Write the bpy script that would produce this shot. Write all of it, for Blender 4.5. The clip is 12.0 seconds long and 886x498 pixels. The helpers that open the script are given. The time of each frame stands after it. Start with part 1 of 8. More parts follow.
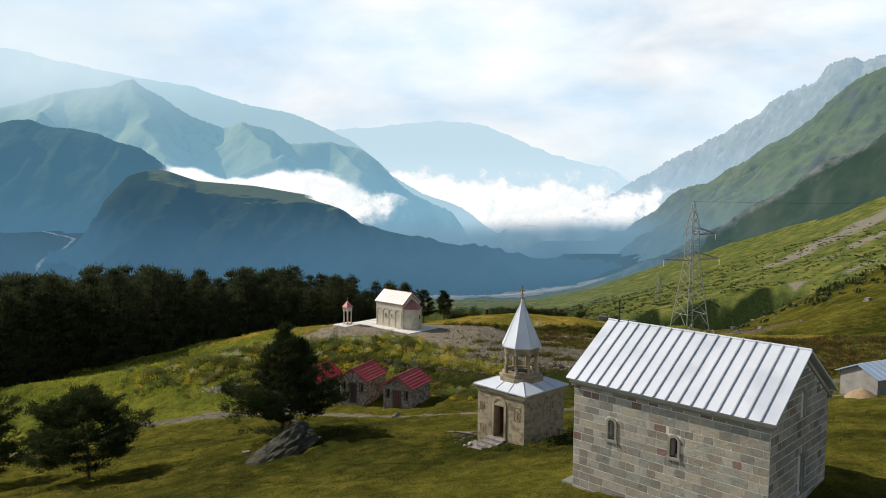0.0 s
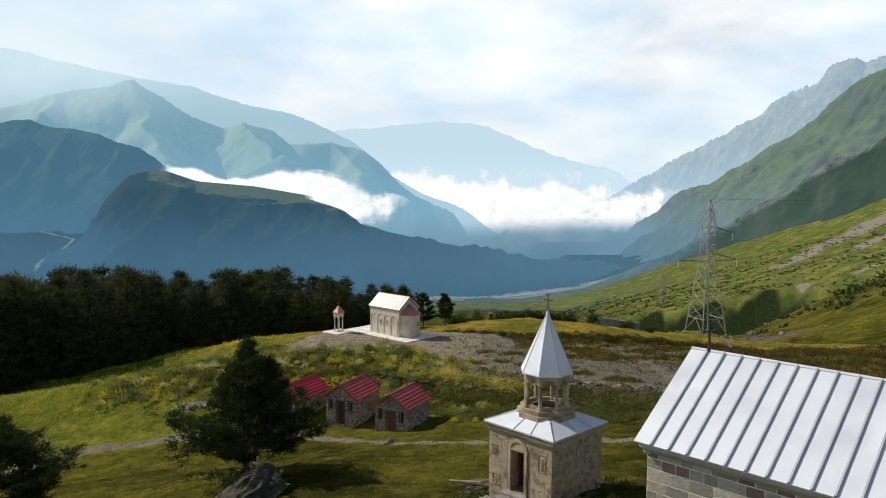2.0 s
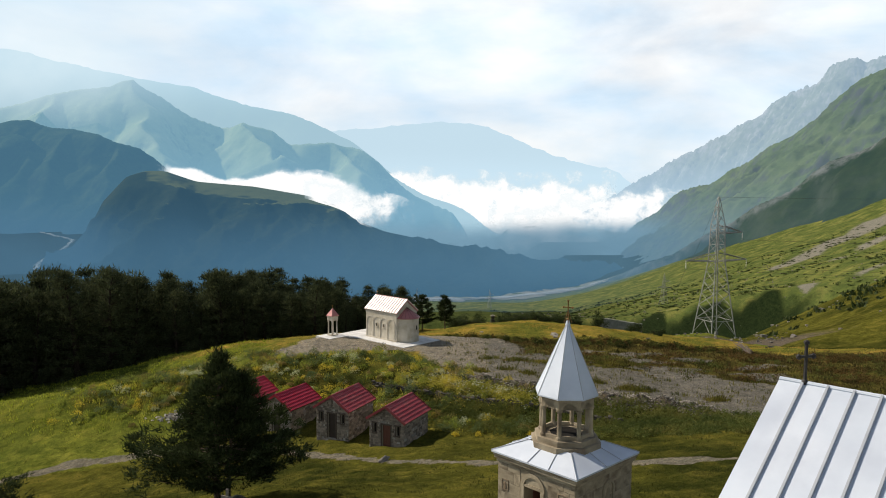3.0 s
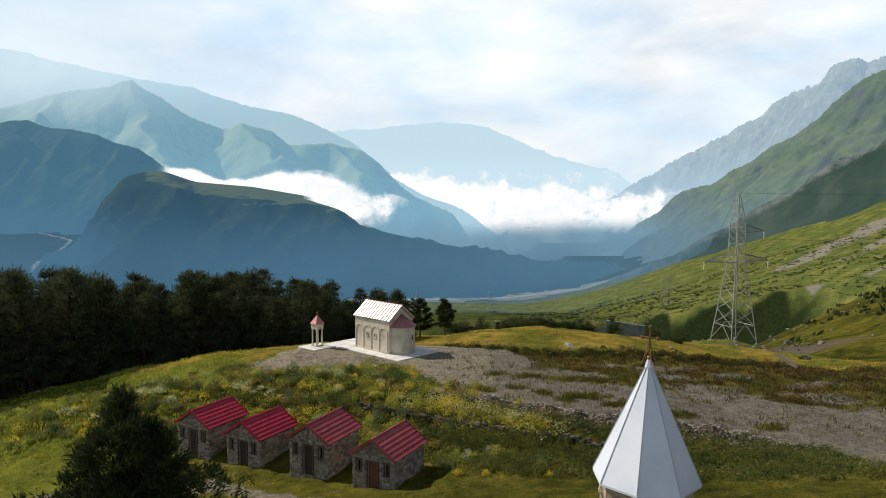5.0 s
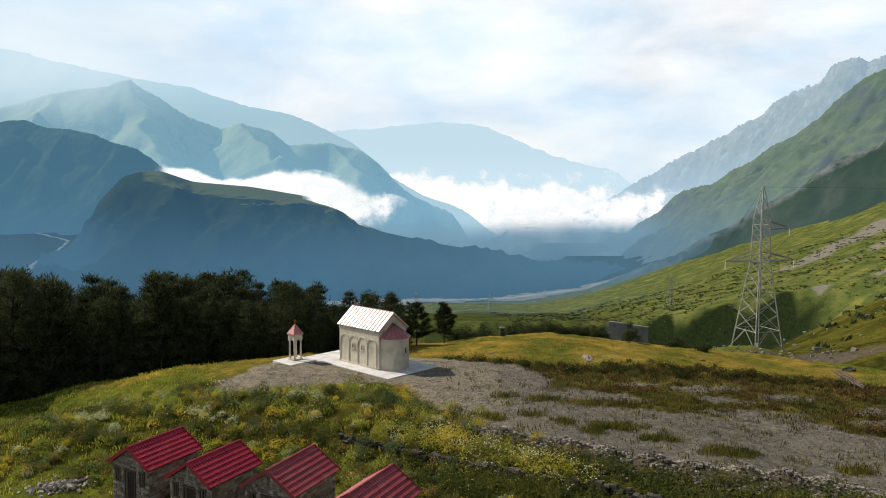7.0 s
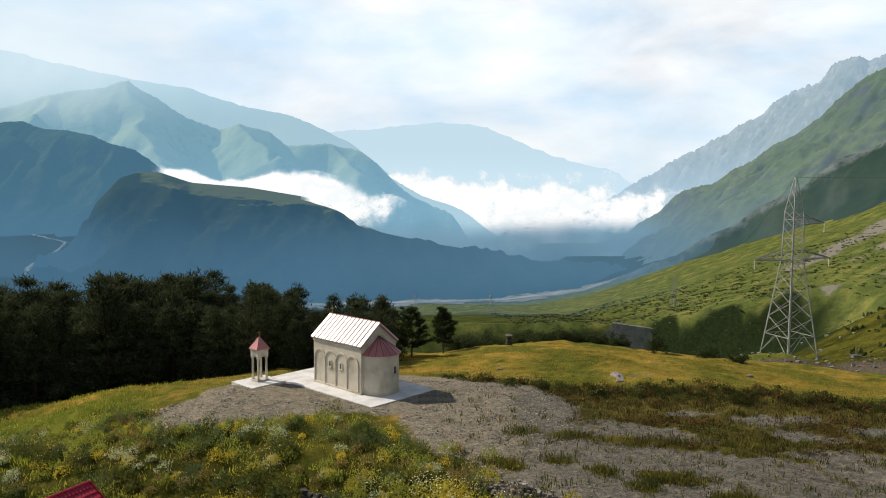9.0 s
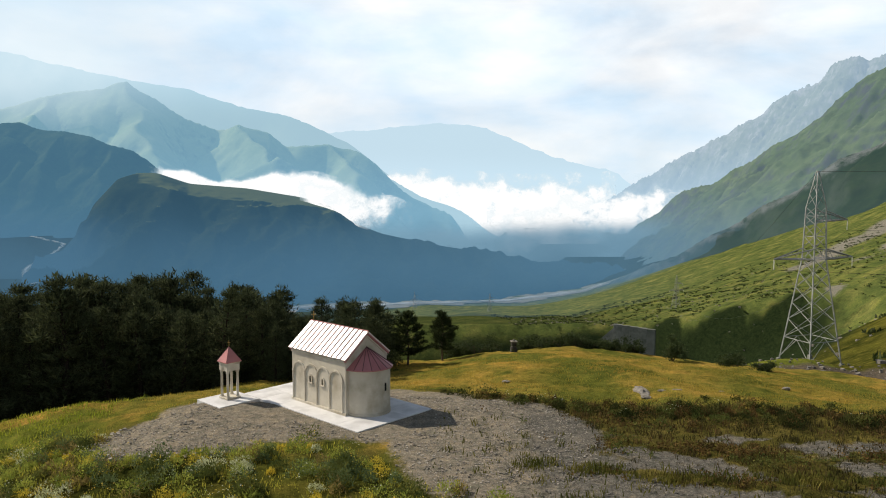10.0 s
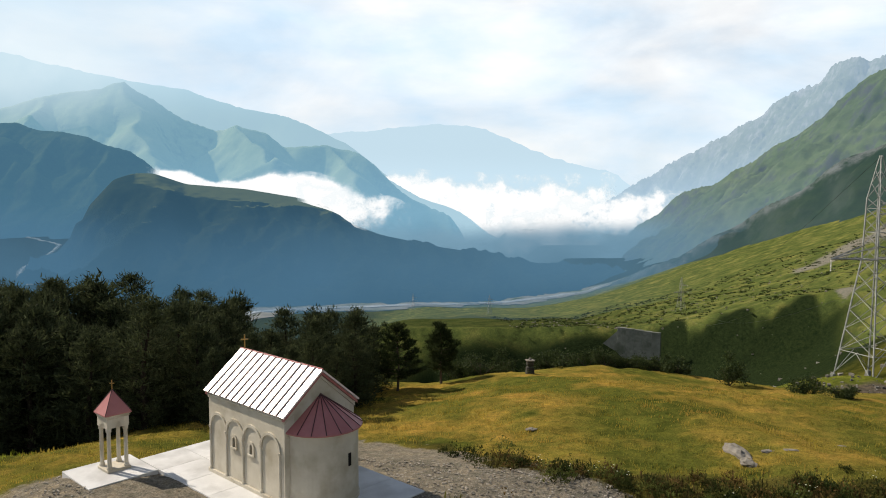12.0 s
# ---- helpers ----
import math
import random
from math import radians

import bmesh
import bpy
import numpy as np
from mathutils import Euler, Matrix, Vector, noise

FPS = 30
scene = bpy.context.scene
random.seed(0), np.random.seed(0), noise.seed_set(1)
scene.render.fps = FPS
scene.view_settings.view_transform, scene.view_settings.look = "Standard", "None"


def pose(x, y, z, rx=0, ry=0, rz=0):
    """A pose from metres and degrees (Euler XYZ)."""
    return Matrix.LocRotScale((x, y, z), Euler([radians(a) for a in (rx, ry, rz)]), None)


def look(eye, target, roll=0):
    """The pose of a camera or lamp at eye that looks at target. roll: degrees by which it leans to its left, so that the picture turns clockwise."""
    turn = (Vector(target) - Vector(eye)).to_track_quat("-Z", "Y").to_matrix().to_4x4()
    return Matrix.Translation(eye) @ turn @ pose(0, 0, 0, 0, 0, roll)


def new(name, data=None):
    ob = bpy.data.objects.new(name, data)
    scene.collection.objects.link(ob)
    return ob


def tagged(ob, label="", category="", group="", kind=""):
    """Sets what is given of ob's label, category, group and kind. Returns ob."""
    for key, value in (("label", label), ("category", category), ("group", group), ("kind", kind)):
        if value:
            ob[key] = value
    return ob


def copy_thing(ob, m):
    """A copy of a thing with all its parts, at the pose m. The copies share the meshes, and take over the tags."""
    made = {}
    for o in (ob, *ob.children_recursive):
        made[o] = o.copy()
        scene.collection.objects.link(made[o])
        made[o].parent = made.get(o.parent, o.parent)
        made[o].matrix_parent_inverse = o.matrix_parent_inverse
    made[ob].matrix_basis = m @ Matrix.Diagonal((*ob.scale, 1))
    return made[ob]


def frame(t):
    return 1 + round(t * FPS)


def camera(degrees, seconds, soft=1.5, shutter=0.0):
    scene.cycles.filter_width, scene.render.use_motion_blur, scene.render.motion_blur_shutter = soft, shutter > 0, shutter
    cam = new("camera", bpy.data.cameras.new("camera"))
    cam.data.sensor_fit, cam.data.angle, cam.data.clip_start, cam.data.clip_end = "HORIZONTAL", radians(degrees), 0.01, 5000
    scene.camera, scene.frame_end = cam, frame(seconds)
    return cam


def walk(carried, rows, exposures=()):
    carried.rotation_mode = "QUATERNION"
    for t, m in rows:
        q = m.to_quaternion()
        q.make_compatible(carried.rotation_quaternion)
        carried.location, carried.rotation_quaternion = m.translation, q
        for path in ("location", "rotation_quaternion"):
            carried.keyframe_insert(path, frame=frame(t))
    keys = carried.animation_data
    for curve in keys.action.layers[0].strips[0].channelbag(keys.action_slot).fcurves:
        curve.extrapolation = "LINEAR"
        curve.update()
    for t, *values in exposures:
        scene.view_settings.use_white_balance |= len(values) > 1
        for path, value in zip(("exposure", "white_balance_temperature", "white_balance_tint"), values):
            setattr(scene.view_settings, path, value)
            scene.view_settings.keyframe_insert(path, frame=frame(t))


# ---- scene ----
# ---------------------------------------------------------------- camera and its walk
cam = camera(62.5, 12.0, soft=1.0)
METRES, EYE, TILT, LEAN, TURN = 112.0, 20.0, -4.85, -0.38, 0.0
AHEAD = 0.6675      # the rows' way ahead, for this lens
ROWS = [
    (0.0, 0.0, 0.0, 0.0, -0.0, -0.0, -0.0),
    (0.5, 0.0002, 0.032, -0.0005, 0.01, 0.02, 0.01),
    (1.0, 0.0, 0.0643, -0.0011, 0.02, 0.02, -0.01),
    (1.5, -0.0001, 0.0979, -0.0013, 0.03, 0.04, -0.02),
    (2.0, -0.0002, 0.1321, -0.0017, 0.04, 0.05, -0.04),
    (2.5, -0.0002, 0.1678, -0.0024, 0.04, 0.06, -0.02),
    (3.0, -0.0002, 0.2021, -0.0025, 0.04, 0.07, -0.02),
    (5.0, 0.0001, 0.3474, -0.0042, 0.04, 0.11, -0.03),
    (5.5, 0.0001, 0.3844, -0.0047, 0.03, 0.11, -0.03),
    (6.0, 0.0002, 0.4224, -0.0052, 0.03, 0.12, -0.03),
    (6.5, 0.0003, 0.4609, -0.0057, 0.02, 0.12, -0.02),
    (7.0, 0.0005, 0.5002, -0.0061, 0.01, 0.12, -0.0),
    (9.0, 0.0015, 0.6728, -0.0098, -0.01, 0.16, 0.1),
    (9.5, 0.0018, 0.7219, -0.011, -0.03, 0.18, 0.12),
    (10.0, 0.0021, 0.7733, -0.012, -0.04, 0.21, 0.16),
    (10.5, 0.0022, 0.8274, -0.0129, -0.05, 0.23, 0.14),
    (11.0, 0.0026, 0.8835, -0.0139, -0.06, 0.24, 0.18),
    (11.5, 0.0019, 0.9408, -0.0143, -0.08, 0.27, 0.14),
    (12.0, 0.0021, 0.9998, -0.0154, -0.1, 0.28, 0.14),
]
EXPOSURE = 0.12
walk(cam, [(t, pose(0, 0, EYE, TILT, LEAN, TURN) @ pose(METRES * x, METRES * AHEAD * y, METRES * z, 90 + pitch / AHEAD, roll / AHEAD, yaw / AHEAD))
           for t, x, y, z, yaw, pitch, roll in ROWS])
scene.view_settings.exposure = EXPOSURE

# ---------------------------------------------------------------- world and sun
SUN_WAY = Vector((-0.72, 0.35, 0.66)).normalized()      # towards the sun
sun_elev = math.asin(SUN_WAY.z)
sun_azim = math.atan2(SUN_WAY.x, SUN_WAY.y)

world = bpy.data.worlds.new("world")
scene.world = world
world.use_nodes = True


def build_world():
    nt = world.node_tree
    nt.nodes.clear()
    N, L = nt.nodes.new, nt.links.new
    out, bg = N("ShaderNodeOutputWorld"), N("ShaderNodeBackground")
    sky = N("ShaderNodeTexSky")
    sky.sky_type, sky.sun_disc = "NISHITA", False
    sky.sun_elevation, sky.sun_rotation = sun_elev, sun_azim
    sky.altitude, sky.dust_density, sky.air_density = 1800, 1.2, 1.0
    co = N("ShaderNodeTexCoord")
    mp = N("ShaderNodeMapping")
    mp.inputs["Scale"].default_value = (1.0, 1.0, 2.6)
    L(co.outputs["Generated"], mp.inputs["Vector"])
    n1 = N("ShaderNodeTexNoise")
    n1.inputs["Scale"].default_value, n1.inputs["Detail"].default_value, n1.inputs["Roughness"].default_value = 3.1, 7, 0.55
    n1.inputs["Distortion"].default_value = 0.5
    L(mp.outputs["Vector"], n1.inputs["Vector"])
    r1 = N("ShaderNodeValToRGB")
    r1.color_ramp.elements[0].position, r1.color_ramp.elements[1].position = 0.36, 0.62
    r1.color_ramp.elements[0].color, r1.color_ramp.elements[1].color = (0.74, 0.74, 0.74, 1), (1, 1, 1, 1)
    L(n1.outputs["Fac"], r1.inputs["Fac"])
    # cloud brightness
    n2 = N("ShaderNodeTexNoise")
    n2.inputs["Scale"].default_value, n2.inputs["Detail"].default_value = 5.0, 6
    L(mp.outputs["Vector"], n2.inputs["Vector"])
    r2 = N("ShaderNodeValToRGB")
    r2.color_ramp.elements[0].position, r2.color_ramp.elements[1].position = 0.35, 0.65
    r2.color_ramp.elements[0].color, r2.color_ramp.elements[1].color = (6.7, 8.3, 9.75, 1), (9.7, 9.8, 9.8, 1)
    L(n2.outputs["Fac"], r2.inputs["Fac"])
    mix = N("ShaderNodeMix")
    mix.data_type = "RGBA"
    # cloud cover thins out overhead
    sep, high = N("ShaderNodeSeparateXYZ"), N("ShaderNodeMapRange")
    L(co.outputs["Generated"], sep.inputs[0])
    L(sep.outputs["Z"], high.inputs["Value"])
    high.inputs["From Min"].default_value, high.inputs["From Max"].default_value = 0.25, 0.55
    high.inputs["To Min"].default_value, high.inputs["To Max"].default_value = 1.0, 0.08
    mul = N("ShaderNodeMath")
    mul.operation = "MULTIPLY"
    L(r1.outputs["Color"], mul.inputs[0])
    L(high.outputs["Result"], mul.inputs[1])
    L(mul.outputs[0], mix.inputs["Factor"])
    deep = N("ShaderNodeMix")
    deep.data_type, deep.blend_type = "RGBA", "MULTIPLY"
    deep.inputs["Factor"].default_value, deep.inputs["B"].default_value = 1.0, (0.66, 0.68, 0.7, 1)
    L(sky.outputs["Color"], deep.inputs["A"])
    L(deep.outputs["Result"], mix.inputs["A"])
    L(r2.outputs["Color"], mix.inputs["B"])
    L(mix.outputs["Result"], bg.inputs["Color"])
    bg.inputs["Strength"].default_value = 0.1
    L(bg.outputs["Background"], out.inputs["Surface"])


build_world()
sun_data = bpy.data.lights.new("sun", "SUN")
sun_data.energy, sun_data.angle, sun_data.color = 5.0, radians(0.6), (1.0, 0.9, 0.765)
sun = new("sun", sun_data)
sun.matrix_world = look((-200, 60, 200), Vector((-200, 60, 200)) - SUN_WAY)


# ---------------------------------------------------------------- materials
def material(name, colours, scale=1.0, rough=0.8, bump=0.2, bump_scale=8.0, metal=0.0, detail=6, wear=None, wear_scale=0.6, random_amount=0.0, spec=0.4, stretch=(1, 1, 1), island=0.0, trans=0.0):
    """Noise between the colours at one scale, patches of wear at another, fine relief; random_amount: brightness from piece to piece."""
    m = bpy.data.materials.new(name)
    m.use_nodes = True
    nt = m.node_tree
    N, L = nt.nodes.new, nt.links.new
    b = nt.nodes["Principled BSDF"]
    b.inputs["Roughness"].default_value, b.inputs["Metallic"].default_value = rough, metal
    b.inputs["Specular IOR Level"].default_value = spec
    co, mp = N("ShaderNodeTexCoord"), N("ShaderNodeMapping")
    mp.inputs["Scale"].default_value = stretch
    L(co.outputs["Object"], mp.inputs["Vector"])
    info = N("ShaderNodeObjectInfo")
    shift = N("ShaderNodeVectorMath")
    shift.operation = "MULTIPLY_ADD"
    L(info.outputs["Random"], shift.inputs[0])
    shift.inputs[1].default_value = (37, 19, 53)
    L(mp.outputs["Vector"], shift.inputs[2])
    n = N("ShaderNodeTexNoise")
    n.inputs["Scale"].default_value, n.inputs["Detail"].default_value, n.inputs["Roughness"].default_value = scale, detail, 0.6
    L(shift.outputs[0], n.inputs["Vector"])
    ramp = N("ShaderNodeValToRGB")
    els = ramp.color_ramp.elements
    k = len(colours)
    for i, c in enumerate(colours):
        p = 0.3 + 0.4 * i / max(1, k - 1)
        e = els[i] if i < 2 else els.new(p)
        e.position, e.color = p, (*c, 1)
    L(n.outputs["Fac"], ramp.inputs["Fac"])
    col = ramp.outputs["Color"]
    if wear:
        n2 = N("ShaderNodeTexNoise")
        n2.inputs["Scale"].default_value, n2.inputs["Detail"].default_value = wear_scale, 8
        L(shift.outputs[0], n2.inputs["Vector"])
        r2 = N("ShaderNodeValToRGB")
        r2.color_ramp.elements[0].position, r2.color_ramp.elements[1].position = 0.48, 0.68
        L(n2.outputs["Fac"], r2.inputs["Fac"])
        mx = N("ShaderNodeMix")
        mx.data_type = "RGBA"
        L(r2.outputs["Color"], mx.inputs["Factor"])
        L(col, mx.inputs["A"])
        mx.inputs["B"].default_value = (*wear, 1)
        col = mx.outputs["Result"]
    if random_amount or island:
        hs = N("ShaderNodeHueSaturation")
        mr = N("ShaderNodeMapRange")
        a = random_amount or island
        mr.inputs["To Min"].default_value, mr.inputs["To Max"].default_value = 1 - a, 1 + a
        if island:
            geo = N("ShaderNodeNewGeometry")
            L(geo.outputs["Random Per Island"], mr.inputs["Value"])
        else:
            L(info.outputs["Random"], mr.inputs["Value"])
        L(mr.outputs["Result"], hs.inputs["Value"])
        L(col, hs.inputs["Color"])
        col = hs.outputs["Color"]
    L(col, b.inputs["Base Color"])
    if trans:
        b.inputs["Transmission Weight"].default_value = 0.0
        tr = N("ShaderNodeBsdfTranslucent")
        L(col, tr.inputs["Color"])
        ms = N("ShaderNodeMixShader")
        ms.inputs[0].default_value = trans
        L(b.outputs[0], ms.inputs[1])
        L(tr.outputs[0], ms.inputs[2])
        L(ms.outputs[0], nt.nodes["Material Output"].inputs["Surface"])
    if bump:
        nb = N("ShaderNodeTexNoise")
        nb.inputs["Scale"].default_value, nb.inputs["Detail"].default_value = bump_scale, 5
        L(shift.outputs[0], nb.inputs["Vector"])
        bp = N("ShaderNodeBump")
        bp.inputs["Strength"].default_value, bp.inputs["Distance"].default_value = bump, 0.05
        L(nb.outputs["Fac"], bp.inputs["Height"])
        L(bp.outputs["Normal"], b.inputs["Normal"])
    return m


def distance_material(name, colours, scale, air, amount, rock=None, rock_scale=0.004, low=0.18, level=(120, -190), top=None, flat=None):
    """A far mountainside: grass and rock by noise, with the air's haze painted on as emission."""
    m = material(name, colours, scale=scale, rough=1.0, bump=0.0, detail=9, spec=0.0, wear=rock, wear_scale=rock_scale)
    nt = m.node_tree
    N, L = nt.nodes.new, nt.links.new
    for node in nt.nodes:
        if node.type == "TEX_NOISE":
            node.inputs["Roughness"].default_value, node.inputs["Detail"].default_value = 0.76, 12
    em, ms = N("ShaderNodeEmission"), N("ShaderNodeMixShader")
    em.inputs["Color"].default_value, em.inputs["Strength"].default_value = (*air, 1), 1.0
    # the painted haze lies thicker towards the valley floor, and under the clouds
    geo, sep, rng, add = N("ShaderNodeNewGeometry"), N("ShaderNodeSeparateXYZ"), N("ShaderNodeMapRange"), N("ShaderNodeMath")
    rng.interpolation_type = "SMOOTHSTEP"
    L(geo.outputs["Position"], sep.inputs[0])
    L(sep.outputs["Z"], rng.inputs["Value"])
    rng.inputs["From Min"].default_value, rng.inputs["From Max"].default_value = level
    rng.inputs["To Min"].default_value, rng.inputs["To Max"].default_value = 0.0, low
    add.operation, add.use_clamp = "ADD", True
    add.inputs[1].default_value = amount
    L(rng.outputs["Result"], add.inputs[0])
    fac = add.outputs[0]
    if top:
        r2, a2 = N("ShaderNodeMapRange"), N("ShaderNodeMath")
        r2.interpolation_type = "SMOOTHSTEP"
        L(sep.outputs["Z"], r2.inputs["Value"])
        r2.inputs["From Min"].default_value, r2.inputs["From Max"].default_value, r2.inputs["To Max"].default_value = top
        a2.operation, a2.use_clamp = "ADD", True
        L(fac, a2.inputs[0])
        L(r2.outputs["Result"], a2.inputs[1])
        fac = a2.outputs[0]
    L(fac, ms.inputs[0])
    b = nt.nodes["Principled BSDF"]
    # lighter green on level ground: the plateau top's sunlight put into the colour
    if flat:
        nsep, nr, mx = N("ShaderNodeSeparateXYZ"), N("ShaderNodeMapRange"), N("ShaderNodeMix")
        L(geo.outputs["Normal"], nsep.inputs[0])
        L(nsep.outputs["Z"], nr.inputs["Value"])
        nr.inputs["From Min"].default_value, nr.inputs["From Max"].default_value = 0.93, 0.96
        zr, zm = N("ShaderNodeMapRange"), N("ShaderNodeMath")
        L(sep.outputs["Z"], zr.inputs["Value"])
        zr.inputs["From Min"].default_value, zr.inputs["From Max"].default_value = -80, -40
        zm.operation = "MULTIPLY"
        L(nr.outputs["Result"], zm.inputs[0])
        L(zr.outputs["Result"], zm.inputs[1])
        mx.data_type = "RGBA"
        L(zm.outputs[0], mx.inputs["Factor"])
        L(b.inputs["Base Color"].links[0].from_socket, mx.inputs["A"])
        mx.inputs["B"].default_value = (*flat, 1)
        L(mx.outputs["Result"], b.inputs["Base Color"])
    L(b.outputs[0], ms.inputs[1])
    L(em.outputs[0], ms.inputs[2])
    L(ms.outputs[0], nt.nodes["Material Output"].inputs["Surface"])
    return m


M_ZINC = material("zinc_sheet", [(0.52, 0.57, 0.64), (0.6, 0.64, 0.7)], scale=0.8, rough=0.5, bump=0.08, bump_scale=3, metal=0.15, wear=(0.47, 0.51, 0.58))
M_SEAM = material("seam", [(0.33, 0.35, 0.38), (0.42, 0.44, 0.47)], scale=3, rough=0.5, metal=0.2, bump=0)
M_STONE = material("grey_stone", [(0.19, 0.185, 0.16), (0.31, 0.3, 0.26)], scale=2.5, rough=0.9, bump=0.5, bump_scale=14, wear=(0.31, 0.285, 0.225), wear_scale=0.7, random_amount=0.36)
M_MORTAR = material("mortar", [(0.52, 0.505, 0.45), (0.64, 0.62, 0.56)], scale=3, rough=0.95, bump=0.3)
M_TUFF = material("tan_stone", [(0.25, 0.205, 0.135), (0.38, 0.32, 0.22)], scale=1.6, rough=0.9, bump=0.4, wear=(0.15, 0.115, 0.075), wear_scale=1.0, random_amount=0.14)
M_CREAM = material("cream_stone", [(0.48, 0.43, 0.335), (0.58, 0.53, 0.43)], scale=1.2, rough=0.85, bump=0.15, wear=(0.38, 0.33, 0.24), wear_scale=0.8)
M_SLAB = material("pale_concrete", [(0.55, 0.54, 0.52), (0.66, 0.65, 0.63)], scale=0.9, rough=0.9, bump=0.15, wear=(0.45, 0.44, 0.42), wear_scale=0.7)
M_PINK = material("pink_roof", [(0.36, 0.125, 0.115), (0.45, 0.18, 0.165)], scale=1.0, rough=0.42, bump=0.04, metal=0.1)
M_PINK_SEAM = material("pink_seam", [(0.055, 0.02, 0.019), (0.085, 0.03, 0.028)], scale=2, rough=0.5, bump=0)
M_RED = material("red_tile", [(0.3, 0.012, 0.03), (0.42, 0.02, 0.045)], scale=1.5, rough=0.45, bump=0.05, random_amount=0.12)
M_RUBBLE = material("rubble_stone", [(0.155, 0.125, 0.095), (0.32, 0.27, 0.215)], scale=4, rough=0.95, bump=0.5, random_amount=0.5)
M_HUT_MORTAR = material("hut_mortar", [(0.2, 0.18, 0.145), (0.3, 0.27, 0.22)], scale=4, rough=0.95, bump=0.4)
M_OLD_RED = material("faded_red_tile", [(0.25, 0.03, 0.04), (0.35, 0.055, 0.062)], scale=1.5, rough=0.5, bump=0.05, wear=(0.3, 0.08, 0.075), wear_scale=0.9, random_amount=0.14)
# near-black colour for the shade inside windows and the belfry shaft
M_DARK = material("opening_shade", [(0.012, 0.011, 0.01), (0.02, 0.018, 0.016)], scale=3, rough=0.9, bump=0, spec=0.05)
M_DOOR = material("brown_door", [(0.1, 0.035, 0.022), (0.15, 0.055, 0.035)], scale=3, rough=0.6, bump=0.15, stretch=(6, 6, 0.6))
M_IRON = material("dark_iron", [(0.03, 0.028, 0.026), (0.06, 0.055, 0.05)], scale=6, rough=0.6, metal=0.6, bump=0.1)
M_GOLD = material("weathered_gilt", [(0.16, 0.085, 0.035), (0.3, 0.16, 0.06)], scale=6, rough=0.4, metal=0.7, bump=0.05)
M_GILT = material("gilt", [(0.42, 0.25, 0.07), (0.6, 0.38, 0.12)], scale=6, rough=0.35, metal=0.6, bump=0.05)
M_STEEL = material("galvanised_steel", [(0.19, 0.195, 0.19), (0.36, 0.36, 0.34)], scale=2, rough=0.6, metal=0.4, bump=0.05)
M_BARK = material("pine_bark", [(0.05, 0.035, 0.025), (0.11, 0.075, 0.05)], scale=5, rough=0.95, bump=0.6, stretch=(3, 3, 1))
# darker copy of the bark: the wood's inner shade put into the colour
M_SHADED_BARK = material("shaded_bark", [(0.018, 0.014, 0.01), (0.04, 0.03, 0.022)], scale=5, rough=0.95, bump=0.4, stretch=(3, 3, 1), spec=0.05)
M_NEEDLE = material("pine_needles", [(0.019, 0.029, 0.01), (0.048, 0.06, 0.021)], scale=0.9, rough=0.85, bump=0, island=0.45, trans=0.25, spec=0.05)
M_NEEDLE_WOOD = material("wood_needles", [(0.024, 0.033, 0.015), (0.082, 0.094, 0.042)], scale=0.9, rough=0.85, bump=0, island=0.45, trans=0.3, spec=0.05)
M_ROCK = material("grey_rock", [(0.14, 0.13, 0.12), (0.32, 0.3, 0.28)], scale=2.2, rough=0.95, bump=0.6, random_amount=0.25)


# ---------------------------------------------------------------- mesh helpers
def mesh_object(name, bm, mat, parent=None, label="", smooth=False):
    me = bpy.data.meshes.new(name)
    bmesh.ops.recalc_face_normals(bm, faces=bm.faces)
    bm.to_mesh(me)
    bm.free()
    me.materials.append(mat)
    if smooth:
        me.shade_smooth()
    ob = new(name, me)
    if parent is not None:
        ob.parent = parent
    if label:
        ob["label"] = label
    return ob


def part(name, bm, mat, parent, label="", smooth=False):
    return mesh_object(name, bm, mat, parent, label, smooth)


def share(name, me, m, parent):
    """One more piece on the same mesh."""
    ob = new(name, me)
    ob.parent = parent
    ob.matrix_basis = m
    return ob


def add_box(bm, size, m=None, bevel=0.0, taper=1.0):
    """A box of that size round the origin of m, its top narrowed by taper."""
    made = bmesh.ops.create_cube(bm, size=1.0)["verts"]
    for v in made:
        k = taper if v.co.z > 0 else 1.0
        v.co = Vector((v.co.x * size[0] * k, v.co.y * size[1] * k, v.co.z * size[2]))
    if bevel:
        es = list({e for v in made for e in v.link_edges})
        out = bmesh.ops.bevel(bm, geom=es, offset=bevel, segments=1, affect="EDGES")
        made = list({v for f in out["faces"] for v in f.verts} | {v for v in made if v.is_valid})
    if m is not None:
        bmesh.ops.transform(bm, matrix=m, verts=[v for v in made if v.is_valid])
    return made


def add_prism(bm, outline, z0, z1, m=None):
    """An upright prism over a plan outline."""
    lo = [bm.verts.new((x, y, z0)) for x, y in outline]
    hi = [bm.verts.new((x, y, z1)) for x, y in outline]
    n = len(outline)
    for i in range(n):
        bm.faces.new((lo[i], lo[(i + 1) % n], hi[(i + 1) % n], hi[i]))
    bm.faces.new(lo[::-1])
    bm.faces.new(hi)
    if m is not None:
        bmesh.ops.transform(bm, matrix=m, verts=lo + hi)
    return lo + hi


def add_solid(bm, face, push):
    """A plate: the corners of a face, and the same pushed along a vector."""
    a = [bm.verts.new(p) for p in face]
    b = [bm.verts.new(Vector(p) + Vector(push)) for p in face]
    n = len(face)
    bm.faces.new(a)
    bm.faces.new(b[::-1])
    for i in range(n):
        bm.faces.new((a[i], b[i], b[(i + 1) % n], a[(i + 1) % n]))
    return a + b


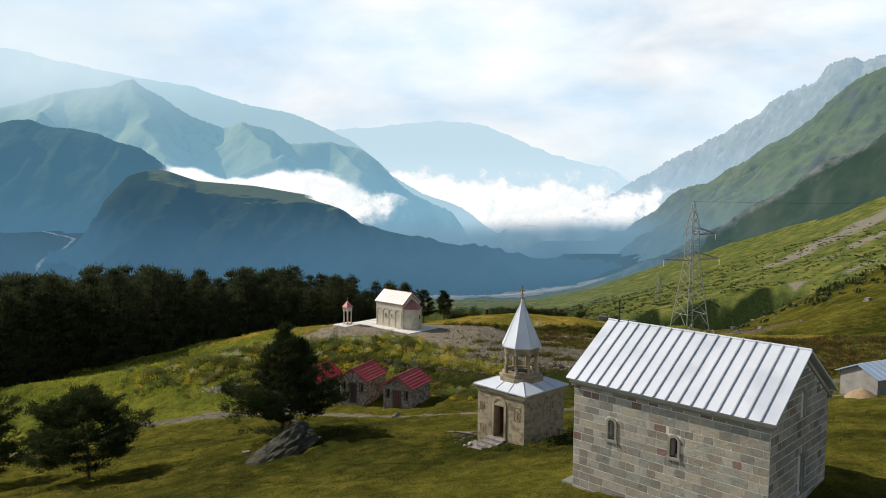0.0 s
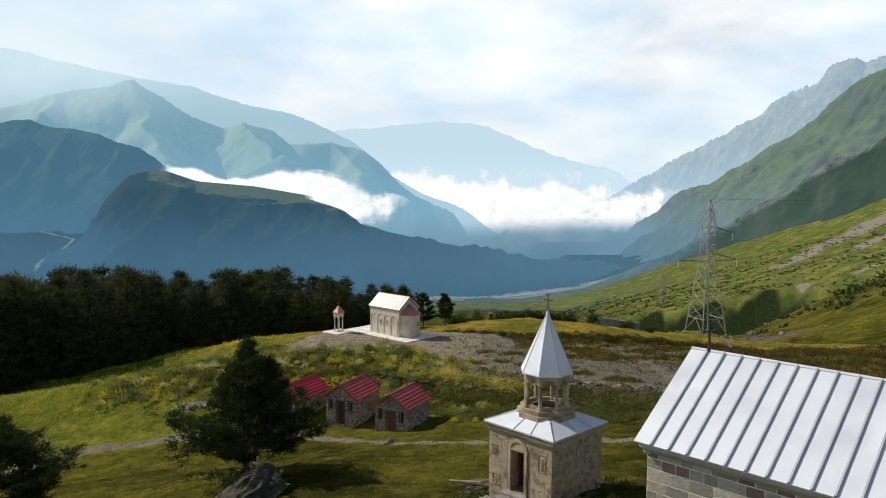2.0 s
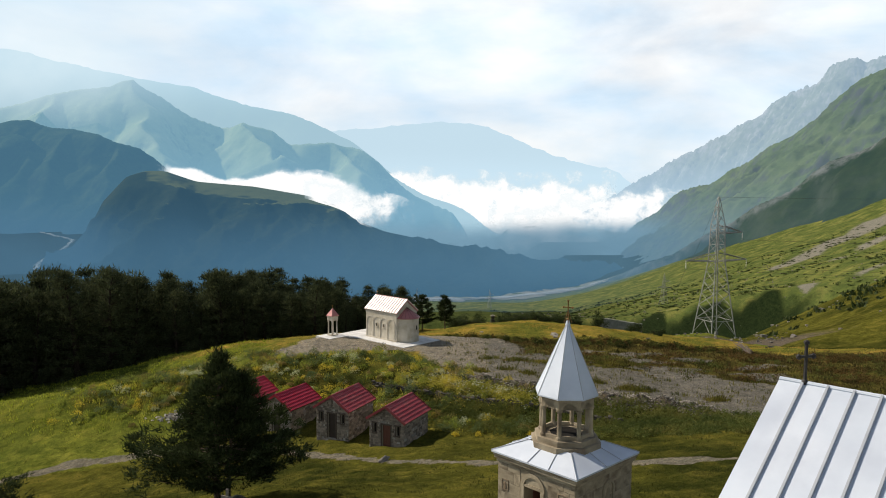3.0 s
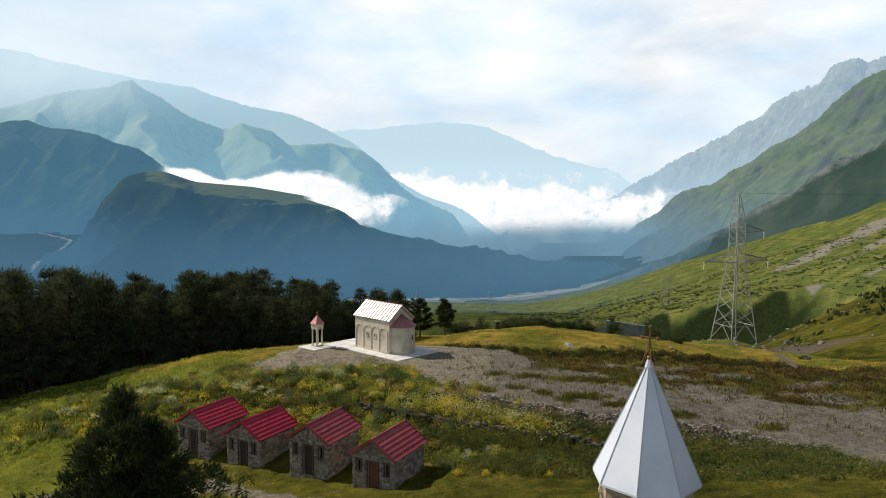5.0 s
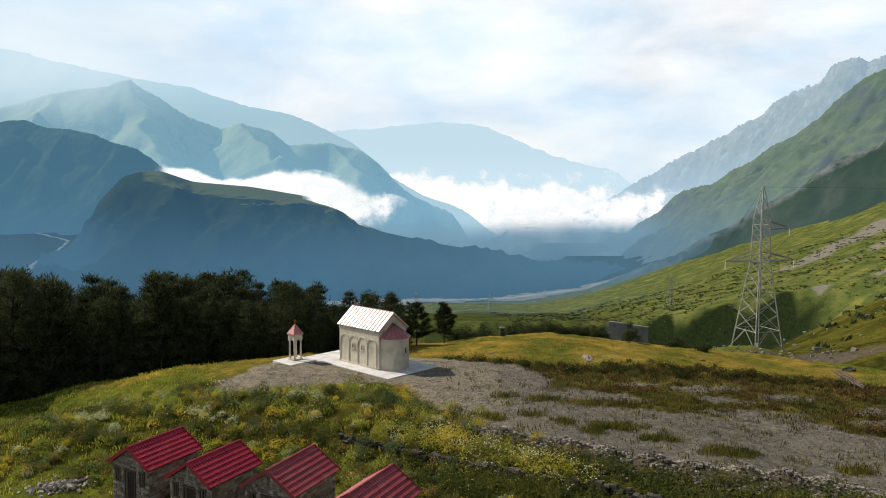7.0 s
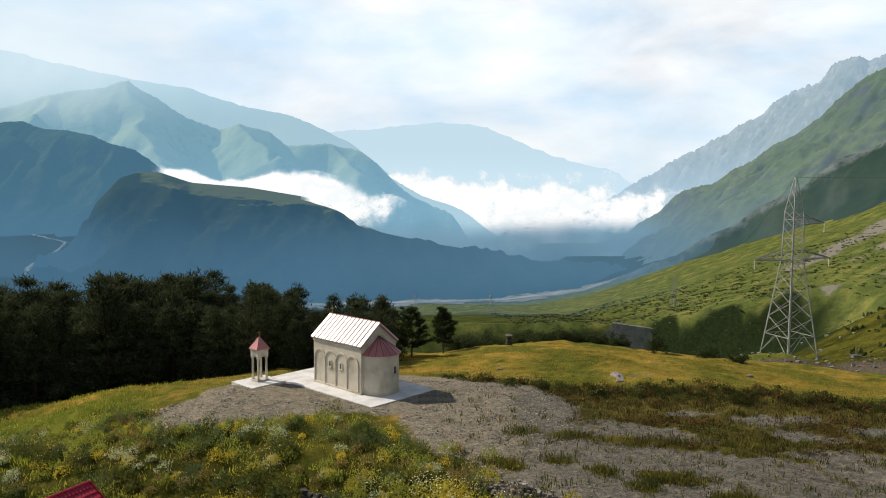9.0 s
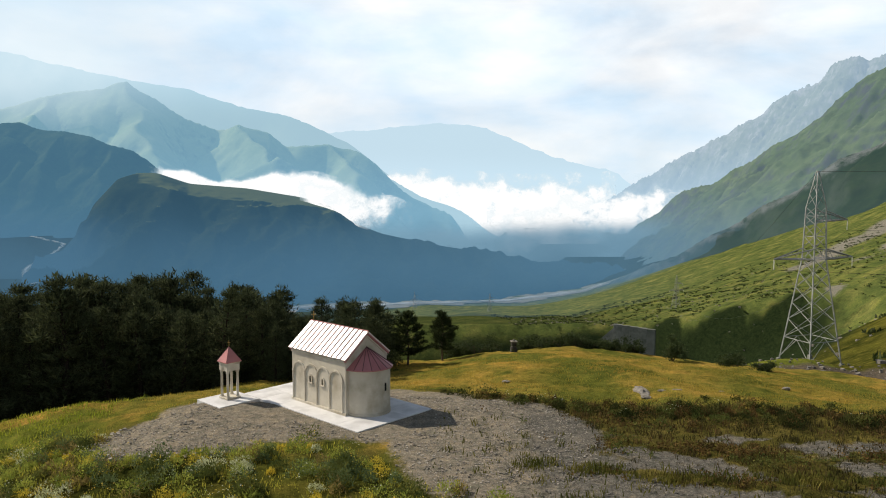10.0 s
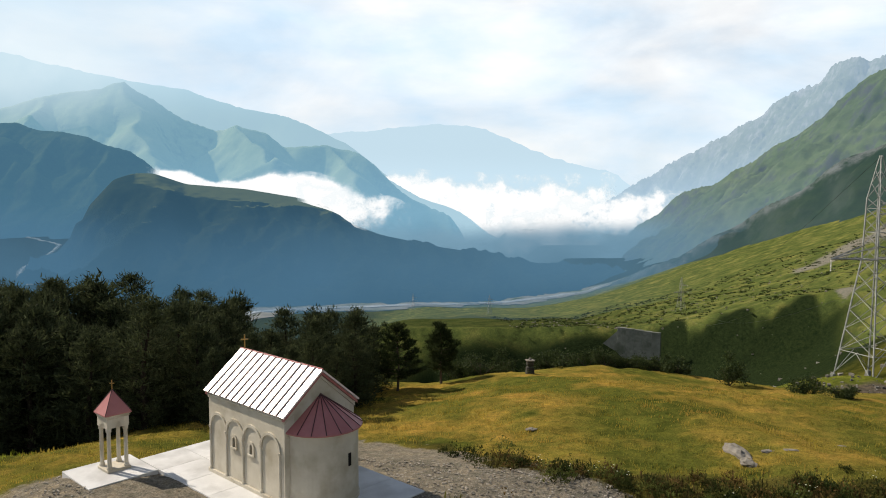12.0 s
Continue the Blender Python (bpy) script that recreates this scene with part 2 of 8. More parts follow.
def add_rod(bm, a, b, r0, r1=None, sides=6):
    a, b = Vector(a), Vector(b)
    r1 = r0 if r1 is None else r1
    turn = (b - a).to_track_quat("Z", "Y").to_matrix()
    ring = [turn @ Vector((math.cos(i * math.tau / sides), math.sin(i * math.tau / sides), 0)) for i in range(sides)]
    lo = [bm.verts.new(a + v * r0) for v in ring]
    hi = [bm.verts.new(b + v * r1) for v in ring]
    for i in range(sides):
        bm.faces.new((lo[i], lo[(i + 1) % sides], hi[(i + 1) % sides], hi[i]))
    bm.faces.new(lo[::-1])
    bm.faces.new(hi)
    return lo + hi


def add_lathe(bm, profile, sides=24, a0=0.0, a1=math.tau, m=None):
    """A turned form from (radius, height) pairs."""
    whole = abs(a1 - a0 - math.tau) < 1e-6
    n = sides if whole else sides + 1
    rings = []
    for r, z in profile:
        rings.append([bm.verts.new((r * math.cos(a0 + (a1 - a0) * i / sides), r * math.sin(a0 + (a1 - a0) * i / sides), z)) for i in range(n)])
    for lo, hi in zip(rings, rings[1:]):
        for i in range(sides):
            j = (i + 1) % n
            bm.faces.new((lo[i], lo[j], hi[j], hi[i]))
    if m is not None:
        bmesh.ops.transform(bm, matrix=m, verts=[v for r in rings for v in r])
    return rings


def empty(name, m, label, category, group="", kind=""):
    ob = new(name)
    ob.matrix_basis = m
    return tagged(ob, label, category, group, kind)


def from_arrays(name, verts, faces, mat, parent=None, smooth=False):
    me = bpy.data.meshes.new(name)
    me.from_pydata(verts, [], faces)
    me.materials.append(mat)
    if smooth:
        me.shade_smooth()
    ob = new(name, me)
    if parent is not None:
        ob.parent = parent
    return ob


# ---------------------------------------------------------------- the lie of the land
def smooth(a, b, x):
    t = np.clip((np.asarray(x, float) - a) / (b - a), 0, 1)
    return t * t * (3 - 2 * t)


def smooth_max(a, b, k):
    d = np.clip(0.5 + 0.5 * (a - b) / k, 0, 1)
    return b + (a - b) * d + k * d * (1 - d)


def waves(x, y, size, seed):
    """A cheap rolling noise from crossed sines, about -1 to 1."""
    rng = np.random.RandomState(seed)
    z = 0.0
    for i in range(6):
        a, f, p = rng.uniform(0, math.tau), rng.uniform(0.6, 1.7) / size * math.tau, rng.uniform(0, math.tau)
        z = z + np.sin((x * math.cos(a) + y * math.sin(a)) * f + p)
    return z / 3.2


def bank_line(x):
    return 86.8 - np.where(np.asarray(x) > 0, 13.0, 10.5) * np.tanh(np.asarray(x) / 16)


def terrace_edge(x):
    return 640 - 0.53 * np.clip(np.asarray(x, float) - 158, 0, 400)


def height(x, y):
    x, y = np.asarray(x, float), np.asarray(y, float)
    lower = 8.4 - 0.225 * np.maximum(0, y - 28) + 0.07 * np.maximum(0, 28 - y) + 0.125 * np.minimum(x - 5, 0) + 0.085 * np.maximum(0, x - 5)
    lower = lower + 0.014 * np.maximum(0, y - 68) ** 2 + 1.3 * np.exp(-((x + 10) ** 2 + (y - 51) ** 2) / 60)
    lower = np.where(lower < -8, -8 + 0.25 * (lower + 8), lower)
    top = -0.13 * np.clip(y - 104, 0, 43) - 0.33 * np.clip(y - 147, 0, 253) - 0.22 * np.maximum(0, y - 400) - 0.22 * np.maximum(0, -x - 15) - 0.1 * np.clip(x - 17, 0, 45) * smooth(92, 118, y)
    top = top - 0.045 * np.maximum(0, y - 104) * smooth(12, -6, x)
    top = top + 0.42 * np.maximum(0, x - 62) * smooth(90, 190, y) + 0.05 * np.maximum(0, x - 40) * smooth(150, 60, y)
    top = top + 0.9 * np.exp(-(((x - 16) / 14) ** 2 + ((y - 124) / 9) ** 2)) + 5.0 * np.exp(-(((x - 57) / 13) ** 2 + ((y - 171) / 11) ** 2))
    top = top + 1.55 * np.exp(-((y - 110.5) / 5.0) ** 2) * smooth(-11.5, -27, x) * smooth(-85, -55, x)
    w = smooth(-7.5, 1.5, y - bank_line(x))
    near = lower * (1 - w) + top * w
    near = near + 0.18 * waves(x, y, 14, 3) * (0.4 + w) * smooth(9, 22, np.hypot(x + 6, y - 104)) * smooth(3, 9, np.hypot(x - 7, y - 34))
    near = near + 1.5 * waves(x, y, 90, 8) * smooth(170, 320, y)
    # the ravine beyond the knoll, and the terrace whose steep edge closes it
    past = y - terrace_edge(x)
    terrace = -94 + 0.32 * np.maximum(0, x - 158) + 0.1 * np.maximum(0, x - 300) - 0.146 * np.maximum(0, past) - 60 * smooth(-10, -260, x) + 1.6 * waves(x, y, 120, 6)
    near = near - 46 * smooth(240, 520, y) * smooth(340, 240, x) * smooth(700, 560, y)
    t = np.where(x > 300, smooth(-260, 60, past), smooth(-30, 0, past + 3 * waves(x, y, 130, 13)))
    near = near * (1 - t) + terrace * t
    # the rubble ridge along the bulldozed edge
    edge = np.exp(-((y - bank_line(x) - 0.4) / 0.9) ** 2) * smooth(0, 4, x) * smooth(25, 21, x)
    near = near + edge * (0.5 + 0.22 * waves(x, y, 1.7, 51) + 0.2 * waves(x, y, 3.1, 52))
    floor = -205 + 6 * waves(x, y, 700, 5) * smooth(2400, 1900, y) + 0.09 * np.maximum(0, y - 1800) * smooth(-500, -800, x) - 60 * smooth(0, 80, y - np.interp(x, [60, 135, 190, 281, 392], [1500, 1570, 1630, 1670, 1690])) * smooth(420, 330, x) * smooth(-930, -820, x)
    return smooth_max(near, floor, 25)


def ground_at(x, y):
    return float(height(x, y))


# ---------------------------------------------------------------- ground
def round_pad(x, y, n):
    r = np.minimum(np.hypot((x + 6) / 11.5, (y - 102.6) / 6.3), np.hypot((x + 14.3) / 5.4, (y - 99.0) / 4.6))
    r = np.minimum(r, np.hypot((x - 3.2) / 6.0, (y - 97.5) / 9.0))
    return 1 - smooth(0.8, 1.16, r + 0.03 * n)


# tufts of grass standing in the gravel: place and half-sizes
WEED_SPOTS = ((3.6, 88.3, 1.2, 0.9), (6.6, 88.9, 0.9, 0.6), (8.6, 87.2, 0.8, 0.5), (12.0, 86.2, 2.0, 0.7), (14.3, 83.6, 1.3, 0.7), (17.9, 81.1, 2.0, 0.8), (10.2, 85.0, 0.8, 0.5),
              (12.5, 91.4, 3.4, 0.6), (18.5, 91.2, 3.0, 0.8), (24.5, 79.0, 1.2, 0.6), (8.0, 92.8, 1.6, 0.5), (5.0, 93.5, 1.0, 0.4))


def chapel_pad(x, y):
    """How much of the place is gravel: the pad round the chapel, the bulldozed ground beside it."""
    n = 2.2 * waves(x, y, 9, 11) + 1.0 * waves(x, y, 3.1, 12)
    pad = round_pad(x, y, n)
    over = y - bank_line(x)
    m = 0.7 * waves(x, y, 3.4, 16) + 0.5 * waves(x, y, 1.6, 17) + 0.3 * waves(x, y, 0.9, 18)
    upper = np.interp(x, [1.3, 5, 8.9, 13.3, 20.8, 29.7, 42], [24, 18, 14.4, 12.1, 13, 10.4, 5])
    lower = np.interp(x, [1, 20, 23, 28, 36], [0.5, -0.5, -4, -8, -13])
    strip = smooth(-1.0, 1.2, over - lower + m) * smooth(1.2, -1.4, over - upper + 1.3 * m) * smooth(0.5, 3.5, x + m + 0.5 * np.maximum(0, over - 3)) * smooth(44, 36, x + 2 * m)
    ragged = smooth(-0.2, 0.35, waves(x * 0.45, y, 3.4, 19) + 0.35 * m) * smooth(-2.5, 0, over - upper) * smooth(8, 4, over - upper) * smooth(2, 6, x) * smooth(40, 30, x)
    strip = np.maximum(strip, 0.9 * ragged)
    for cx, cy, rx, ry in WEED_SPOTS:
        r = np.hypot((x - cx) * 0.94 - (y - cy) * 0.34 * np.sign(cx - 3), ((y - cy) * 0.94 + (x - cx) * 0.34) * rx / ry) / rx
        strip = strip * (1 - 0.95 * smooth(1.25, 0.7, r + 0.22 * m))
    for cx, cy, rx, ry in ((21.7, 95.8, 3.4, 1.0), (27.0, 93.6, 3.0, 1.1), (16.5, 97.3, 2.0, 0.6), (33, 90, 3.0, 0.9)):
        strip = np.maximum(strip, 0.85 * smooth(1.2, 0.6, np.hypot((x - cx) / rx, (y - cy) / ry) + 0.3 * m))
    return np.clip(np.maximum(pad, strip), 0, 1)


def path_line(x):
    """The footpath over the lawn, below the huts."""
    return np.interp(x, [-60, -46, -38, -34, -27, -20, -15.8, -10.7, -6.5, -3.6, 2.3, 12, 22, 40], [66, 70, 75, 77.6, 78.5, 77.8, 76.2, 73.1, 70, 66.6, 61.5, 57, 54, 50])


def path_mask(x, y):
    n = 0.5 * waves(x, y, 4, 21)
    d = np.abs(y - path_line(x) + n)
    return (1 - smooth(0.5, 1.3, d)) * 0.9


def belt_line(x):
    """The line of dark weeds between the gravel and the golden meadow."""
    return np.interp(x, [-1, 0.1, 3.2, 5.7, 8.8, 12.6, 17.1, 20.1, 30, 44], [111.5, 110, 107.3, 105.4, 103.8, 103.2, 102.3, 102.2, 100, 96])


def golden(x, y):
    """Where the hay stands golden: beyond the belt of weeds, and beside the gravel on the far side."""
    right = smooth(0.2, 2.6, y - belt_line(x) + 0.9 * waves(x, y, 4, 99))
    left = smooth(13, 20, y - bank_line(x) + 2 * waves(x, y, 7, 99) + 12 * smooth(4, -2, x))
    k = smooth(-2.5, -0.5, x)
    return meadow_dry(x, y) * (right * k + left * (1 - k))


def meadow_dry(x, y):
    """Golden hay on the far side of the knoll."""
    m = smooth(-2, 6, y - bank_line(x) - 8 - 0.3 * np.maximum(0, x - 8) + 2 * waves(x, y, 12, 31)) * smooth(-60, -10, x) * (1 - smooth(142, 160, y)) * smooth(62, 44, x)
    bank = smooth(-9, -4, y - bank_line(x)) * 0.5 * (1 - smooth(110, 150, y)) * smooth(-40, -18, x)
    strip = 0.8 * smooth(0, 3, y - bank_line(x)) * smooth(-3, 2, x) * (1 - smooth(142, 160, y)) * smooth(62, 44, x)
    return np.clip(np.maximum(np.maximum(m, bank), strip), 0, 1)


def axis(lo, fine_lo, fine_hi, hi, step, grow):
    mid = list(np.arange(fine_lo, fine_hi, step))
    up, s = [mid[-1]], step
    while up[-1] < hi:
        s *= grow
        up.append(up[-1] + s)
    down, s = [mid[0]], step
    while down[-1] > lo:
        s *= grow
        down.append(down[-1] - s)
    return np.array(down[:0:-1] + mid + up[1:])


def scree(x, y):
    """Bare grey streaks that run down the right hillside."""
    z = 0 * x
    for ax, ay, bx, by, w in ((320, 745, 540, 915, 30), (350, 690, 500, 760, 14), (250, 600, 330, 560, 5), (200, 330, 330, 420, 4)):
        ln = math.hypot(bx - ax, by - ay)
        u = ((x - ax) * (bx - ax) + (y - ay) * (by - ay)) / ln ** 2
        d = np.abs((x - ax) * (by - ay) - (y - ay) * (bx - ax)) / ln
        z = np.maximum(z, smooth(1.3, 0.5, d / (w * (0.5 + 0.5 * np.clip(u, 0, 1.4)))) * smooth(0, 0.2, u) * smooth(1.6, 1.2, u))
    return z


def build_ground():
    xs, ys = axis(-3200, -46, 42, 3200, 0.55, 1.06), axis(-500, 22, 124, 4700, 0.55, 1.045)
    X, Y = np.meshgrid(xs, ys)
    Z = height(X, Y)
    g, p, d = chapel_pad(X, Y), path_mask(X, Y), meadow_dry(X, Y)
    rough = (0.10 * waves(X, Y, 2.3, 41) + 0.06 * waves(X, Y, 1.3, 42)) * (1 - 0.75 * g) * (1 - 0.6 * p)
    Z = Z + rough * smooth(400, 100, Y)
    # rubble on the bank's edge
    over = Y - bank_line(X)
    edge = np.exp(-((over - 0.4) / 1.2) ** 2) * smooth(0, 4, X) * smooth(24, 20, X)
    past = Y - terrace_edge(X)
    # shade over the ravine put into the ground colour; far floors darkened with it
    shade_mask = smooth(190, 280, Y) * smooth(8, -2, past + 3 * waves(X, Y, 130, 13)) * smooth(0.62, 0.44, X / np.maximum(Y - 40, 1)) * smooth(-0.2, 0.08, X / np.maximum(Y, 1))
    shade_mask = np.maximum(shade_mask, 0.52 * smooth(330, 110, X - 0.12 * past) * smooth(-4, 25, past) * smooth(1200, 900, Y))
    shade_mask = np.maximum(shade_mask, 0.58 * smooth(60, -160, X) * smooth(850, 1150, Y))
    shade_mask = np.maximum(shade_mask, smooth(1620, 1760, Y) * smooth(1300, 1100, X))
    shade_mask = np.maximum(shade_mask, 0.85 * smooth(-420, -620, X) * smooth(1000, 1300, Y))
    mound = 0.95 * np.exp(-(((X - 58) / 20) ** 2 + ((Y - 157) / 8) ** 4))
    nx, ny = len(xs), len(ys)
    verts = np.stack([X, Y, Z], -1).reshape(-1, 3)
    idx = np.arange(nx * ny).reshape(ny, nx)
    faces = np.stack([idx[:-1, :-1], idx[:-1, 1:], idx[1:, 1:], idx[1:, :-1]], -1).reshape(-1, 4)
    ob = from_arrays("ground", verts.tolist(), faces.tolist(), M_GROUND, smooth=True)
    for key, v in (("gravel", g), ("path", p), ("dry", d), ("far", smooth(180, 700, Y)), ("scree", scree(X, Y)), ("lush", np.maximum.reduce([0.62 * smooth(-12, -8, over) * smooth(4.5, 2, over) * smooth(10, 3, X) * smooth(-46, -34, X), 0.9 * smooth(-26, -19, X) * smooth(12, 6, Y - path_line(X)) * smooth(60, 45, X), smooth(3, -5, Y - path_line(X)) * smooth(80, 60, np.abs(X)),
                                                       smooth(-6, 2, X) * smooth(0.0, -1.5, over) * smooth(60, 45, X), 1.15 * smooth(52, 70, X) * smooth(440, 330, Y)])), ("earth", np.maximum(edge * 1.1, mound)), ("gold", golden(X, Y)), ("shade_mask", shade_mask), ("pad", smooth(13, -3, X + 2 * waves(X, Y, 6, 23)) * smooth(-1, 3, over))):
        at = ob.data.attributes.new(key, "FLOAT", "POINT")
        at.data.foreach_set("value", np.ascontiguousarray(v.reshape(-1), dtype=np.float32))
    return tagged(ob, "green and golden meadow ground with grey gravel patches", "ground", kind="structure")


def ground_material():
    m = bpy.data.materials.new("meadow")
    m.use_nodes = True
    nt = m.node_tree
    N, L = nt.nodes.new, nt.links.new
    b = nt.nodes["Principled BSDF"]
    b.inputs["Roughness"].default_value, b.inputs["Specular IOR Level"].default_value = 1.0, 0.0
    co = N("ShaderNodeTexCoord")

    def noise_node(scale, detail=6, rough=0.6):
        n = N("ShaderNodeTexNoise")
        n.inputs["Scale"].default_value, n.inputs["Detail"].default_value, n.inputs["Roughness"].default_value = scale, detail, rough
        L(co.outputs["Object"], n.inputs["Vector"])
        return n.outputs["Fac"]

    def ramp(fac, stops):
        r = N("ShaderNodeValToRGB")
        for i, (p, c) in enumerate(stops):
            e = r.color_ramp.elements[i] if i < 2 else r.color_ramp.elements.new(p)
            e.position, e.color = p, (*c, 1)
        L(fac, r.inputs["Fac"])
        return r.outputs["Color"]

    def blend(fac, a, bb, mode="MIX"):
        x = N("ShaderNodeMix")
        x.data_type, x.blend_type = "RGBA", mode
        L(fac, x.inputs["Factor"])
        L(a, x.inputs["A"])
        L(bb, x.inputs["B"])
        return x.outputs["Result"]

    def attribute(key, noise_fac, amount):
        a = N("ShaderNodeAttribute")
        a.attribute_name = key
        s = N("ShaderNodeMath")
        s.operation = "MULTIPLY_ADD"
        L(noise_fac, s.inputs[0])
        s.inputs[1].default_value, s.inputs[2].default_value = amount, -amount / 2
        t = N("ShaderNodeMath")
        t.operation = "ADD"
        L(a.outputs["Fac"], t.inputs[0])
        L(s.outputs[0], t.inputs[1])
        r = N("ShaderNodeMapRange")
        r.interpolation_type = "SMOOTHSTEP"
        r.inputs["From Min"].default_value, r.inputs["From Max"].default_value = 0.3, 0.7
        L(t.outputs[0], r.inputs["Value"])
        return r.outputs["Result"]

    n_big, n_mid, n_fine = noise_node(0.05, 5), noise_node(0.45, 7), noise_node(3.5, 8, 0.7)
    green = ramp(n_mid, [(0.3, (0.045, 0.06, 0.012)), (0.5, (0.1, 0.115, 0.02)), (0.72, (0.19, 0.175, 0.035))])
    green2 = ramp(n_big, [(0.35, (0.055, 0.076, 0.014)), (0.65, (0.16, 0.168, 0.026))])
    grass = blend(n_fine, green, green2)
    dry = ramp(n_mid, [(0.28, (0.045, 0.045, 0.012)), (0.5, (0.085, 0.074, 0.018)), (0.7, (0.13, 0.104, 0.03))])
    gravel = ramp(n_fine, [(0.25, (0.072, 0.066, 0.055)), (0.5, (0.125, 0.115, 0.097)), (0.75, (0.205, 0.19, 0.162))])
    trail = ramp(n_fine, [(0.3, (0.09, 0.08, 0.06)), (0.7, (0.2, 0.18, 0.14))])
    valley = ramp(n_big, [(0.3, (0.05, 0.07, 0.022)), (0.5, (0.085, 0.105, 0.03)), (0.7, (0.165, 0.16, 0.05))])
    mottle = ramp(noise_node(0.09, 10, 0.78), [(0.34, (0.45, 0.48, 0.5)), (0.5, (1.0, 1.0, 1.0)), (0.66, (1.35, 1.25, 1.05))])
    one = N("ShaderNodeValue")
    one.outputs[0].default_value = 1.0
    grass = blend(attribute("far", n_mid, 0.2), grass, valley)
    grass = blend(one.outputs[0], grass, mottle, "MULTIPLY")
    col = blend(attribute("dry", n_mid, 0.9), grass, dry)
    gold = ramp(n_mid, [(0.3, (0.14, 0.115, 0.025)), (0.5, (0.25, 0.185, 0.04)), (0.7, (0.39, 0.235, 0.06))])
    green_patch = ramp(noise_node(0.16, 6, 0.65), [(0.4, (0.085, 0.1, 0.016)), (0.62, (0.31, 0.18, 0.036))])
    patch = ramp(noise_node(0.13, 6, 0.62), [(0.42, (0.0, 0.0, 0.0)), (0.57, (1.0, 1.0, 1.0))])
    olive = ramp(n_mid, [(0.3, (0.055, 0.068, 0.013)), (0.7, (0.13, 0.125, 0.024))])
    gold = blend(patch, olive, blend(n_fine, gold, green_patch))
    col = blend(attribute("gold", n_mid, 0.6), col, gold)
    lush = ramp(n_mid, [(0.3, (0.017, 0.021, 0.005)), (0.5, (0.055, 0.058, 0.012)), (0.7, (0.15, 0.126, 0.026))])
    lush2 = ramp(n_big, [(0.42, (0.016, 0.02, 0.005)), (0.58, (0.1, 0.092, 0.016))])
    col = blend(attribute("lush", n_mid, 0.8), col, blend(n_fine, lush, lush2))
    # dark green that paints the shade onto the ground
    shade_green = ramp(n_mid, [(0.3, (0.008, 0.014, 0.006)), (0.7, (0.022, 0.032, 0.012))])
    col = blend(attribute("shade_mask", n_mid, 0.25), col, shade_green)
    rubble = ramp(n_fine, [(0.3, (0.11, 0.105, 0.085)), (0.7, (0.23, 0.215, 0.18))])
    col = blend(attribute("scree", n_mid, 0.9), col, rubble)
    col = blend(attribute("path", n_fine, 0.9), col, trail)
    pale = ramp(n_fine, [(0.25, (0.125, 0.107, 0.08)), (0.5, (0.2, 0.174, 0.134)), (0.75, (0.31, 0.275, 0.217))])
    gravel = blend(attribute("pad", n_mid, 0.4), gravel, pale)
    col = blend(attribute("gravel", n_fine, 0.9), col, gravel)
    earth = ramp(n_fine, [(0.3, (0.055, 0.045, 0.034)), (0.7, (0.13, 0.108, 0.082))])
    col = blend(attribute("earth", n_mid, 0.8), col, earth)
    grain = ramp(noise_node(11.0, 5, 0.75), [(0.34, (0.5, 0.52, 0.5)), (0.5, (1.0, 1.0, 1.0)), (0.66, (1.45, 1.42, 1.35))])
    col = blend(one.outputs[0], col, grain, "MULTIPLY")
    clump = ramp(noise_node(1.3, 6, 0.7), [(0.36, (0.66, 0.7, 0.66)), (0.5, (1.0, 1.0, 1.0)), (0.64, (1.28, 1.22, 1.1))])
    col = blend(one.outputs[0], col, clump, "MULTIPLY")
    L(col, b.inputs["Base Color"])
    bp = N("ShaderNodeBump")
    bp.inputs["Strength"].default_value, bp.inputs["Distance"].default_value = 0.9, 0.18
    L(n_fine, bp.inputs["Height"])
    L(bp.outputs["Normal"], b.inputs["Normal"])
    return m


M_GROUND = ground_material()
ground = build_ground()


# ---------------------------------------------------------------- far mountains and mist
def fold(x, y, size, seed):
    """Gullies and spurs: ridged noise."""
    off = seed * 17.3
    flat_x, flat_y = x.ravel(), y.ravel()
    out = np.zeros(len(flat_x))
    for i in range(len(flat_x)):
        v, a, f = 0.0, 1.0, 1.0 / size
        for o in range(4):
            n = noise.noise(Vector((flat_x[i] * f + off, flat_y[i] * f - off, 0.3 * o)))
            v += a * (1 - 2 * abs(n))
            a *= 0.5
            f *= 2.1
        out[i] = v
    return out.reshape(x.shape)


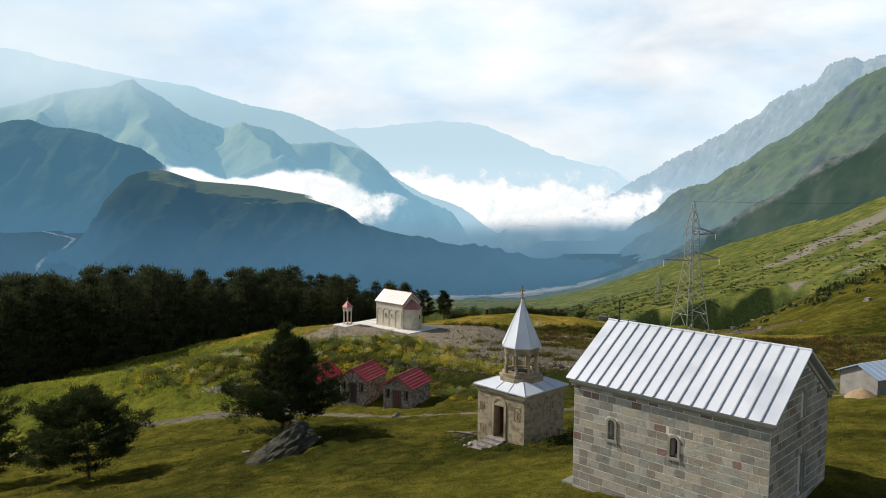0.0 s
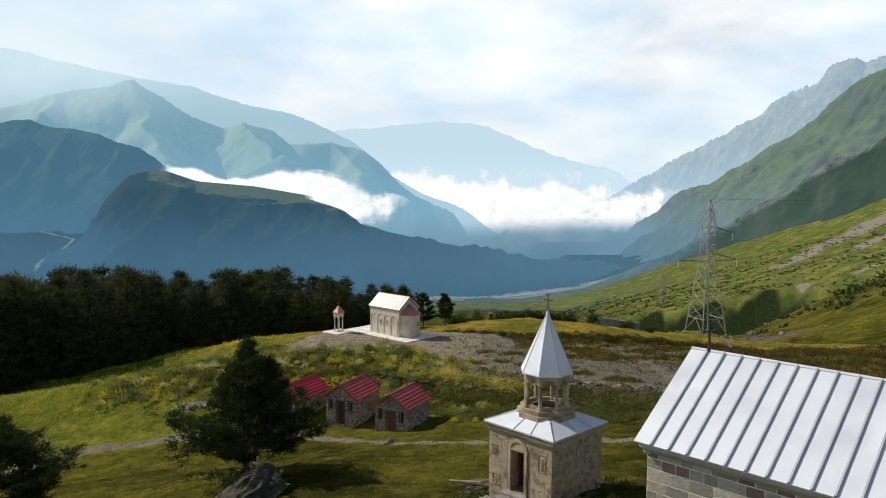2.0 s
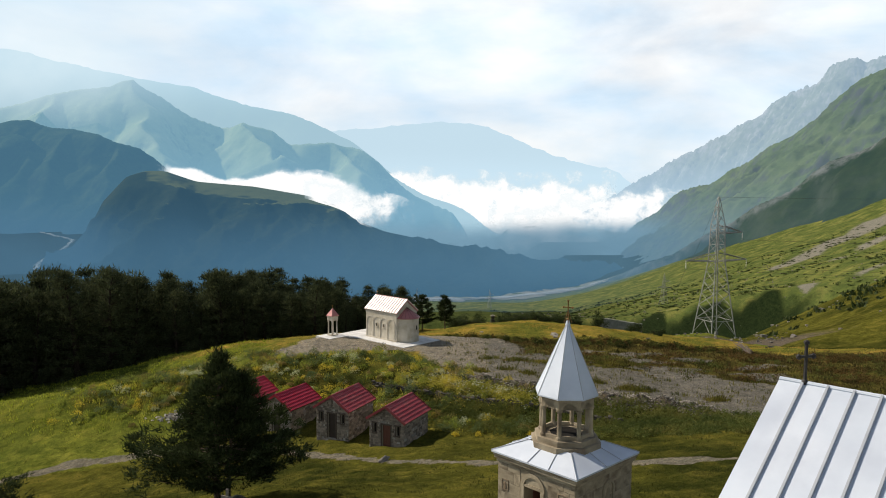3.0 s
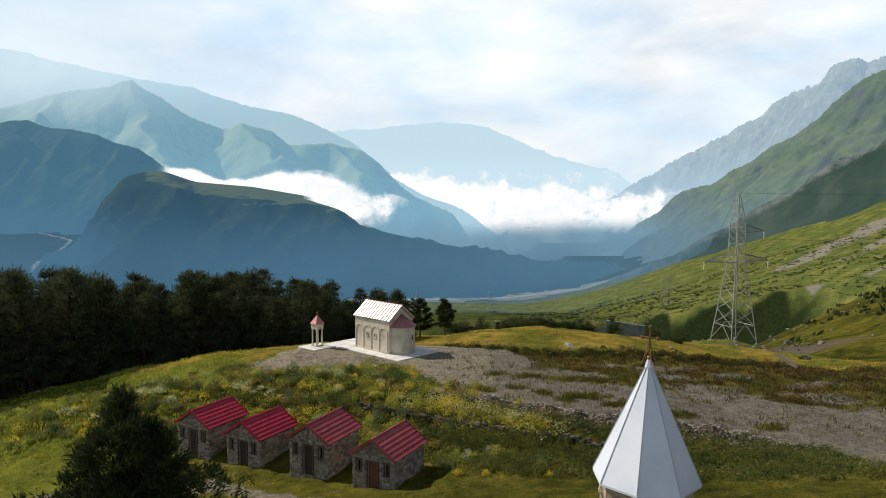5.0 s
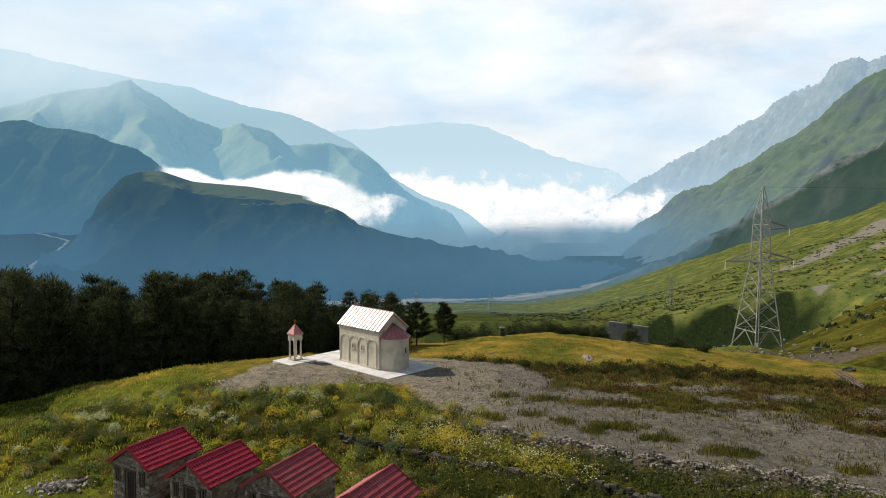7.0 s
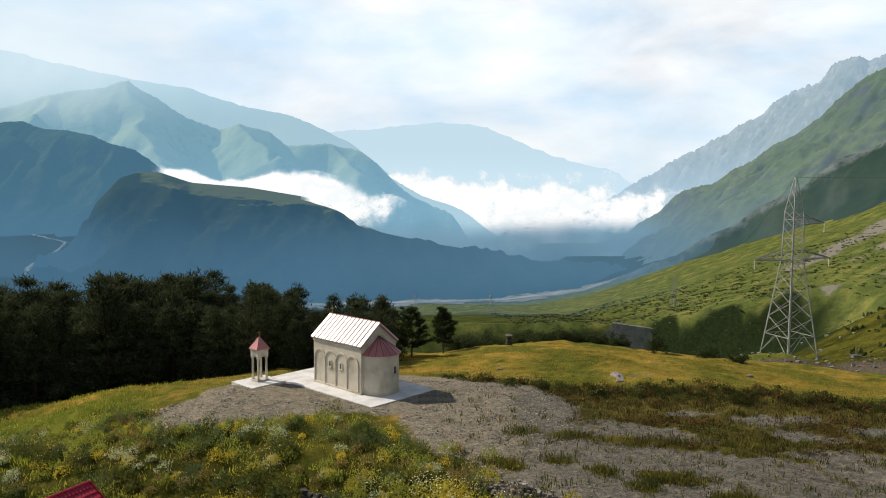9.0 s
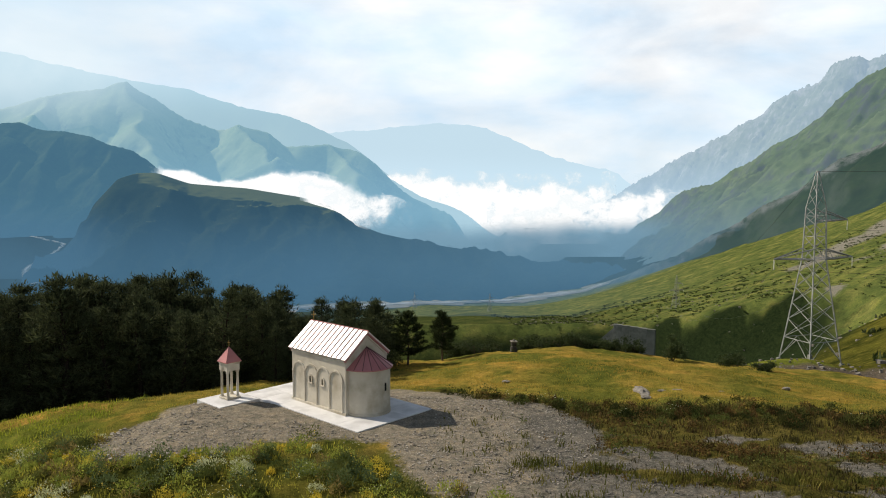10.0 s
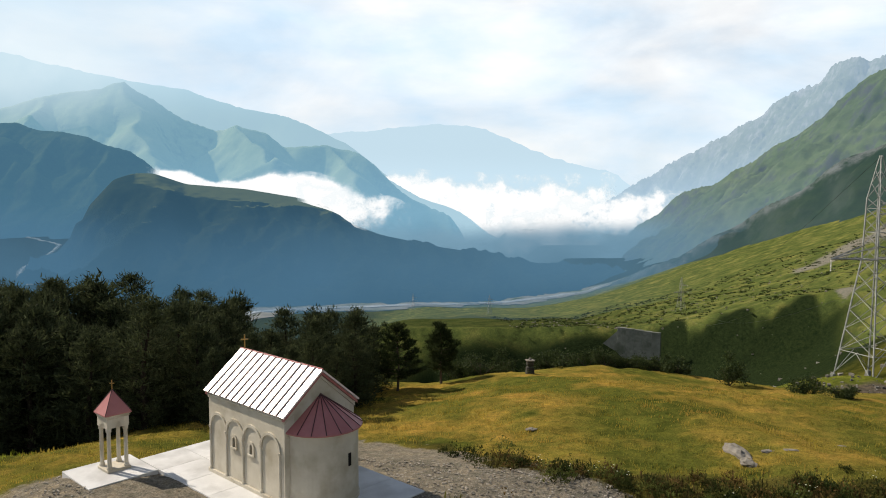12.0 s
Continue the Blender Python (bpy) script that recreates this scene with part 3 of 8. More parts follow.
def mountain(name, crest, foot_z, run, mat, label, lean=0.0, gully=60.0, size=500.0, seed=1, cols=240, rows=80, power=1.25, back=0.4, shelf=None):
    """A mountainside: a crest through (x, y, z) places, falling by run metres towards the viewer and behind."""
    c = np.array(crest, float)
    s = np.concatenate([[0], np.cumsum(np.hypot(np.diff(c[:, 0]), np.diff(c[:, 2])))])
    u = np.linspace(0, s[-1], cols)
    cx, cy, cz = (np.interp(u, s, c[:, i]) for i in range(3))
    k = np.ones(5) / 5
    cz = np.convolve(np.pad(cz, 2, mode="edge"), k, "valid")
    v = np.concatenate([np.linspace(-back, 0, 6)[:-1], np.linspace(0, 1, rows)])
    V, CX = np.meshgrid(v, cx, indexing="ij")
    CY, CZ = np.broadcast_to(cy, V.shape), np.broadcast_to(cz, V.shape)
    X = CX + lean * V * run
    Y = CY - V * run
    fall = np.where(V >= 0, 1 - (1 - np.clip(V, 0, 1)) ** power, 0.8 * -V)
    if shelf:
        fall = np.where(V < shelf[0], V.clip(0) / shelf[0] * shelf[1], shelf[1] + (1 - shelf[1]) * (1 - (1 - ((V - shelf[0]) / (1 - shelf[0])).clip(0, 1)) ** power))
        fall = np.where(V < 0, 0.4 * -V, fall)
    Z = CZ + (foot_z - CZ) * fall
    f = fold(X, Y * 0.6, size, seed)
    fine = fold(X, Y, size * 0.22, seed + 5)
    amount = np.clip(V * 6, 0.1, 1) * (1 - smooth(0.75, 1.0, V) * 0.8)
    if shelf:
        amount = amount * (0.12 + 0.88 * smooth(shelf[0] * 0.8, shelf[0] * 1.5, V))
    Z = Z + (f - 0.9) * gully * amount + (fine - 0.9) * gully * 0.22 * (amount if shelf else 1)
    idx = np.arange(V.size).reshape(V.shape)
    faces = np.stack([idx[:-1, :-1], idx[1:, :-1], idx[1:, 1:], idx[:-1, 1:]], -1).reshape(-1, 4)
    ob = from_arrays(name, np.stack([X, Y, Z], -1).reshape(-1, 3).tolist(), faces.tolist(), mat, smooth=True)
    return tagged(ob, label, "mountain", kind="structure")


def ridge(depth, *places):
    """Crest places at a depth: how far aside (per metre ahead) and how high (per metre ahead) over the first eye."""
    return [(a * d, d, EYE + h * d) for (a, h, *r) in places for d in [r[0] if r else depth]]


def lattice(x, y, seed):
    """Smooth gradient noise over the plane, about -0.7 to 0.7."""
    xi, yi = np.floor(x), np.floor(y)
    fx, fy = x - xi, y - yi

    def corner(dx, dy):
        h = np.sin((xi + dx) * 127.1 + (yi + dy) * 311.7 + seed * 74.7) * 43758.5453
        a = (h - np.floor(h)) * math.tau
        return np.cos(a) * (fx - dx) + np.sin(a) * (fy - dy)

    u, v = fx ** 3 * (fx * (fx * 6 - 15) + 10), fy ** 3 * (fy * (fy * 6 - 15) + 10)
    return (corner(0, 0) * (1 - u) + corner(1, 0) * u) * (1 - v) + (corner(0, 1) * (1 - u) + corner(1, 1) * u) * v


def ribs(x, y, seed, octaves=4):
    """Ridged noise, 0 in the gullies to about 1 on the ribs."""
    z, a, f, total = 0.0, 1.0, 1.0, 0.0
    for o in range(octaves):
        z = z + a * (1 - 1.6 * np.abs(lattice(x * f + 3.7 * o, y * f - 1.9 * o, seed + o)))
        total += a
        a *= 0.5
        f *= 2.07
    return z / total


def massif(name, lines, mat, label, step=12.0, slope=0.6, gully=40.0, size=160.0, margin=700.0, reach=6000.0, seed=1, crag=0.0, floor=-240.0, bald=1.0, fans=(), fine=0.12):
    """A mountain as the roof over its ridge lines of (x, y, z) places: sides that fall away from each line, cut by gullies that run downhill; bare where steep."""
    every = np.concatenate([np.array(l, float) for l in lines])
    x0, y0 = every[:, :2].min(0) - margin * np.array([0.35, 1.0])
    x1, y1 = every[:, :2].max(0) + margin * np.array([0.35, 0.3])
    X, Y = np.meshgrid(np.arange(x0, x1, step), np.arange(y0, y1, step))
    wx, wy = X + 0.35 * size * lattice(X / size, Y / size, seed + 50), Y + 0.35 * size * lattice(X / size + 9, Y / size, seed + 51)
    Z, near = np.full(X.shape, -1e4), np.full(X.shape, 1e4)
    deep = np.zeros(X.shape)
    for k, l in enumerate(lines):
        l = np.array(l, float)
        best, crest, along = np.full(X.shape, 1e9), np.zeros(X.shape), np.zeros(X.shape)
        run = 0.0
        for p, q in zip(l, l[1:]):
            d = q[:2] - p[:2]
            ln = float(np.hypot(*d))
            u = np.clip(((wx - p[0]) * d[0] + (wy - p[1]) * d[1]) / ln ** 2, 0, 1)
            dist = np.hypot(wx - p[0] - u * d[0], wy - p[1] - u * d[1])
            hit = dist < best
            best, crest, along = np.where(hit, dist, best), np.where(hit, p[2] + u * (q[2] - p[2]), crest), np.where(hit, run + u * ln, along)
            run += ln
        fall = slope * reach * (1 - np.exp(-best / reach))
        cut = (1 - ribs(along / size + 5 * k, best / size * 0.22, seed + 7 * k, 3)) * gully * 2.2 * smooth(0, size * 0.9, best)
        z = crest - fall - cut
        deep = np.where(z > Z, cut / (gully * 2.2), deep)
        Z = np.where(z > Z, z, Z)
        near = np.minimum(near, best)
    Z = Z + (ribs(X / size * 2.6, Y / size * 2.6, seed + 30, 4) - 0.62) * gully * 0.55 * smooth(0, size * 0.4, near) + (ribs(X / size * 5, Y / size * 5, seed + 31, 3) - 0.6) * (gully * fine + crag)
    gy, gx = np.gradient(Z, step)
    steep = np.hypot(gx, gy)
    # gully floors take the bare colour too: rock, and tone for their weak shading
    bare = bald * 0.8 * smooth(0.42, 0.7, deep) + bald * smooth(1.15 * slope, 2.1 * slope, steep + 0.35 * lattice(X / size * 4, Y / size * 4, seed + 40)) + 0.9 * smooth(30, 8, near + 26 * lattice(X / 16, Y / 16, seed + 41)) * (crag > 2)
    for (ax, ay), (bx, by), w in fans:
        ln = math.hypot(bx - ax, by - ay)
        u = ((X - ax) * (bx - ax) + (Y - ay) * (by - ay)) / ln ** 2
        d = np.abs((X - ax) * (by - ay) - (Y - ay) * (bx - ax)) / ln
        bare = np.maximum(bare, 1.3 * smooth(1.2, 0.4, d / (w * (0.5 + 0.5 * np.clip(u, 0, 1)))) * smooth(-0.05, 0.1, u) * smooth(1.1, 0.9, u))
    idx = np.arange(X.size).reshape(X.shape)
    faces = np.stack([idx[:-1, :-1], idx[:-1, 1:], idx[1:, 1:], idx[1:, :-1]], -1).reshape(-1, 4)
    faces = faces[Z.reshape(-1)[faces].max(1) > floor]
    used, at = np.unique(faces, return_inverse=True)
    verts = np.stack([X, Y, Z], -1).reshape(-1, 3)[used]
    ob = from_arrays(name, verts.tolist(), at.reshape(-1, 4).tolist(), mat, smooth=True)
    att = ob.data.attributes.new("bare", "FLOAT", "POINT")
    att.data.foreach_set("value", np.ascontiguousarray(np.clip(bare, 0, 1).reshape(-1)[used], dtype=np.float32))
    return tagged(ob, label, "mountain", kind="structure")


def bare_rock(m, colour):
    """Mixes a rock colour in where the mountainside is bare."""
    nt = m.node_tree
    N, L = nt.nodes.new, nt.links.new
    at, n, mul, mx = N("ShaderNodeAttribute"), N("ShaderNodeTexNoise"), N("ShaderNodeMath"), N("ShaderNodeMix")
    at.attribute_name = "bare"
    co = N("ShaderNodeTexCoord")
    n.inputs["Scale"].default_value, n.inputs["Detail"].default_value, n.inputs["Roughness"].default_value = 0.02, 8, 0.75
    L(co.outputs["Object"], n.inputs["Vector"])
    grain = N("ShaderNodeMapRange")
    grain.inputs["From Min"].default_value, grain.inputs["From Max"].default_value = 0.4, 0.56
    L(n.outputs["Fac"], grain.inputs["Value"])
    mul.operation = "MULTIPLY"
    L(at.outputs["Fac"], mul.inputs[0])
    L(grain.outputs["Result"], mul.inputs[1])
    b = nt.nodes["Principled BSDF"]
    mx.data_type = "RGBA"
    L(mul.outputs[0], mx.inputs["Factor"])
    L(b.inputs["Base Color"].links[0].from_socket, mx.inputs["A"])
    mx.inputs["B"].default_value = (*colour, 1)
    L(mx.outputs["Result"], b.inputs["Base Color"])
    return m


def line_of(*places):
    """Ridge places: how far aside and how high per metre ahead over the first eye, and how far ahead."""
    return [(a * d, d, EYE + h * d) for a, h, d in places]


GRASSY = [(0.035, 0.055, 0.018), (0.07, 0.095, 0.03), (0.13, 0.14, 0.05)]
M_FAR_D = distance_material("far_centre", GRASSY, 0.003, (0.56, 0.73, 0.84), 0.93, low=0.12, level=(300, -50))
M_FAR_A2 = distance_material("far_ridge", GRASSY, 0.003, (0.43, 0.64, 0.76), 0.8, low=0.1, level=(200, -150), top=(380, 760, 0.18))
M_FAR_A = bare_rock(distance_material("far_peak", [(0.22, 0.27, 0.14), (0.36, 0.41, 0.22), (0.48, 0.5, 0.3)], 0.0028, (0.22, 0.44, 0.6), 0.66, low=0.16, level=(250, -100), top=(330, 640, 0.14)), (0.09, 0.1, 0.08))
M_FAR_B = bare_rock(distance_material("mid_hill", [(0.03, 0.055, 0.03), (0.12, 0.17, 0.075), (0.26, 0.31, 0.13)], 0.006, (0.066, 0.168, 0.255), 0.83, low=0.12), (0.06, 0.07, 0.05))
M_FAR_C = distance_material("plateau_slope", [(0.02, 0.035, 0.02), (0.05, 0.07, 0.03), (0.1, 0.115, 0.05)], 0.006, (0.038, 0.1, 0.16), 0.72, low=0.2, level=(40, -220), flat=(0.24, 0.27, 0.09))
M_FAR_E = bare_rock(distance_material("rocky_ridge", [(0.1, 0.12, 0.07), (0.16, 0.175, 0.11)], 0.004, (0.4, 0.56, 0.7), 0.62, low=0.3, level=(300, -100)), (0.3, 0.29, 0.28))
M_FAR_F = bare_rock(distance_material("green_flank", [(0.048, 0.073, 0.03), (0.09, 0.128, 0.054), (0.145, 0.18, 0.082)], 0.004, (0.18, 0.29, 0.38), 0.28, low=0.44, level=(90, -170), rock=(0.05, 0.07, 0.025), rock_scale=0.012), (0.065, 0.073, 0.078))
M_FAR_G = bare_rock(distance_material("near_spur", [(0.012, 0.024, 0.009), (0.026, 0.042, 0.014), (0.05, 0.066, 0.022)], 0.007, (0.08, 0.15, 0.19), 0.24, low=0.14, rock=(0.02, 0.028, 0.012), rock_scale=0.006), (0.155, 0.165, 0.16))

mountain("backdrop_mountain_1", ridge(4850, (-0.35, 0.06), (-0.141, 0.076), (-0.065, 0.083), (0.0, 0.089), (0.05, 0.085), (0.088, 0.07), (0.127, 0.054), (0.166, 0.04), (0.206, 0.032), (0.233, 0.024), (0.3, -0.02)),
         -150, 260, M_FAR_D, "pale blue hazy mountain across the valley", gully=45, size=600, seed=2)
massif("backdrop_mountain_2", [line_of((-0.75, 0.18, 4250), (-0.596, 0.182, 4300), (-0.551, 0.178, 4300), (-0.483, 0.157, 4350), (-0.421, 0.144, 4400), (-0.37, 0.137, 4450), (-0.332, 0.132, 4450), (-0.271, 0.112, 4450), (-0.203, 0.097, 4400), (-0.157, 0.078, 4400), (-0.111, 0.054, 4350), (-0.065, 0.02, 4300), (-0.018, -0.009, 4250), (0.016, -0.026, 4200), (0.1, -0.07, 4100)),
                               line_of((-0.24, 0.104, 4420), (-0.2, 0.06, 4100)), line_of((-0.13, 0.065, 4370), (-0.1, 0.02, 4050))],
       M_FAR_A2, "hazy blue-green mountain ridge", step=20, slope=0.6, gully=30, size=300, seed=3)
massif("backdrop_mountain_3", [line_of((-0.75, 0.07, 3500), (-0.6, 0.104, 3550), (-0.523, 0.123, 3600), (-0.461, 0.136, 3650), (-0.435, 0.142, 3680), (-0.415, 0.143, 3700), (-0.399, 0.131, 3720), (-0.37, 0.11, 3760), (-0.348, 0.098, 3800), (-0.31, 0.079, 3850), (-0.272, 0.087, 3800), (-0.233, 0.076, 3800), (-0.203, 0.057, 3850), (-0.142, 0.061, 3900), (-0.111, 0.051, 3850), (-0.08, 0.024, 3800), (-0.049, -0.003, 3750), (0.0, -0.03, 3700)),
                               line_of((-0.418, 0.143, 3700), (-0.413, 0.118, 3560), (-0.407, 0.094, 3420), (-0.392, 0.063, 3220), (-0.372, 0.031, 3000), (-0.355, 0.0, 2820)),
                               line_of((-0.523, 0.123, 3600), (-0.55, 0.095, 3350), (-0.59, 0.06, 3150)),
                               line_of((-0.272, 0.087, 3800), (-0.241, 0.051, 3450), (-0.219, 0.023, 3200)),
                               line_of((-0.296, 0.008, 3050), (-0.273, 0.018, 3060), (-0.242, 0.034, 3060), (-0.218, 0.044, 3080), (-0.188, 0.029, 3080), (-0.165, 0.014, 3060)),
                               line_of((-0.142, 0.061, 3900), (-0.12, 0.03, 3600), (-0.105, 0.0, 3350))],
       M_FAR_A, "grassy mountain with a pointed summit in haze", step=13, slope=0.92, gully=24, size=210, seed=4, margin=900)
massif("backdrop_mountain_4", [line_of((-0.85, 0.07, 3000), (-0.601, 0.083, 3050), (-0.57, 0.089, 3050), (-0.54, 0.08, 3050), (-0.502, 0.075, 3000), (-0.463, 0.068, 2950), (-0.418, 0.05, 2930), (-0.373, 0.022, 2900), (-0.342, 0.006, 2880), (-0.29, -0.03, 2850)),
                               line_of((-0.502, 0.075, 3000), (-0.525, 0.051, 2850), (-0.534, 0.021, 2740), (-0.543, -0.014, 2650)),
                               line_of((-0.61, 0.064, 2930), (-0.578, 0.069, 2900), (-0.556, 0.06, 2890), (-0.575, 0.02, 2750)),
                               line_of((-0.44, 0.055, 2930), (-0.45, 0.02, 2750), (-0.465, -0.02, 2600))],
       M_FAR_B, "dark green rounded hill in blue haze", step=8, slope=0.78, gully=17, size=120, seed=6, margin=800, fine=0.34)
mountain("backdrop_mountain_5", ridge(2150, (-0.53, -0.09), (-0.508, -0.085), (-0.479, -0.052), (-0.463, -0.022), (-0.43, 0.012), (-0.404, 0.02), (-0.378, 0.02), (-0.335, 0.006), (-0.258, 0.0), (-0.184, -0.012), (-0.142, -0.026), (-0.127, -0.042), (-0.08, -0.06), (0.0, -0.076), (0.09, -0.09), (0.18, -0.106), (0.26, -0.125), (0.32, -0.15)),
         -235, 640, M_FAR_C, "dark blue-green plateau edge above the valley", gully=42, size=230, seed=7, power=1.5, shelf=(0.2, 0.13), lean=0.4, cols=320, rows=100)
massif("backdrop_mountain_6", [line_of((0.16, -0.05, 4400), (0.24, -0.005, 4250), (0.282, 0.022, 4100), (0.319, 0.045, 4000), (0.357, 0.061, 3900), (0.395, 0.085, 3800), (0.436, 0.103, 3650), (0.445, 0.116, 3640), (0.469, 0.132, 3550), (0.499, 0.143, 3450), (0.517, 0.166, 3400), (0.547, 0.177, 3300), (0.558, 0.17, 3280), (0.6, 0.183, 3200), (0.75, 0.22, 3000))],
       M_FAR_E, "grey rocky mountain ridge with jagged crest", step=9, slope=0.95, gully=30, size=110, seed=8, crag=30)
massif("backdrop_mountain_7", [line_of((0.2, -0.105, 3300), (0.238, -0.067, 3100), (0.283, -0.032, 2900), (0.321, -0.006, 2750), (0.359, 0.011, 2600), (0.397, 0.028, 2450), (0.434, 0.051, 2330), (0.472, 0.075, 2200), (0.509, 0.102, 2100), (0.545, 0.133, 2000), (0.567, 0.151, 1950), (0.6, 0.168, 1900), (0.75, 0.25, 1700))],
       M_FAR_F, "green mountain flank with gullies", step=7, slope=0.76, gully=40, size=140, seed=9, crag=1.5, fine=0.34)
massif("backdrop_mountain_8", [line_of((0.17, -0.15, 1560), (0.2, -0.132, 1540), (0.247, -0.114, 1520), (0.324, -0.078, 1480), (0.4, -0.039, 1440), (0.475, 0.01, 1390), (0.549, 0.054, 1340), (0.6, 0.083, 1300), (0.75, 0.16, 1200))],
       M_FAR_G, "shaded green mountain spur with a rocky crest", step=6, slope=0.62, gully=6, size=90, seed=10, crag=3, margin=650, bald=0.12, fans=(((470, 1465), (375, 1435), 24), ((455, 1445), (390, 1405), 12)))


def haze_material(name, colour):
    """Thin blue air over the valley floor: a see-through colour that glows by emission."""
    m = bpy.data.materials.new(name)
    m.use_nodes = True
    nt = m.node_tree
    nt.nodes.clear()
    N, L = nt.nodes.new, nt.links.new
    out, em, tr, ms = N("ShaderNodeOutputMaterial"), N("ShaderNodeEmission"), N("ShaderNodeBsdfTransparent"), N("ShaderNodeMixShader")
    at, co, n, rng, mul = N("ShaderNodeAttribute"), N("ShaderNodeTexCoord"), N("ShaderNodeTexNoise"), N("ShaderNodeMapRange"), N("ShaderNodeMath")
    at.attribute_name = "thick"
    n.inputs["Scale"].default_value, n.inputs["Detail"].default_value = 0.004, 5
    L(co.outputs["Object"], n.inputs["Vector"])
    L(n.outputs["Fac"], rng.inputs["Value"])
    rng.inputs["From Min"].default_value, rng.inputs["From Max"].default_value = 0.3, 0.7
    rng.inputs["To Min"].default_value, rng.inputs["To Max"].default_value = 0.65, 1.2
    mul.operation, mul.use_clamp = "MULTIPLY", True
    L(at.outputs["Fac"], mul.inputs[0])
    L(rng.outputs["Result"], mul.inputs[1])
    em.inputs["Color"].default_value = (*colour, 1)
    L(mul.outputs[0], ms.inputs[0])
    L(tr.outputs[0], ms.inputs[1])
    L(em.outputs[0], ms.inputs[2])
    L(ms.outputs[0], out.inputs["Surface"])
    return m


def mist_material():
    m = bpy.data.materials.new("valley_mist")
    m.use_nodes = True
    nt = m.node_tree
    nt.nodes.clear()
    N, L = nt.nodes.new, nt.links.new
    # the cloud's sunlit white is given by emission
    out, em, tr, ms = N("ShaderNodeOutputMaterial"), N("ShaderNodeEmission"), N("ShaderNodeBsdfTransparent"), N("ShaderNodeMixShader")
    at, co, n = N("ShaderNodeAttribute"), N("ShaderNodeTexCoord"), N("ShaderNodeTexNoise")
    at.attribute_name = "thick"
    n.inputs["Scale"].default_value, n.inputs["Detail"].default_value, n.inputs["Roughness"].default_value = 0.009, 10, 0.66
    L(co.outputs["Object"], n.inputs["Vector"])
    add = N("ShaderNodeMath")
    add.operation = "MULTIPLY_ADD"
    L(n.outputs["Fac"], add.inputs[0])
    add.inputs[1].default_value = 3.2
    sub = N("ShaderNodeMath")
    sub.operation = "SUBTRACT"
    L(at.outputs["Fac"], sub.inputs[0])
    sub.inputs[1].default_value = 1.1
    L(sub.outputs[0], add.inputs[2])
    rng = N("ShaderNodeMapRange")
    rng.interpolation_type = "SMOOTHSTEP"
    rng.inputs["From Min"].default_value, rng.inputs["From Max"].default_value = 0.5, 1.5
    L(add.outputs[0], rng.inputs["Value"])
    ramp = N("ShaderNodeValToRGB")
    ramp.color_ramp.elements[0].color, ramp.color_ramp.elements[1].color = (0.62, 0.74, 0.8, 1), (0.95, 0.955, 0.95, 1)
    ramp.color_ramp.elements[0].position, ramp.color_ramp.elements[1].position = 0.2, 0.85
    L(rng.outputs["Result"], ramp.inputs["Fac"])
    L(ramp.outputs["Color"], em.inputs["Color"])
    L(rng.outputs["Result"], ms.inputs[0])
    L(tr.outputs[0], ms.inputs[1])
    L(em.outputs[0], ms.inputs[2])
    L(ms.outputs[0], out.inputs["Surface"])
    return m


M_MIST = mist_material()
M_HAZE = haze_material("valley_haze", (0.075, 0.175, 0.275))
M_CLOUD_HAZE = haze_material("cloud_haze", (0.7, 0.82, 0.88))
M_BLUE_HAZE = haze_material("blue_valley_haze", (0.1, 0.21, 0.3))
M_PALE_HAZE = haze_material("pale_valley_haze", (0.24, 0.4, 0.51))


def mist(name, depth, lower, upper, strength=1.0, layers=3, gap=30, bulge=60, mat=None, fade=(0.06, 0.74)):
    """A bank of low cloud: billowing sheets one behind the other between a lower and an upper line."""
    a = np.linspace(min(p[0] for p in lower), max(p[0] for p in lower), 70)
    lo, hi = np.interp(a, *zip(*lower)), np.interp(a, *zip(*upper))
    v = np.linspace(0, 1, 16)
    all_v, all_f, thick = [], [], []
    for k in range(layers):
        V, A = np.meshgrid(v, a, indexing="ij")
        X, Z = A * depth, EYE + (lo + (hi - lo) * V) * depth
        Y = depth + k * gap - bulge * np.sin(V * math.pi) + 18 * waves(X + 90 * k, Z * 2, 160, 60 + k)
        Z = Z + 7 * waves(X + 50 * k, X * 0.3, 110, 70 + k) * V
        u = (A - a[0]) / (a[-1] - a[0])
        t = strength * np.minimum(smooth(0, 0.45, V), smooth(1.0, 0.72, V)) * (smooth(0, fade[0], u) * smooth(1, fade[1], u) if mat else smooth(0, 0.12, u) * smooth(1, 0.68, u))
        base = len(all_v)
        idx = np.arange(V.size).reshape(V.shape) + base
        all_v += np.stack([X, Y, Z], -1).reshape(-1, 3).tolist()
        all_f += np.stack([idx[:-1, :-1], idx[1:, :-1], idx[1:, 1:], idx[:-1, 1:]], -1).reshape(-1, 4).tolist()
        thick += t.reshape(-1).tolist()
    ob = from_arrays(name, all_v, all_f, mat or M_MIST, smooth=True)
    at = ob.data.attributes.new("thick", "FLOAT", "POINT")
    at.data.foreach_set("value", np.array(thick, dtype=np.float32))
    ob.visible_shadow = False
    return tagged(ob, "thin blue haze over the valley floor" if mat else "white low cloud lying in the valley", "cloud", kind="structure")


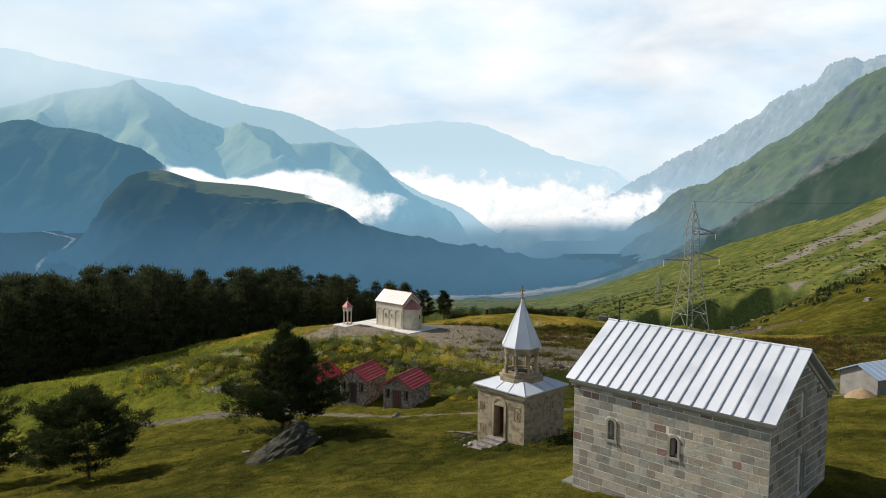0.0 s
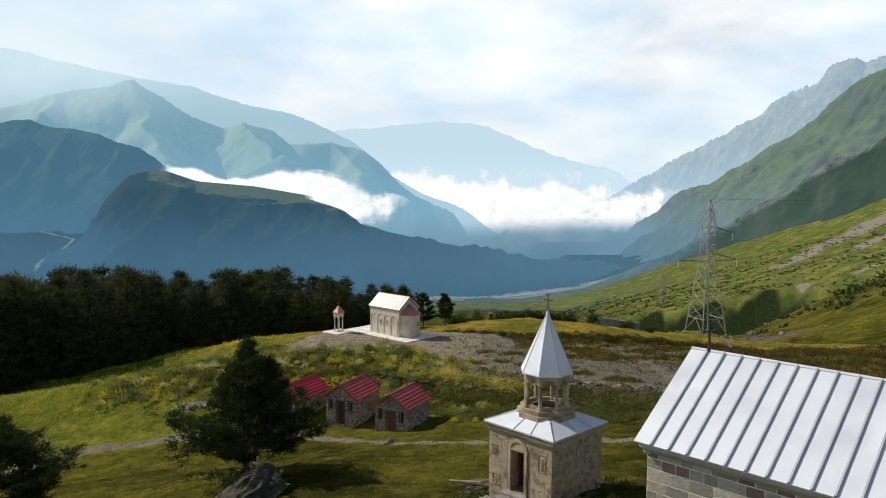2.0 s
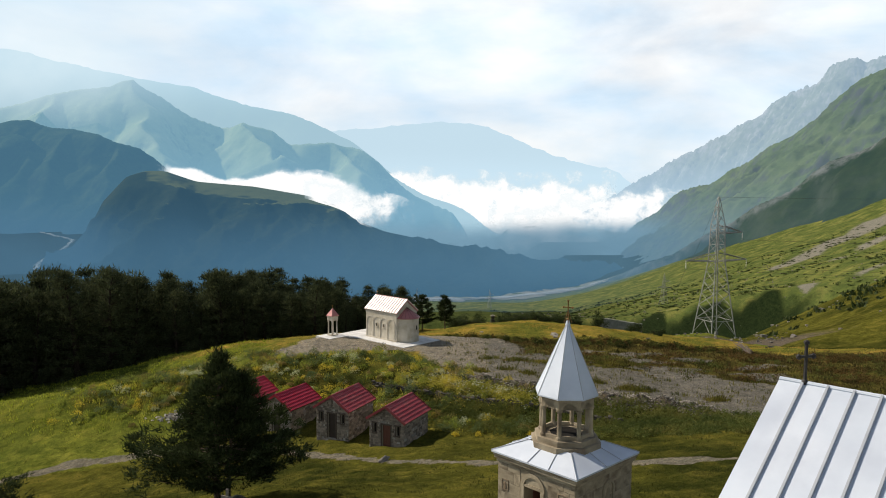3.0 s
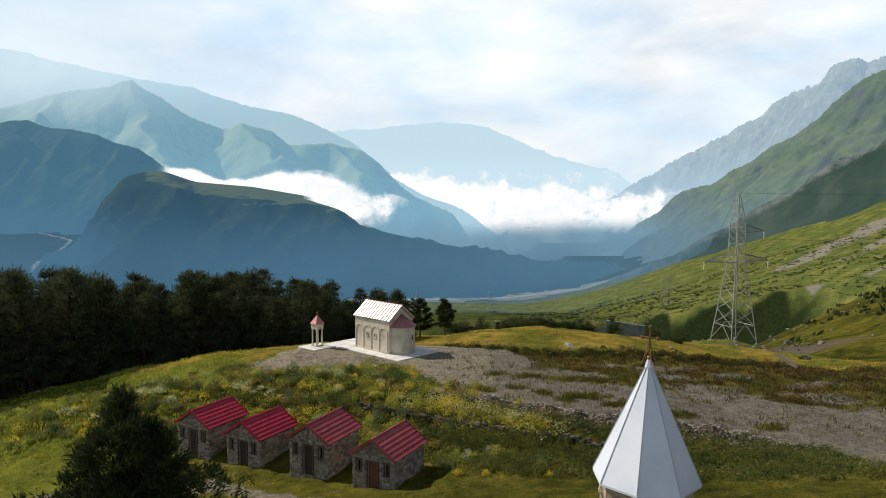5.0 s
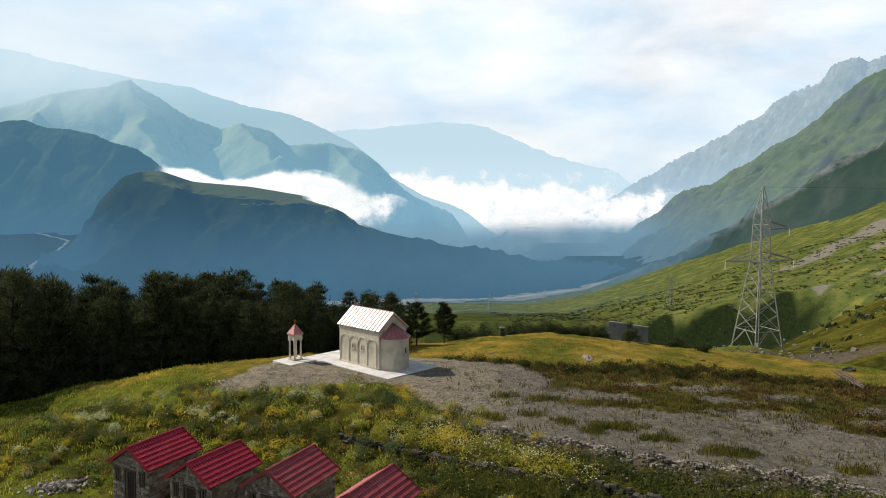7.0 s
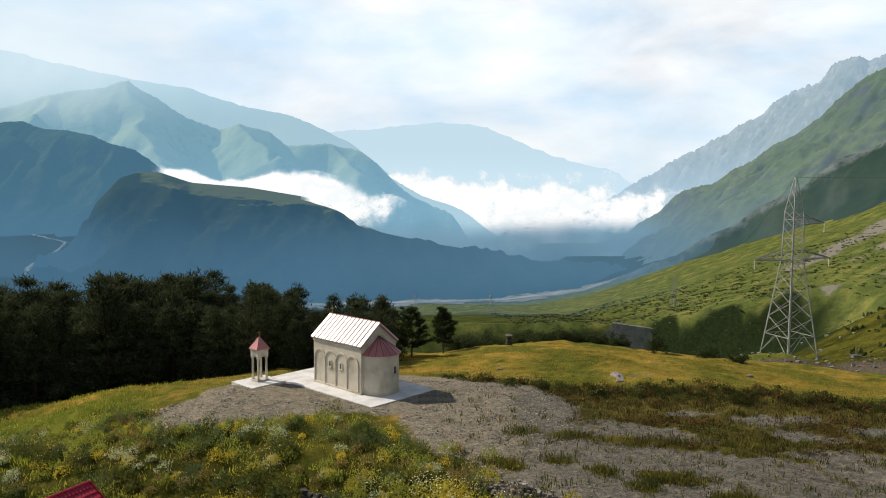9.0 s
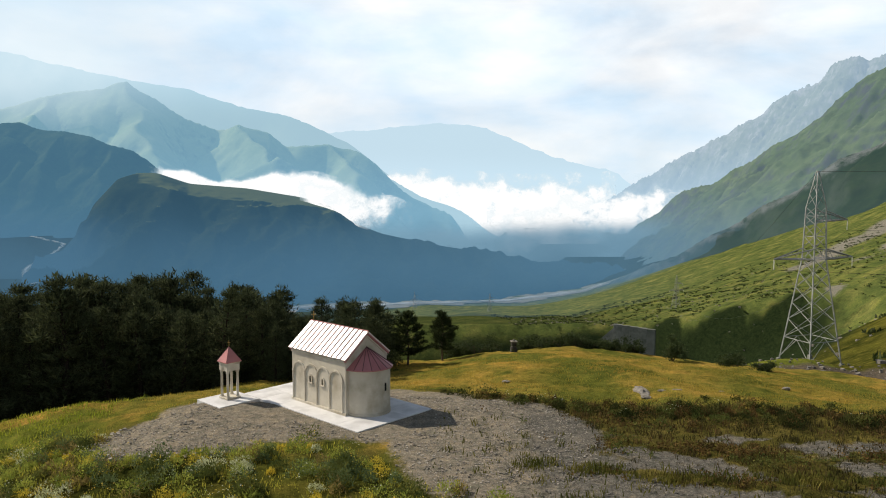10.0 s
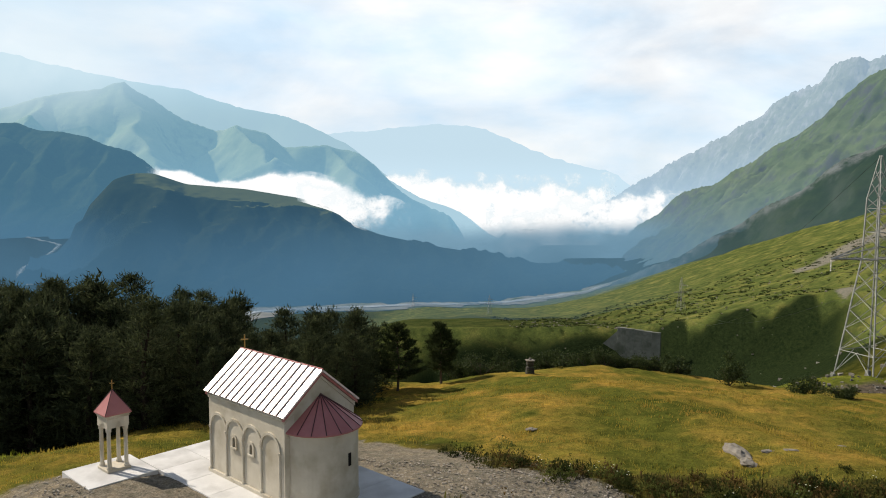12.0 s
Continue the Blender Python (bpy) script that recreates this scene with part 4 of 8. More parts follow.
mist("backdrop_mist_1", 4480, [(-0.13, -0.03), (-0.02, -0.08), (0.06, -0.105), (0.16, -0.115), (0.24, -0.11), (0.3, -0.08)],
     [(-0.13, 0.04), (-0.06, 0.032), (0.0, 0.028), (0.1, 0.022), (0.2, 0.026), (0.25, 0.024), (0.3, 0.02)], 1.0, layers=2)
mist("backdrop_mist_2", 2250, [(-0.395, 0.012), (-0.34, -0.004), (-0.25, -0.016), (-0.19, -0.026), (-0.14, -0.05), (-0.1, -0.058), (-0.04, -0.05)],
     [(-0.395, 0.03), (-0.374, 0.03), (-0.33, 0.024), (-0.3, 0.013), (-0.27, 0.011), (-0.24, 0.02), (-0.19, 0.026), (-0.15, 0.02), (-0.1, 0.002), (-0.04, -0.02)], 1.0, layers=2, gap=25, bulge=0)
mist("backdrop_mist_5", 2090, [(-0.19, -0.03), (-0.14, -0.055), (-0.1, -0.06), (-0.05, -0.05)], [(-0.19, 0.012), (-0.14, 0.008), (-0.1, 0.0), (-0.05, -0.015)], 0.85, layers=1, bulge=0)
mist("backdrop_mist_3", 3150, [(0.06, -0.1), (0.2, -0.1), (0.25, -0.08), (0.3, -0.045), (0.37, -0.015)], [(0.06, -0.03), (0.2, 0.0), (0.25, 0.008), (0.3, 0.008), (0.37, 0.008)], 0.85, layers=1)
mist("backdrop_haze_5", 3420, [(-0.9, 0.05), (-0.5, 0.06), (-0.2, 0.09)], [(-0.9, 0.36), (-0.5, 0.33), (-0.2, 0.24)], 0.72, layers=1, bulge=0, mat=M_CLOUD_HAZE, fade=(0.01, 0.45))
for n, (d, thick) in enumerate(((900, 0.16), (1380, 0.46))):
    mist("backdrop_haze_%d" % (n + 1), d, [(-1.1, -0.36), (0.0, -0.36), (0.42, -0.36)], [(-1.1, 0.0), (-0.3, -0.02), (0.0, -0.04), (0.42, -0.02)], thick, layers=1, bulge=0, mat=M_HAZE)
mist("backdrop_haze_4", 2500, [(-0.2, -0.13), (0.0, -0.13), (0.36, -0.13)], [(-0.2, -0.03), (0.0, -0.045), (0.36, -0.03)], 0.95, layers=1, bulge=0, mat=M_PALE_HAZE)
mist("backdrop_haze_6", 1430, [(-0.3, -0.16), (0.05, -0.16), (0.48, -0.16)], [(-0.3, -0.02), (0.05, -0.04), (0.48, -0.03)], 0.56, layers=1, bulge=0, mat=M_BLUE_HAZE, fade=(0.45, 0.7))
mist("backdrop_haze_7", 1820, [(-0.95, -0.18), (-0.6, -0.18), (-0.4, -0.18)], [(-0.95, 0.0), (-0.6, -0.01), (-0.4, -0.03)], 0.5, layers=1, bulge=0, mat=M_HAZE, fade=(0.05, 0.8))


# ---------------------------------------------------------------- building helpers
def gable_roof(L, W, ze, zr, mat, parent, thick=0.09):
    for sy in (-1, 1):
        bm = bmesh.new()
        a, b = Vector((-L / 2, sy * W / 2, ze)), Vector((L / 2, sy * W / 2, ze))
        c, d = Vector((L / 2, 0, zr)), Vector((-L / 2, 0, zr))
        n = (b - a).cross(d - a).normalized()
        n = n if n.z > 0 else -n
        add_solid(bm, [a, b, c, d], -n * thick)
        part("roof_slope", bm, mat, parent)


def roof_seams(L, W, ze, zr, count, mat, parent, wide=0.045, tall=0.05):
    """Standing seams from eave to ridge, each a piece on one mesh a slope."""
    for sy in (-1, 1):
        run = Vector((0, -sy * W / 2, zr - ze))
        bm = bmesh.new()
        n = Vector((0, sy * (zr - ze), W / 2)).normalized()
        face = [Vector((-wide / 2, sy * W / 2, ze)), Vector((wide / 2, sy * W / 2, ze))]
        add_solid(bm, [face[0], face[1], face[1] + run, face[0] + run], n * tall)
        first = part("seam", bm, mat, parent)
        first.location.x = -L / 2 + L / count
        for i in range(2, count):
            share("seam", first.data, pose(-L / 2 + L * i / count, 0, 0), parent)


def gable_wall(name, x0, x1, W, z0, z1, zr, mat, parent):
    bm = bmesh.new()
    pts = [(-W / 2, z0), (W / 2, z0), (W / 2, z1), (0, zr), (-W / 2, z1)]
    a = [bm.verts.new((x0, y, z)) for y, z in pts]
    b = [bm.verts.new((x1, y, z)) for y, z in pts]
    bm.faces.new(a)
    bm.faces.new(b[::-1])
    for i in range(5):
        j = (i + 1) % 5
        bm.faces.new((a[i], b[i], b[j], a[j]))
    return part(name, bm, mat, parent)


def panel(bm, x0, x1, z0, z1, y0, y1, holes=()):
    """A wall along x with rectangular openings (x0, x1, z0, z1) right through it, as one solid."""
    xs = sorted({x0, x1, *(v for h in holes for v in h[:2])})
    zs = sorted({z0, z1, *(v for h in holes for v in h[2:])})
    nx, nz = len(xs) - 1, len(zs) - 1

    def solid(i, k):
        if not (0 <= i < nx and 0 <= k < nz):
            return False
        a, c = (xs[i] + xs[i + 1]) / 2, (zs[k] + zs[k + 1]) / 2
        return not any(h[0] < a < h[1] and h[2] < c < h[3] for h in holes)

    grid = {(i, k, y): bm.verts.new((xs[i], y, zs[k])) for i in range(nx + 1) for k in range(nz + 1) for y in (y0, y1)}
    for i in range(nx):
        for k in range(nz):
            if not solid(i, k):
                continue
            for y in (y0, y1):
                bm.faces.new([grid[i, k, y], grid[i + 1, k, y], grid[i + 1, k + 1, y], grid[i, k + 1, y]])
            for di, dk, a, b in ((-1, 0, (i, k), (i, k + 1)), (1, 0, (i + 1, k), (i + 1, k + 1)), (0, -1, (i, k), (i + 1, k)), (0, 1, (i, k + 1), (i + 1, k + 1))):
                if not solid(i + di, k + dk):
                    bm.faces.new([grid[(*a, y0)], grid[(*b, y0)], grid[(*b, y1)], grid[(*a, y1)]])
    for v in [v for v in grid.values() if not v.link_faces]:
        bm.verts.remove(v)


def stone_mesh(name, mat, rough=0.0, seed=0):
    """A one-metre dressed block with bevelled, slightly uneven edges; it is scaled to each place."""
    rng = random.Random(seed)
    bm = bmesh.new()
    add_box(bm, (1, 1, 1))
    if rough:
        for v in bm.verts:
            v.co += Vector((rng.uniform(-rough, rough), rng.uniform(-rough, rough) * 0.6, rng.uniform(-rough, rough)))
    bmesh.ops.bevel(bm, geom=list(bm.edges), offset=0.035, segments=1, affect="EDGES")
    bmesh.ops.recalc_face_normals(bm, faces=bm.faces)
    me = bpy.data.meshes.new(name)
    bm.to_mesh(me)
    bm.free()
    me.materials.append(mat)
    return me


def courses(parent, kinds, m, length, z0, top, course, lo, hi, joint=0.014, proud=0.05, holes=(), seed=1, name="stone", weights=None, jitter=0.0):
    """Dressed stones in courses on a wall whose face is the plane y=0 of m, x along it. top(x): the wall's height there."""
    rng = random.Random(seed)
    z, count = z0, 0
    while z < top(length / 2) - 0.08:
        h = course * rng.uniform(0.88, 1.12)
        x = -rng.uniform(0, 0.3)
        while x < length:
            w = rng.uniform(lo, hi)
            a, b = max(0.0, x), min(length, x + w)
            x += w
            if length - b < 0.12:
                b, x = length, length + 1
            if b - a < 0.07:
                continue
            zt = min(z + h, top((a + b) / 2) - 0.02)
            if zt - z < 0.06:
                continue
            if any(b > q[0] and a < q[1] and zt > q[2] and z < q[3] for q in holes):
                cut = [q for q in holes if b > q[0] and a < q[1] and zt > q[2] and z < q[3]][0]
                for c0, c1 in ((cut[3], zt), (z, cut[2])):
                    u, w2 = max(a, cut[0]), min(b, cut[1])
                    if c1 - c0 > 0.05 and w2 - u > 0.07:
                        k = Matrix.Diagonal((w2 - u - joint, proud, c1 - c0 - joint, 1))
                        share(name, kinds[0], m @ pose((u + w2) / 2, 0, (c0 + c1) / 2) @ k, parent)
                if cut[0] - a > 0.1:
                    b = cut[0]
                elif b - cut[1] > 0.1:
                    a = cut[1]
                else:
                    continue
            me = rng.choices(kinds, weights)[0]
            turn = rng.uniform(-jitter, jitter)
            k = Matrix.Diagonal((b - a - joint, proud * rng.uniform(0.85, 1.2), zt - z - joint, 1))
            share(name, me, m @ pose((a + b) / 2, 0, (z + zt) / 2, 0, turn, 0) @ k, parent)
            count += 1
        z += h
    return count


def arch_ring(bm, cx, z, r_in, r_out, y0, y1, steps=12, a0=0.0, a1=math.pi):
    """A semicircular arch band in the xz plane, from depth y0 to y1."""
    rows = []
    for i in range(steps + 1):
        a = a0 + (a1 - a0) * i / steps
        c, s = math.cos(a), math.sin(a)
        rows.append([bm.verts.new((cx + r * c, y, z + r * s)) for r, y in ((r_in, y0), (r_out, y0), (r_out, y1), (r_in, y1))])
    for p, q in zip(rows, rows[1:]):
        for i in range(4):
            j = (i + 1) % 4
            bm.faces.new((p[i], q[i], q[j], p[j]))
    bm.faces.new(rows[0])
    bm.faces.new(rows[-1][::-1])


def cross(name, bm_mat, parent, height_, arm, thick, base, budded=False):
    bm = bmesh.new()
    add_box(bm, (thick, thick, height_), pose(0, 0, height_ / 2), 0.004)
    add_box(bm, (arm, thick * 0.9, thick), pose(0, 0, height_ * 0.66), 0.004)
    if budded:
        for x, z in ((-arm / 2, height_ * 0.66), (arm / 2, height_ * 0.66), (0, height_)):
            bmesh.ops.create_icosphere(bm, subdivisions=1, radius=thick * 1.25, matrix=pose(x, 0, z))
        bmesh.ops.create_icosphere(bm, subdivisions=2, radius=thick * 1.4, matrix=pose(0, 0, 0.02))
    ob = part(name, bm, bm_mat, parent)
    ob.matrix_basis = base
    return ob


M_SURROUND = material("surround_stone", [(0.2, 0.185, 0.15), (0.29, 0.27, 0.225)], scale=2, rough=0.9, bump=0.3, wear=(0.2, 0.19, 0.16))
S_GREY = stone_mesh("stone_grey", M_STONE, 0.03, 1)
S_TAN = stone_mesh("stone_tan", material("tan_grey_stone", [(0.24, 0.21, 0.16), (0.35, 0.315, 0.25)], scale=2.5, rough=0.9, bump=0.5, bump_scale=14, wear=(0.28, 0.25, 0.2), random_amount=0.3), 0.03, 2)
S_RED = stone_mesh("stone_red", material("reddish_stone", [(0.17, 0.105, 0.085), (0.24, 0.155, 0.125)], scale=2.5, rough=0.9, bump=0.5, bump_scale=14, random_amount=0.2), 0.03, 3)
S_TUFF = stone_mesh("stone_tuff", M_TUFF, 0.0, 4)
S_BOULDER = [stone_mesh("rubble", M_RUBBLE, 0.17, 10 + i) for i in range(4)]
S_DARK = [stone_mesh("rubble_dark", material("dark_rubble", [(0.03, 0.026, 0.021), (0.08, 0.07, 0.056)], scale=4, rough=0.95, bump=0.5, random_amount=0.4), 0.17, 24 + i) for i in range(3)]
S_PALE = stone_mesh("rubble_pale", material("pale_rubble", [(0.28, 0.26, 0.22), (0.42, 0.39, 0.34)], scale=4, rough=0.95, bump=0.5, random_amount=0.3), 0.17, 20)


# ---------------------------------------------------------------- the church
def build_church():
    t = empty("church", pose(9.61, 26.81, 8.0, 0, 0, -45.2), "grey dressed-stone church with a pale standing-seam metal roof", "church")
    X, Y, ZT = 3.70, 2.65, 4.6
    holes = [(-2.16, -1.88, 2.72, 3.46), (0.33, 0.61, 2.72, 3.42)]
    bm = bmesh.new()
    panel(bm, -X, X, -1.2, ZT, -Y, -Y + 0.6, holes)
    front = part("side_wall", bm, M_MORTAR, t)
    bm = bmesh.new()
    panel(bm, -X, X, -1.2, ZT, Y - 0.6, Y)
    part("side_wall", bm, M_MORTAR, t)
    end = gable_wall("gable_wall", X - 0.603, X - 0.003, 2 * Y - 0.01, -1.2, ZT, 6.42, M_MORTAR, t)
    gable_wall("gable_wall", -X + 0.003, -X + 0.603, 2 * Y - 0.01, -1.2, ZT, 6.42, M_MORTAR, t)
    kinds, wts = [S_GREY, S_TAN, S_RED], [6, 4, 0.5]
    courses(front, kinds, pose(-X, -Y, 0), 2 * X, -0.1, lambda x: 4.5, 0.3, 0.3, 0.64, holes=[(X - 2.24, X - 1.8, 2.6, 3.56), (X + 0.25, X + 0.69, 2.6, 3.52)], seed=3, weights=wts, joint=0.03, proud=0.014)

    def rake(s):
        return 4.55 + (1 - abs(s - Y) / Y) * 1.8
    courses(end, kinds, pose(X, -Y, 0, 0, 0, 90), 2 * Y, 0.6, rake, 0.3, 0.3, 0.62, seed=4, weights=wts, joint=0.038, proud=0.014, holes=[(Y - 0.14, Y + 0.14, 1.6, 3.0), (Y - 0.1, Y + 0.1, 4.3, 5.2)])
    # arched window surrounds
    for hx0, hx1, hz0, hz1 in holes:
        cx, r = (hx0 + hx1) / 2, (hx1 - hx0) / 2
        bm = bmesh.new()
        arch_ring(bm, cx, hz1 - r, r, r + 0.09, -Y - 0.05, -Y + 0.1)
        for sx in (-1, 1):
            add_box(bm, (0.09, 0.15, hz1 - r - hz0), pose(cx + sx * (r + 0.045), -Y + 0.025, (hz0 + hz1 - r) / 2))
        add_box(bm, (2 * r + 0.26, 0.18, 0.09), pose(cx, -Y + 0.02, hz0 - 0.045))
        w = part("window", bm, M_SURROUND, t, "arched grey stone window surround")
        bm = bmesh.new()
        for sx in (-1, 1):
            n0 = [bm.verts.new((cx + sx * r, -Y + y, hz1 + 0.01)) for y in (0.0, 0.1)]
            arc = [[bm.verts.new((cx + sx * r * math.cos(a), -Y + y, hz1 - r + r * math.sin(a))) for y in (0.0, 0.1)] for a in np.linspace(0, math.pi / 2, 6)]
            for p, q in zip(arc, arc[1:]):
                bm.faces.new((n0[0], p[0], q[0]))
        part("spandrel", bm, M_SURROUND, w)
        bm = bmesh.new()
        add_box(bm, (2 * r, 0.03, hz1 - hz0), pose(cx, -Y + 0.4, (hz0 + hz1) / 2))
        part("pane", bm, M_DARK, w, "dark window pane")
    for z0, z1, w in ((1.7, 2.95, 0.13), (4.35, 5.15, 0.1)):
        bm = bmesh.new()
        for sy in (-1, 1):
            add_box(bm, (0.1, 0.06, z1 - z0), pose(X + 0.02, 0.2 + sy * (w / 2 + 0.03), (z0 + z1) / 2))
        add_box(bm, (0.14, w + 0.3, 0.07), pose(X + 0.03, 0.2, z1 + 0.035))
        s = part("slit_window", bm, M_STONE, t)
        bm = bmesh.new()
        add_box(bm, (0.02, w, z1 - z0), pose(X + 0.012, 0.2, (z0 + z1) / 2))
        part("pane", bm, M_DARK, s)
    # moulded cornice under the eaves and along the rake
    for sy in (-1, 1):
        for k, (out, z0, z1) in enumerate(((0.09, 4.47, 4.57), (0.16, 4.57, 4.69))):
            bm = bmesh.new()
            add_box(bm, (2 * X + 0.2 + 0.1 * k, 0.3, z1 - z0 - 0.004), pose(0, sy * (Y + out - 0.15), (z0 + z1) / 2), 0.02)
            part("cornice", bm, M_SURROUND if k == 0 else M_STONE, t)
    for sx in (-1, 1):
        for sy in (-1, 1):
            a, b = Vector((sx * (X + 0.06), sy * (Y + 0.12), 4.62)), Vector((sx * (X + 0.06), 0, 6.46))
            bm = bmesh.new()
            add_solid(bm, [a, b, b - Vector((0, 0, 0.16)), a - Vector((0, 0, 0.16))], (-sx * 0.2, 0, 0))
            part("rake_moulding", bm, M_STONE, t)
    gable_roof(7.87, 5.86, 4.75, 6.65, M_ZINC, t, 0.06)
    roof_seams(7.87, 5.86, 4.75, 6.65, 17, M_SEAM, t)
    bm = bmesh.new()
    add_rod(bm, (-3.93, 0, 6.65), (3.93, 0, 6.65), 0.045, sides=8)
    part("ridge_cap", bm, M_ZINC, t)
    cross("cross", M_IRON, t, 0.82, 0.34, 0.05, pose(-3.45, 0, 6.64, 0, 0, 60), True)
    return t


build_church()


# ---------------------------------------------------------------- the bell tower
def octagon(r, phase=22.5):
    return [(r * math.cos(radians(phase + 45 * i)), r * math.sin(radians(phase + 45 * i))) for i in range(8)]


M_CARVED = material("carved_stone", [(0.16, 0.115, 0.07), (0.27, 0.2, 0.13)], scale=5, rough=0.9, bump=0.5)


def build_tower():
    t = empty("bell_tower", pose(4.64, 41.87, 5.4, 0, 0, -46.4), "tan stone bell tower with an open octagonal belfry and pale spire", "bell tower")
    H, ZT = 1.77, 2.86
    bm = bmesh.new()
    panel(bm, -H, H, -0.5, ZT, -H, -H + 0.45, [(-0.46, 0.3, 0.36, 2.22)])
    front = part("wall", bm, M_TUFF, t)
    for m in (pose(0, 0, 0, 0, 0, 90), pose(0, 0, 0, 0, 0, 180), pose(0, 0, 0, 0, 0, -90)):
        bm = bmesh.new()
        a = 0.003 if m[0][0] > -0.5 else 0.0
        panel(bm, -H + 0.45 * (a > 0), H - 0.45 * (a > 0), -0.5, ZT, -H, -H + 0.45)
        bmesh.ops.transform(bm, matrix=m, verts=bm.verts)
        w = part("wall", bm, M_TUFF, t)
        if m[1][0] > 0.5:
            side = w
    bm = bmesh.new()
    add_box(bm, (2 * H - 0.9, 2 * H - 0.9, 0.1), pose(0, 0, 0.31))
    part("floor", bm, M_ROCK, t)
    bm = bmesh.new()
    add_box(bm, (2 * H - 0.1, 2 * H - 0.1, 0.2), pose(0, 0, 2.96))
    part("ceiling", bm, M_TUFF, t)
    courses(front, [S_TUFF], pose(-H, -H, 0), 2 * H, -0.1, lambda x: ZT, 0.42, 0.45, 0.85, 0.008, 0.03, [(H - 0.68, H + 0.52, 0.2, 2.82)], 7)
    courses(side, [S_TUFF], pose(H, -H, 0, 0, 0, 90), 2 * H, -0.1, lambda x: ZT, 0.42, 0.45, 0.85, 0.008, 0.03, [], 8)
    # door surround with its arched head, and the open dark doorway
    bm = bmesh.new()
    arch_ring(bm, -0.08, 2.2, 0.4, 0.56, -H - 0.06, -H + 0.05, 14)
    for sx in (-0.54, 0.38):
        add_box(bm, (0.15, 0.12, 1.9), pose(sx, -H - 0.01, 1.27))
    add_box(bm, (1.0, 0.1, 0.1), pose(-0.08, -H - 0.0, 2.25))
    d = part("doorway", bm, M_TUFF, t, "arched tan stone door surround")
    bm = bmesh.new()
    arch_ring(bm, -0.08, 2.29, 0.0, 0.33, -H - 0.02, -H + 0.02, 12)
    part("tympanum", bm, M_TUFF, d)
    bm = bmesh.new()
    add_box(bm, (0.06, 0.74, 1.84), pose(-0.42, -H + 0.82, 1.28), 0.01)
    part("door_leaf", bm, M_DOOR, d, "dark wooden door leaf standing open")
    # carved panels, niches
    for x, z, w, h in ((-1.41, 1.97, 0.34, 0.42), (1.25, 2.0, 0.42, 0.8), (-1.32, 0.62, 0.45, 0.5)):
        bm = bmesh.new()
        for sx in (-1, 1):
            add_box(bm, (0.04, 0.03, h), pose(x + sx * (w / 2 - 0.02), -H - 0.02, z), 0.008)
            add_box(bm, (w - 0.08, 0.03, 0.04), pose(x, -H - 0.02, z + sx * (h / 2 - 0.02)), 0.008)
        add_box(bm, (w * 0.3, 0.04, h * 0.62), pose(x, -H - 0.02, z - 0.02), 0.015)
        add_box(bm, (w * 0.62, 0.03, h * 0.14), pose(x, -H - 0.02, z + h * 0.1), 0.012)
        part("carved_panel", bm, M_CARVED, t, "worn brown carved relief panel")
    bm = bmesh.new()
    arch_ring(bm, 0, 0.62, 0.27, 0.36, -0.05, 0.02, 12)
    for sx in (-1, 1):
        add_box(bm, (0.09, 0.07, 0.62), pose(sx * 0.315, -0.015, 0.31))
    add_box(bm, (0.16, 0.05, 0.6), pose(0, -0.01, 0.36), 0.02)
    bmesh.ops.transform(bm, matrix=pose(H + 0.012, 0.22, 1.6, 0, 0, 90), verts=bm.verts)
    part("niche", bm, M_TUFF, t, "shallow arched stone niche")
    for k, (out, z0, z1) in enumerate(((0.06, 2.8, 2.92), (0.13, 2.92, 3.04), (0.17, 3.04, 3.13))):
        bm = bmesh.new()
        add_box(bm, (2 * (H + out), 2 * (H + out), z1 - z0 - 0.004), pose(0, 0, (z0 + z1) / 2), 0.02)
        part("cornice", bm, M_TUFF, t)
    # hipped skirt roof
    E, zi, ri = 1.97, 3.62, 0.98
    for k in range(4):
        m = pose(0, 0, 0, 0, 0, 90 * k)
        bm = bmesh.new()
        add_solid(bm, [(-E, -E, 3.2), (E, -E, 3.2), (ri, -ri, zi), (-ri, -ri, zi)], (0, 0, -0.06))
        bmesh.ops.transform(bm, matrix=m, verts=bm.verts)
        part("skirt_roof", bm, M_ZINC, t)
        for s in (-1, 0, 1):
            bm = bmesh.new()
            top = s * ri if s == -1 else s * 0.45
            low = s * E if s == -1 else s * 0.75
            if s == 0:
                top = low = -0.2
            add_rod(bm, (low, -E, 3.215), (top, -ri, zi + 0.015), 0.018, sides=5)
            bmesh.ops.transform(bm, matrix=m, verts=bm.verts)
            part("seam", bm, M_SEAM, t)
    # belfry
    for r, z0, z1 in ((1.34, 3.5, 3.72), (1.2, 3.72, 3.92)):
        bm = bmesh.new()
        add_prism(bm, octagon(r), z0, z1 - 0.003)
        part("belfry_base", bm, M_TUFF, t)
    # thin dark plate on the belfry floor: painted shade of an open shaft
    bm = bmesh.new()
    add_prism(bm, octagon(0.62), 3.925, 3.935)
    part("shaft_opening", bm, M_DARK, t, "dark plate standing in for the shaded shaft down into the tower")
    for i in range(8):
        a = radians(22.5 + 45 * i)
        c, s = math.cos(a), math.sin(a)
        bm = bmesh.new()
        add_lathe(bm, [(0.0, 3.92), (0.125, 3.92), (0.125, 4.0), (0.085, 4.06), (0.08, 4.92), (0.115, 4.98), (0.125, 5.06), (0.0, 5.06)], 10, m=pose(0.94 * c, 0.94 * s, 0))
        part("column", bm, M_TUFF, t, smooth=False)
        b = radians(22.5 + 45 * i + 22.5)
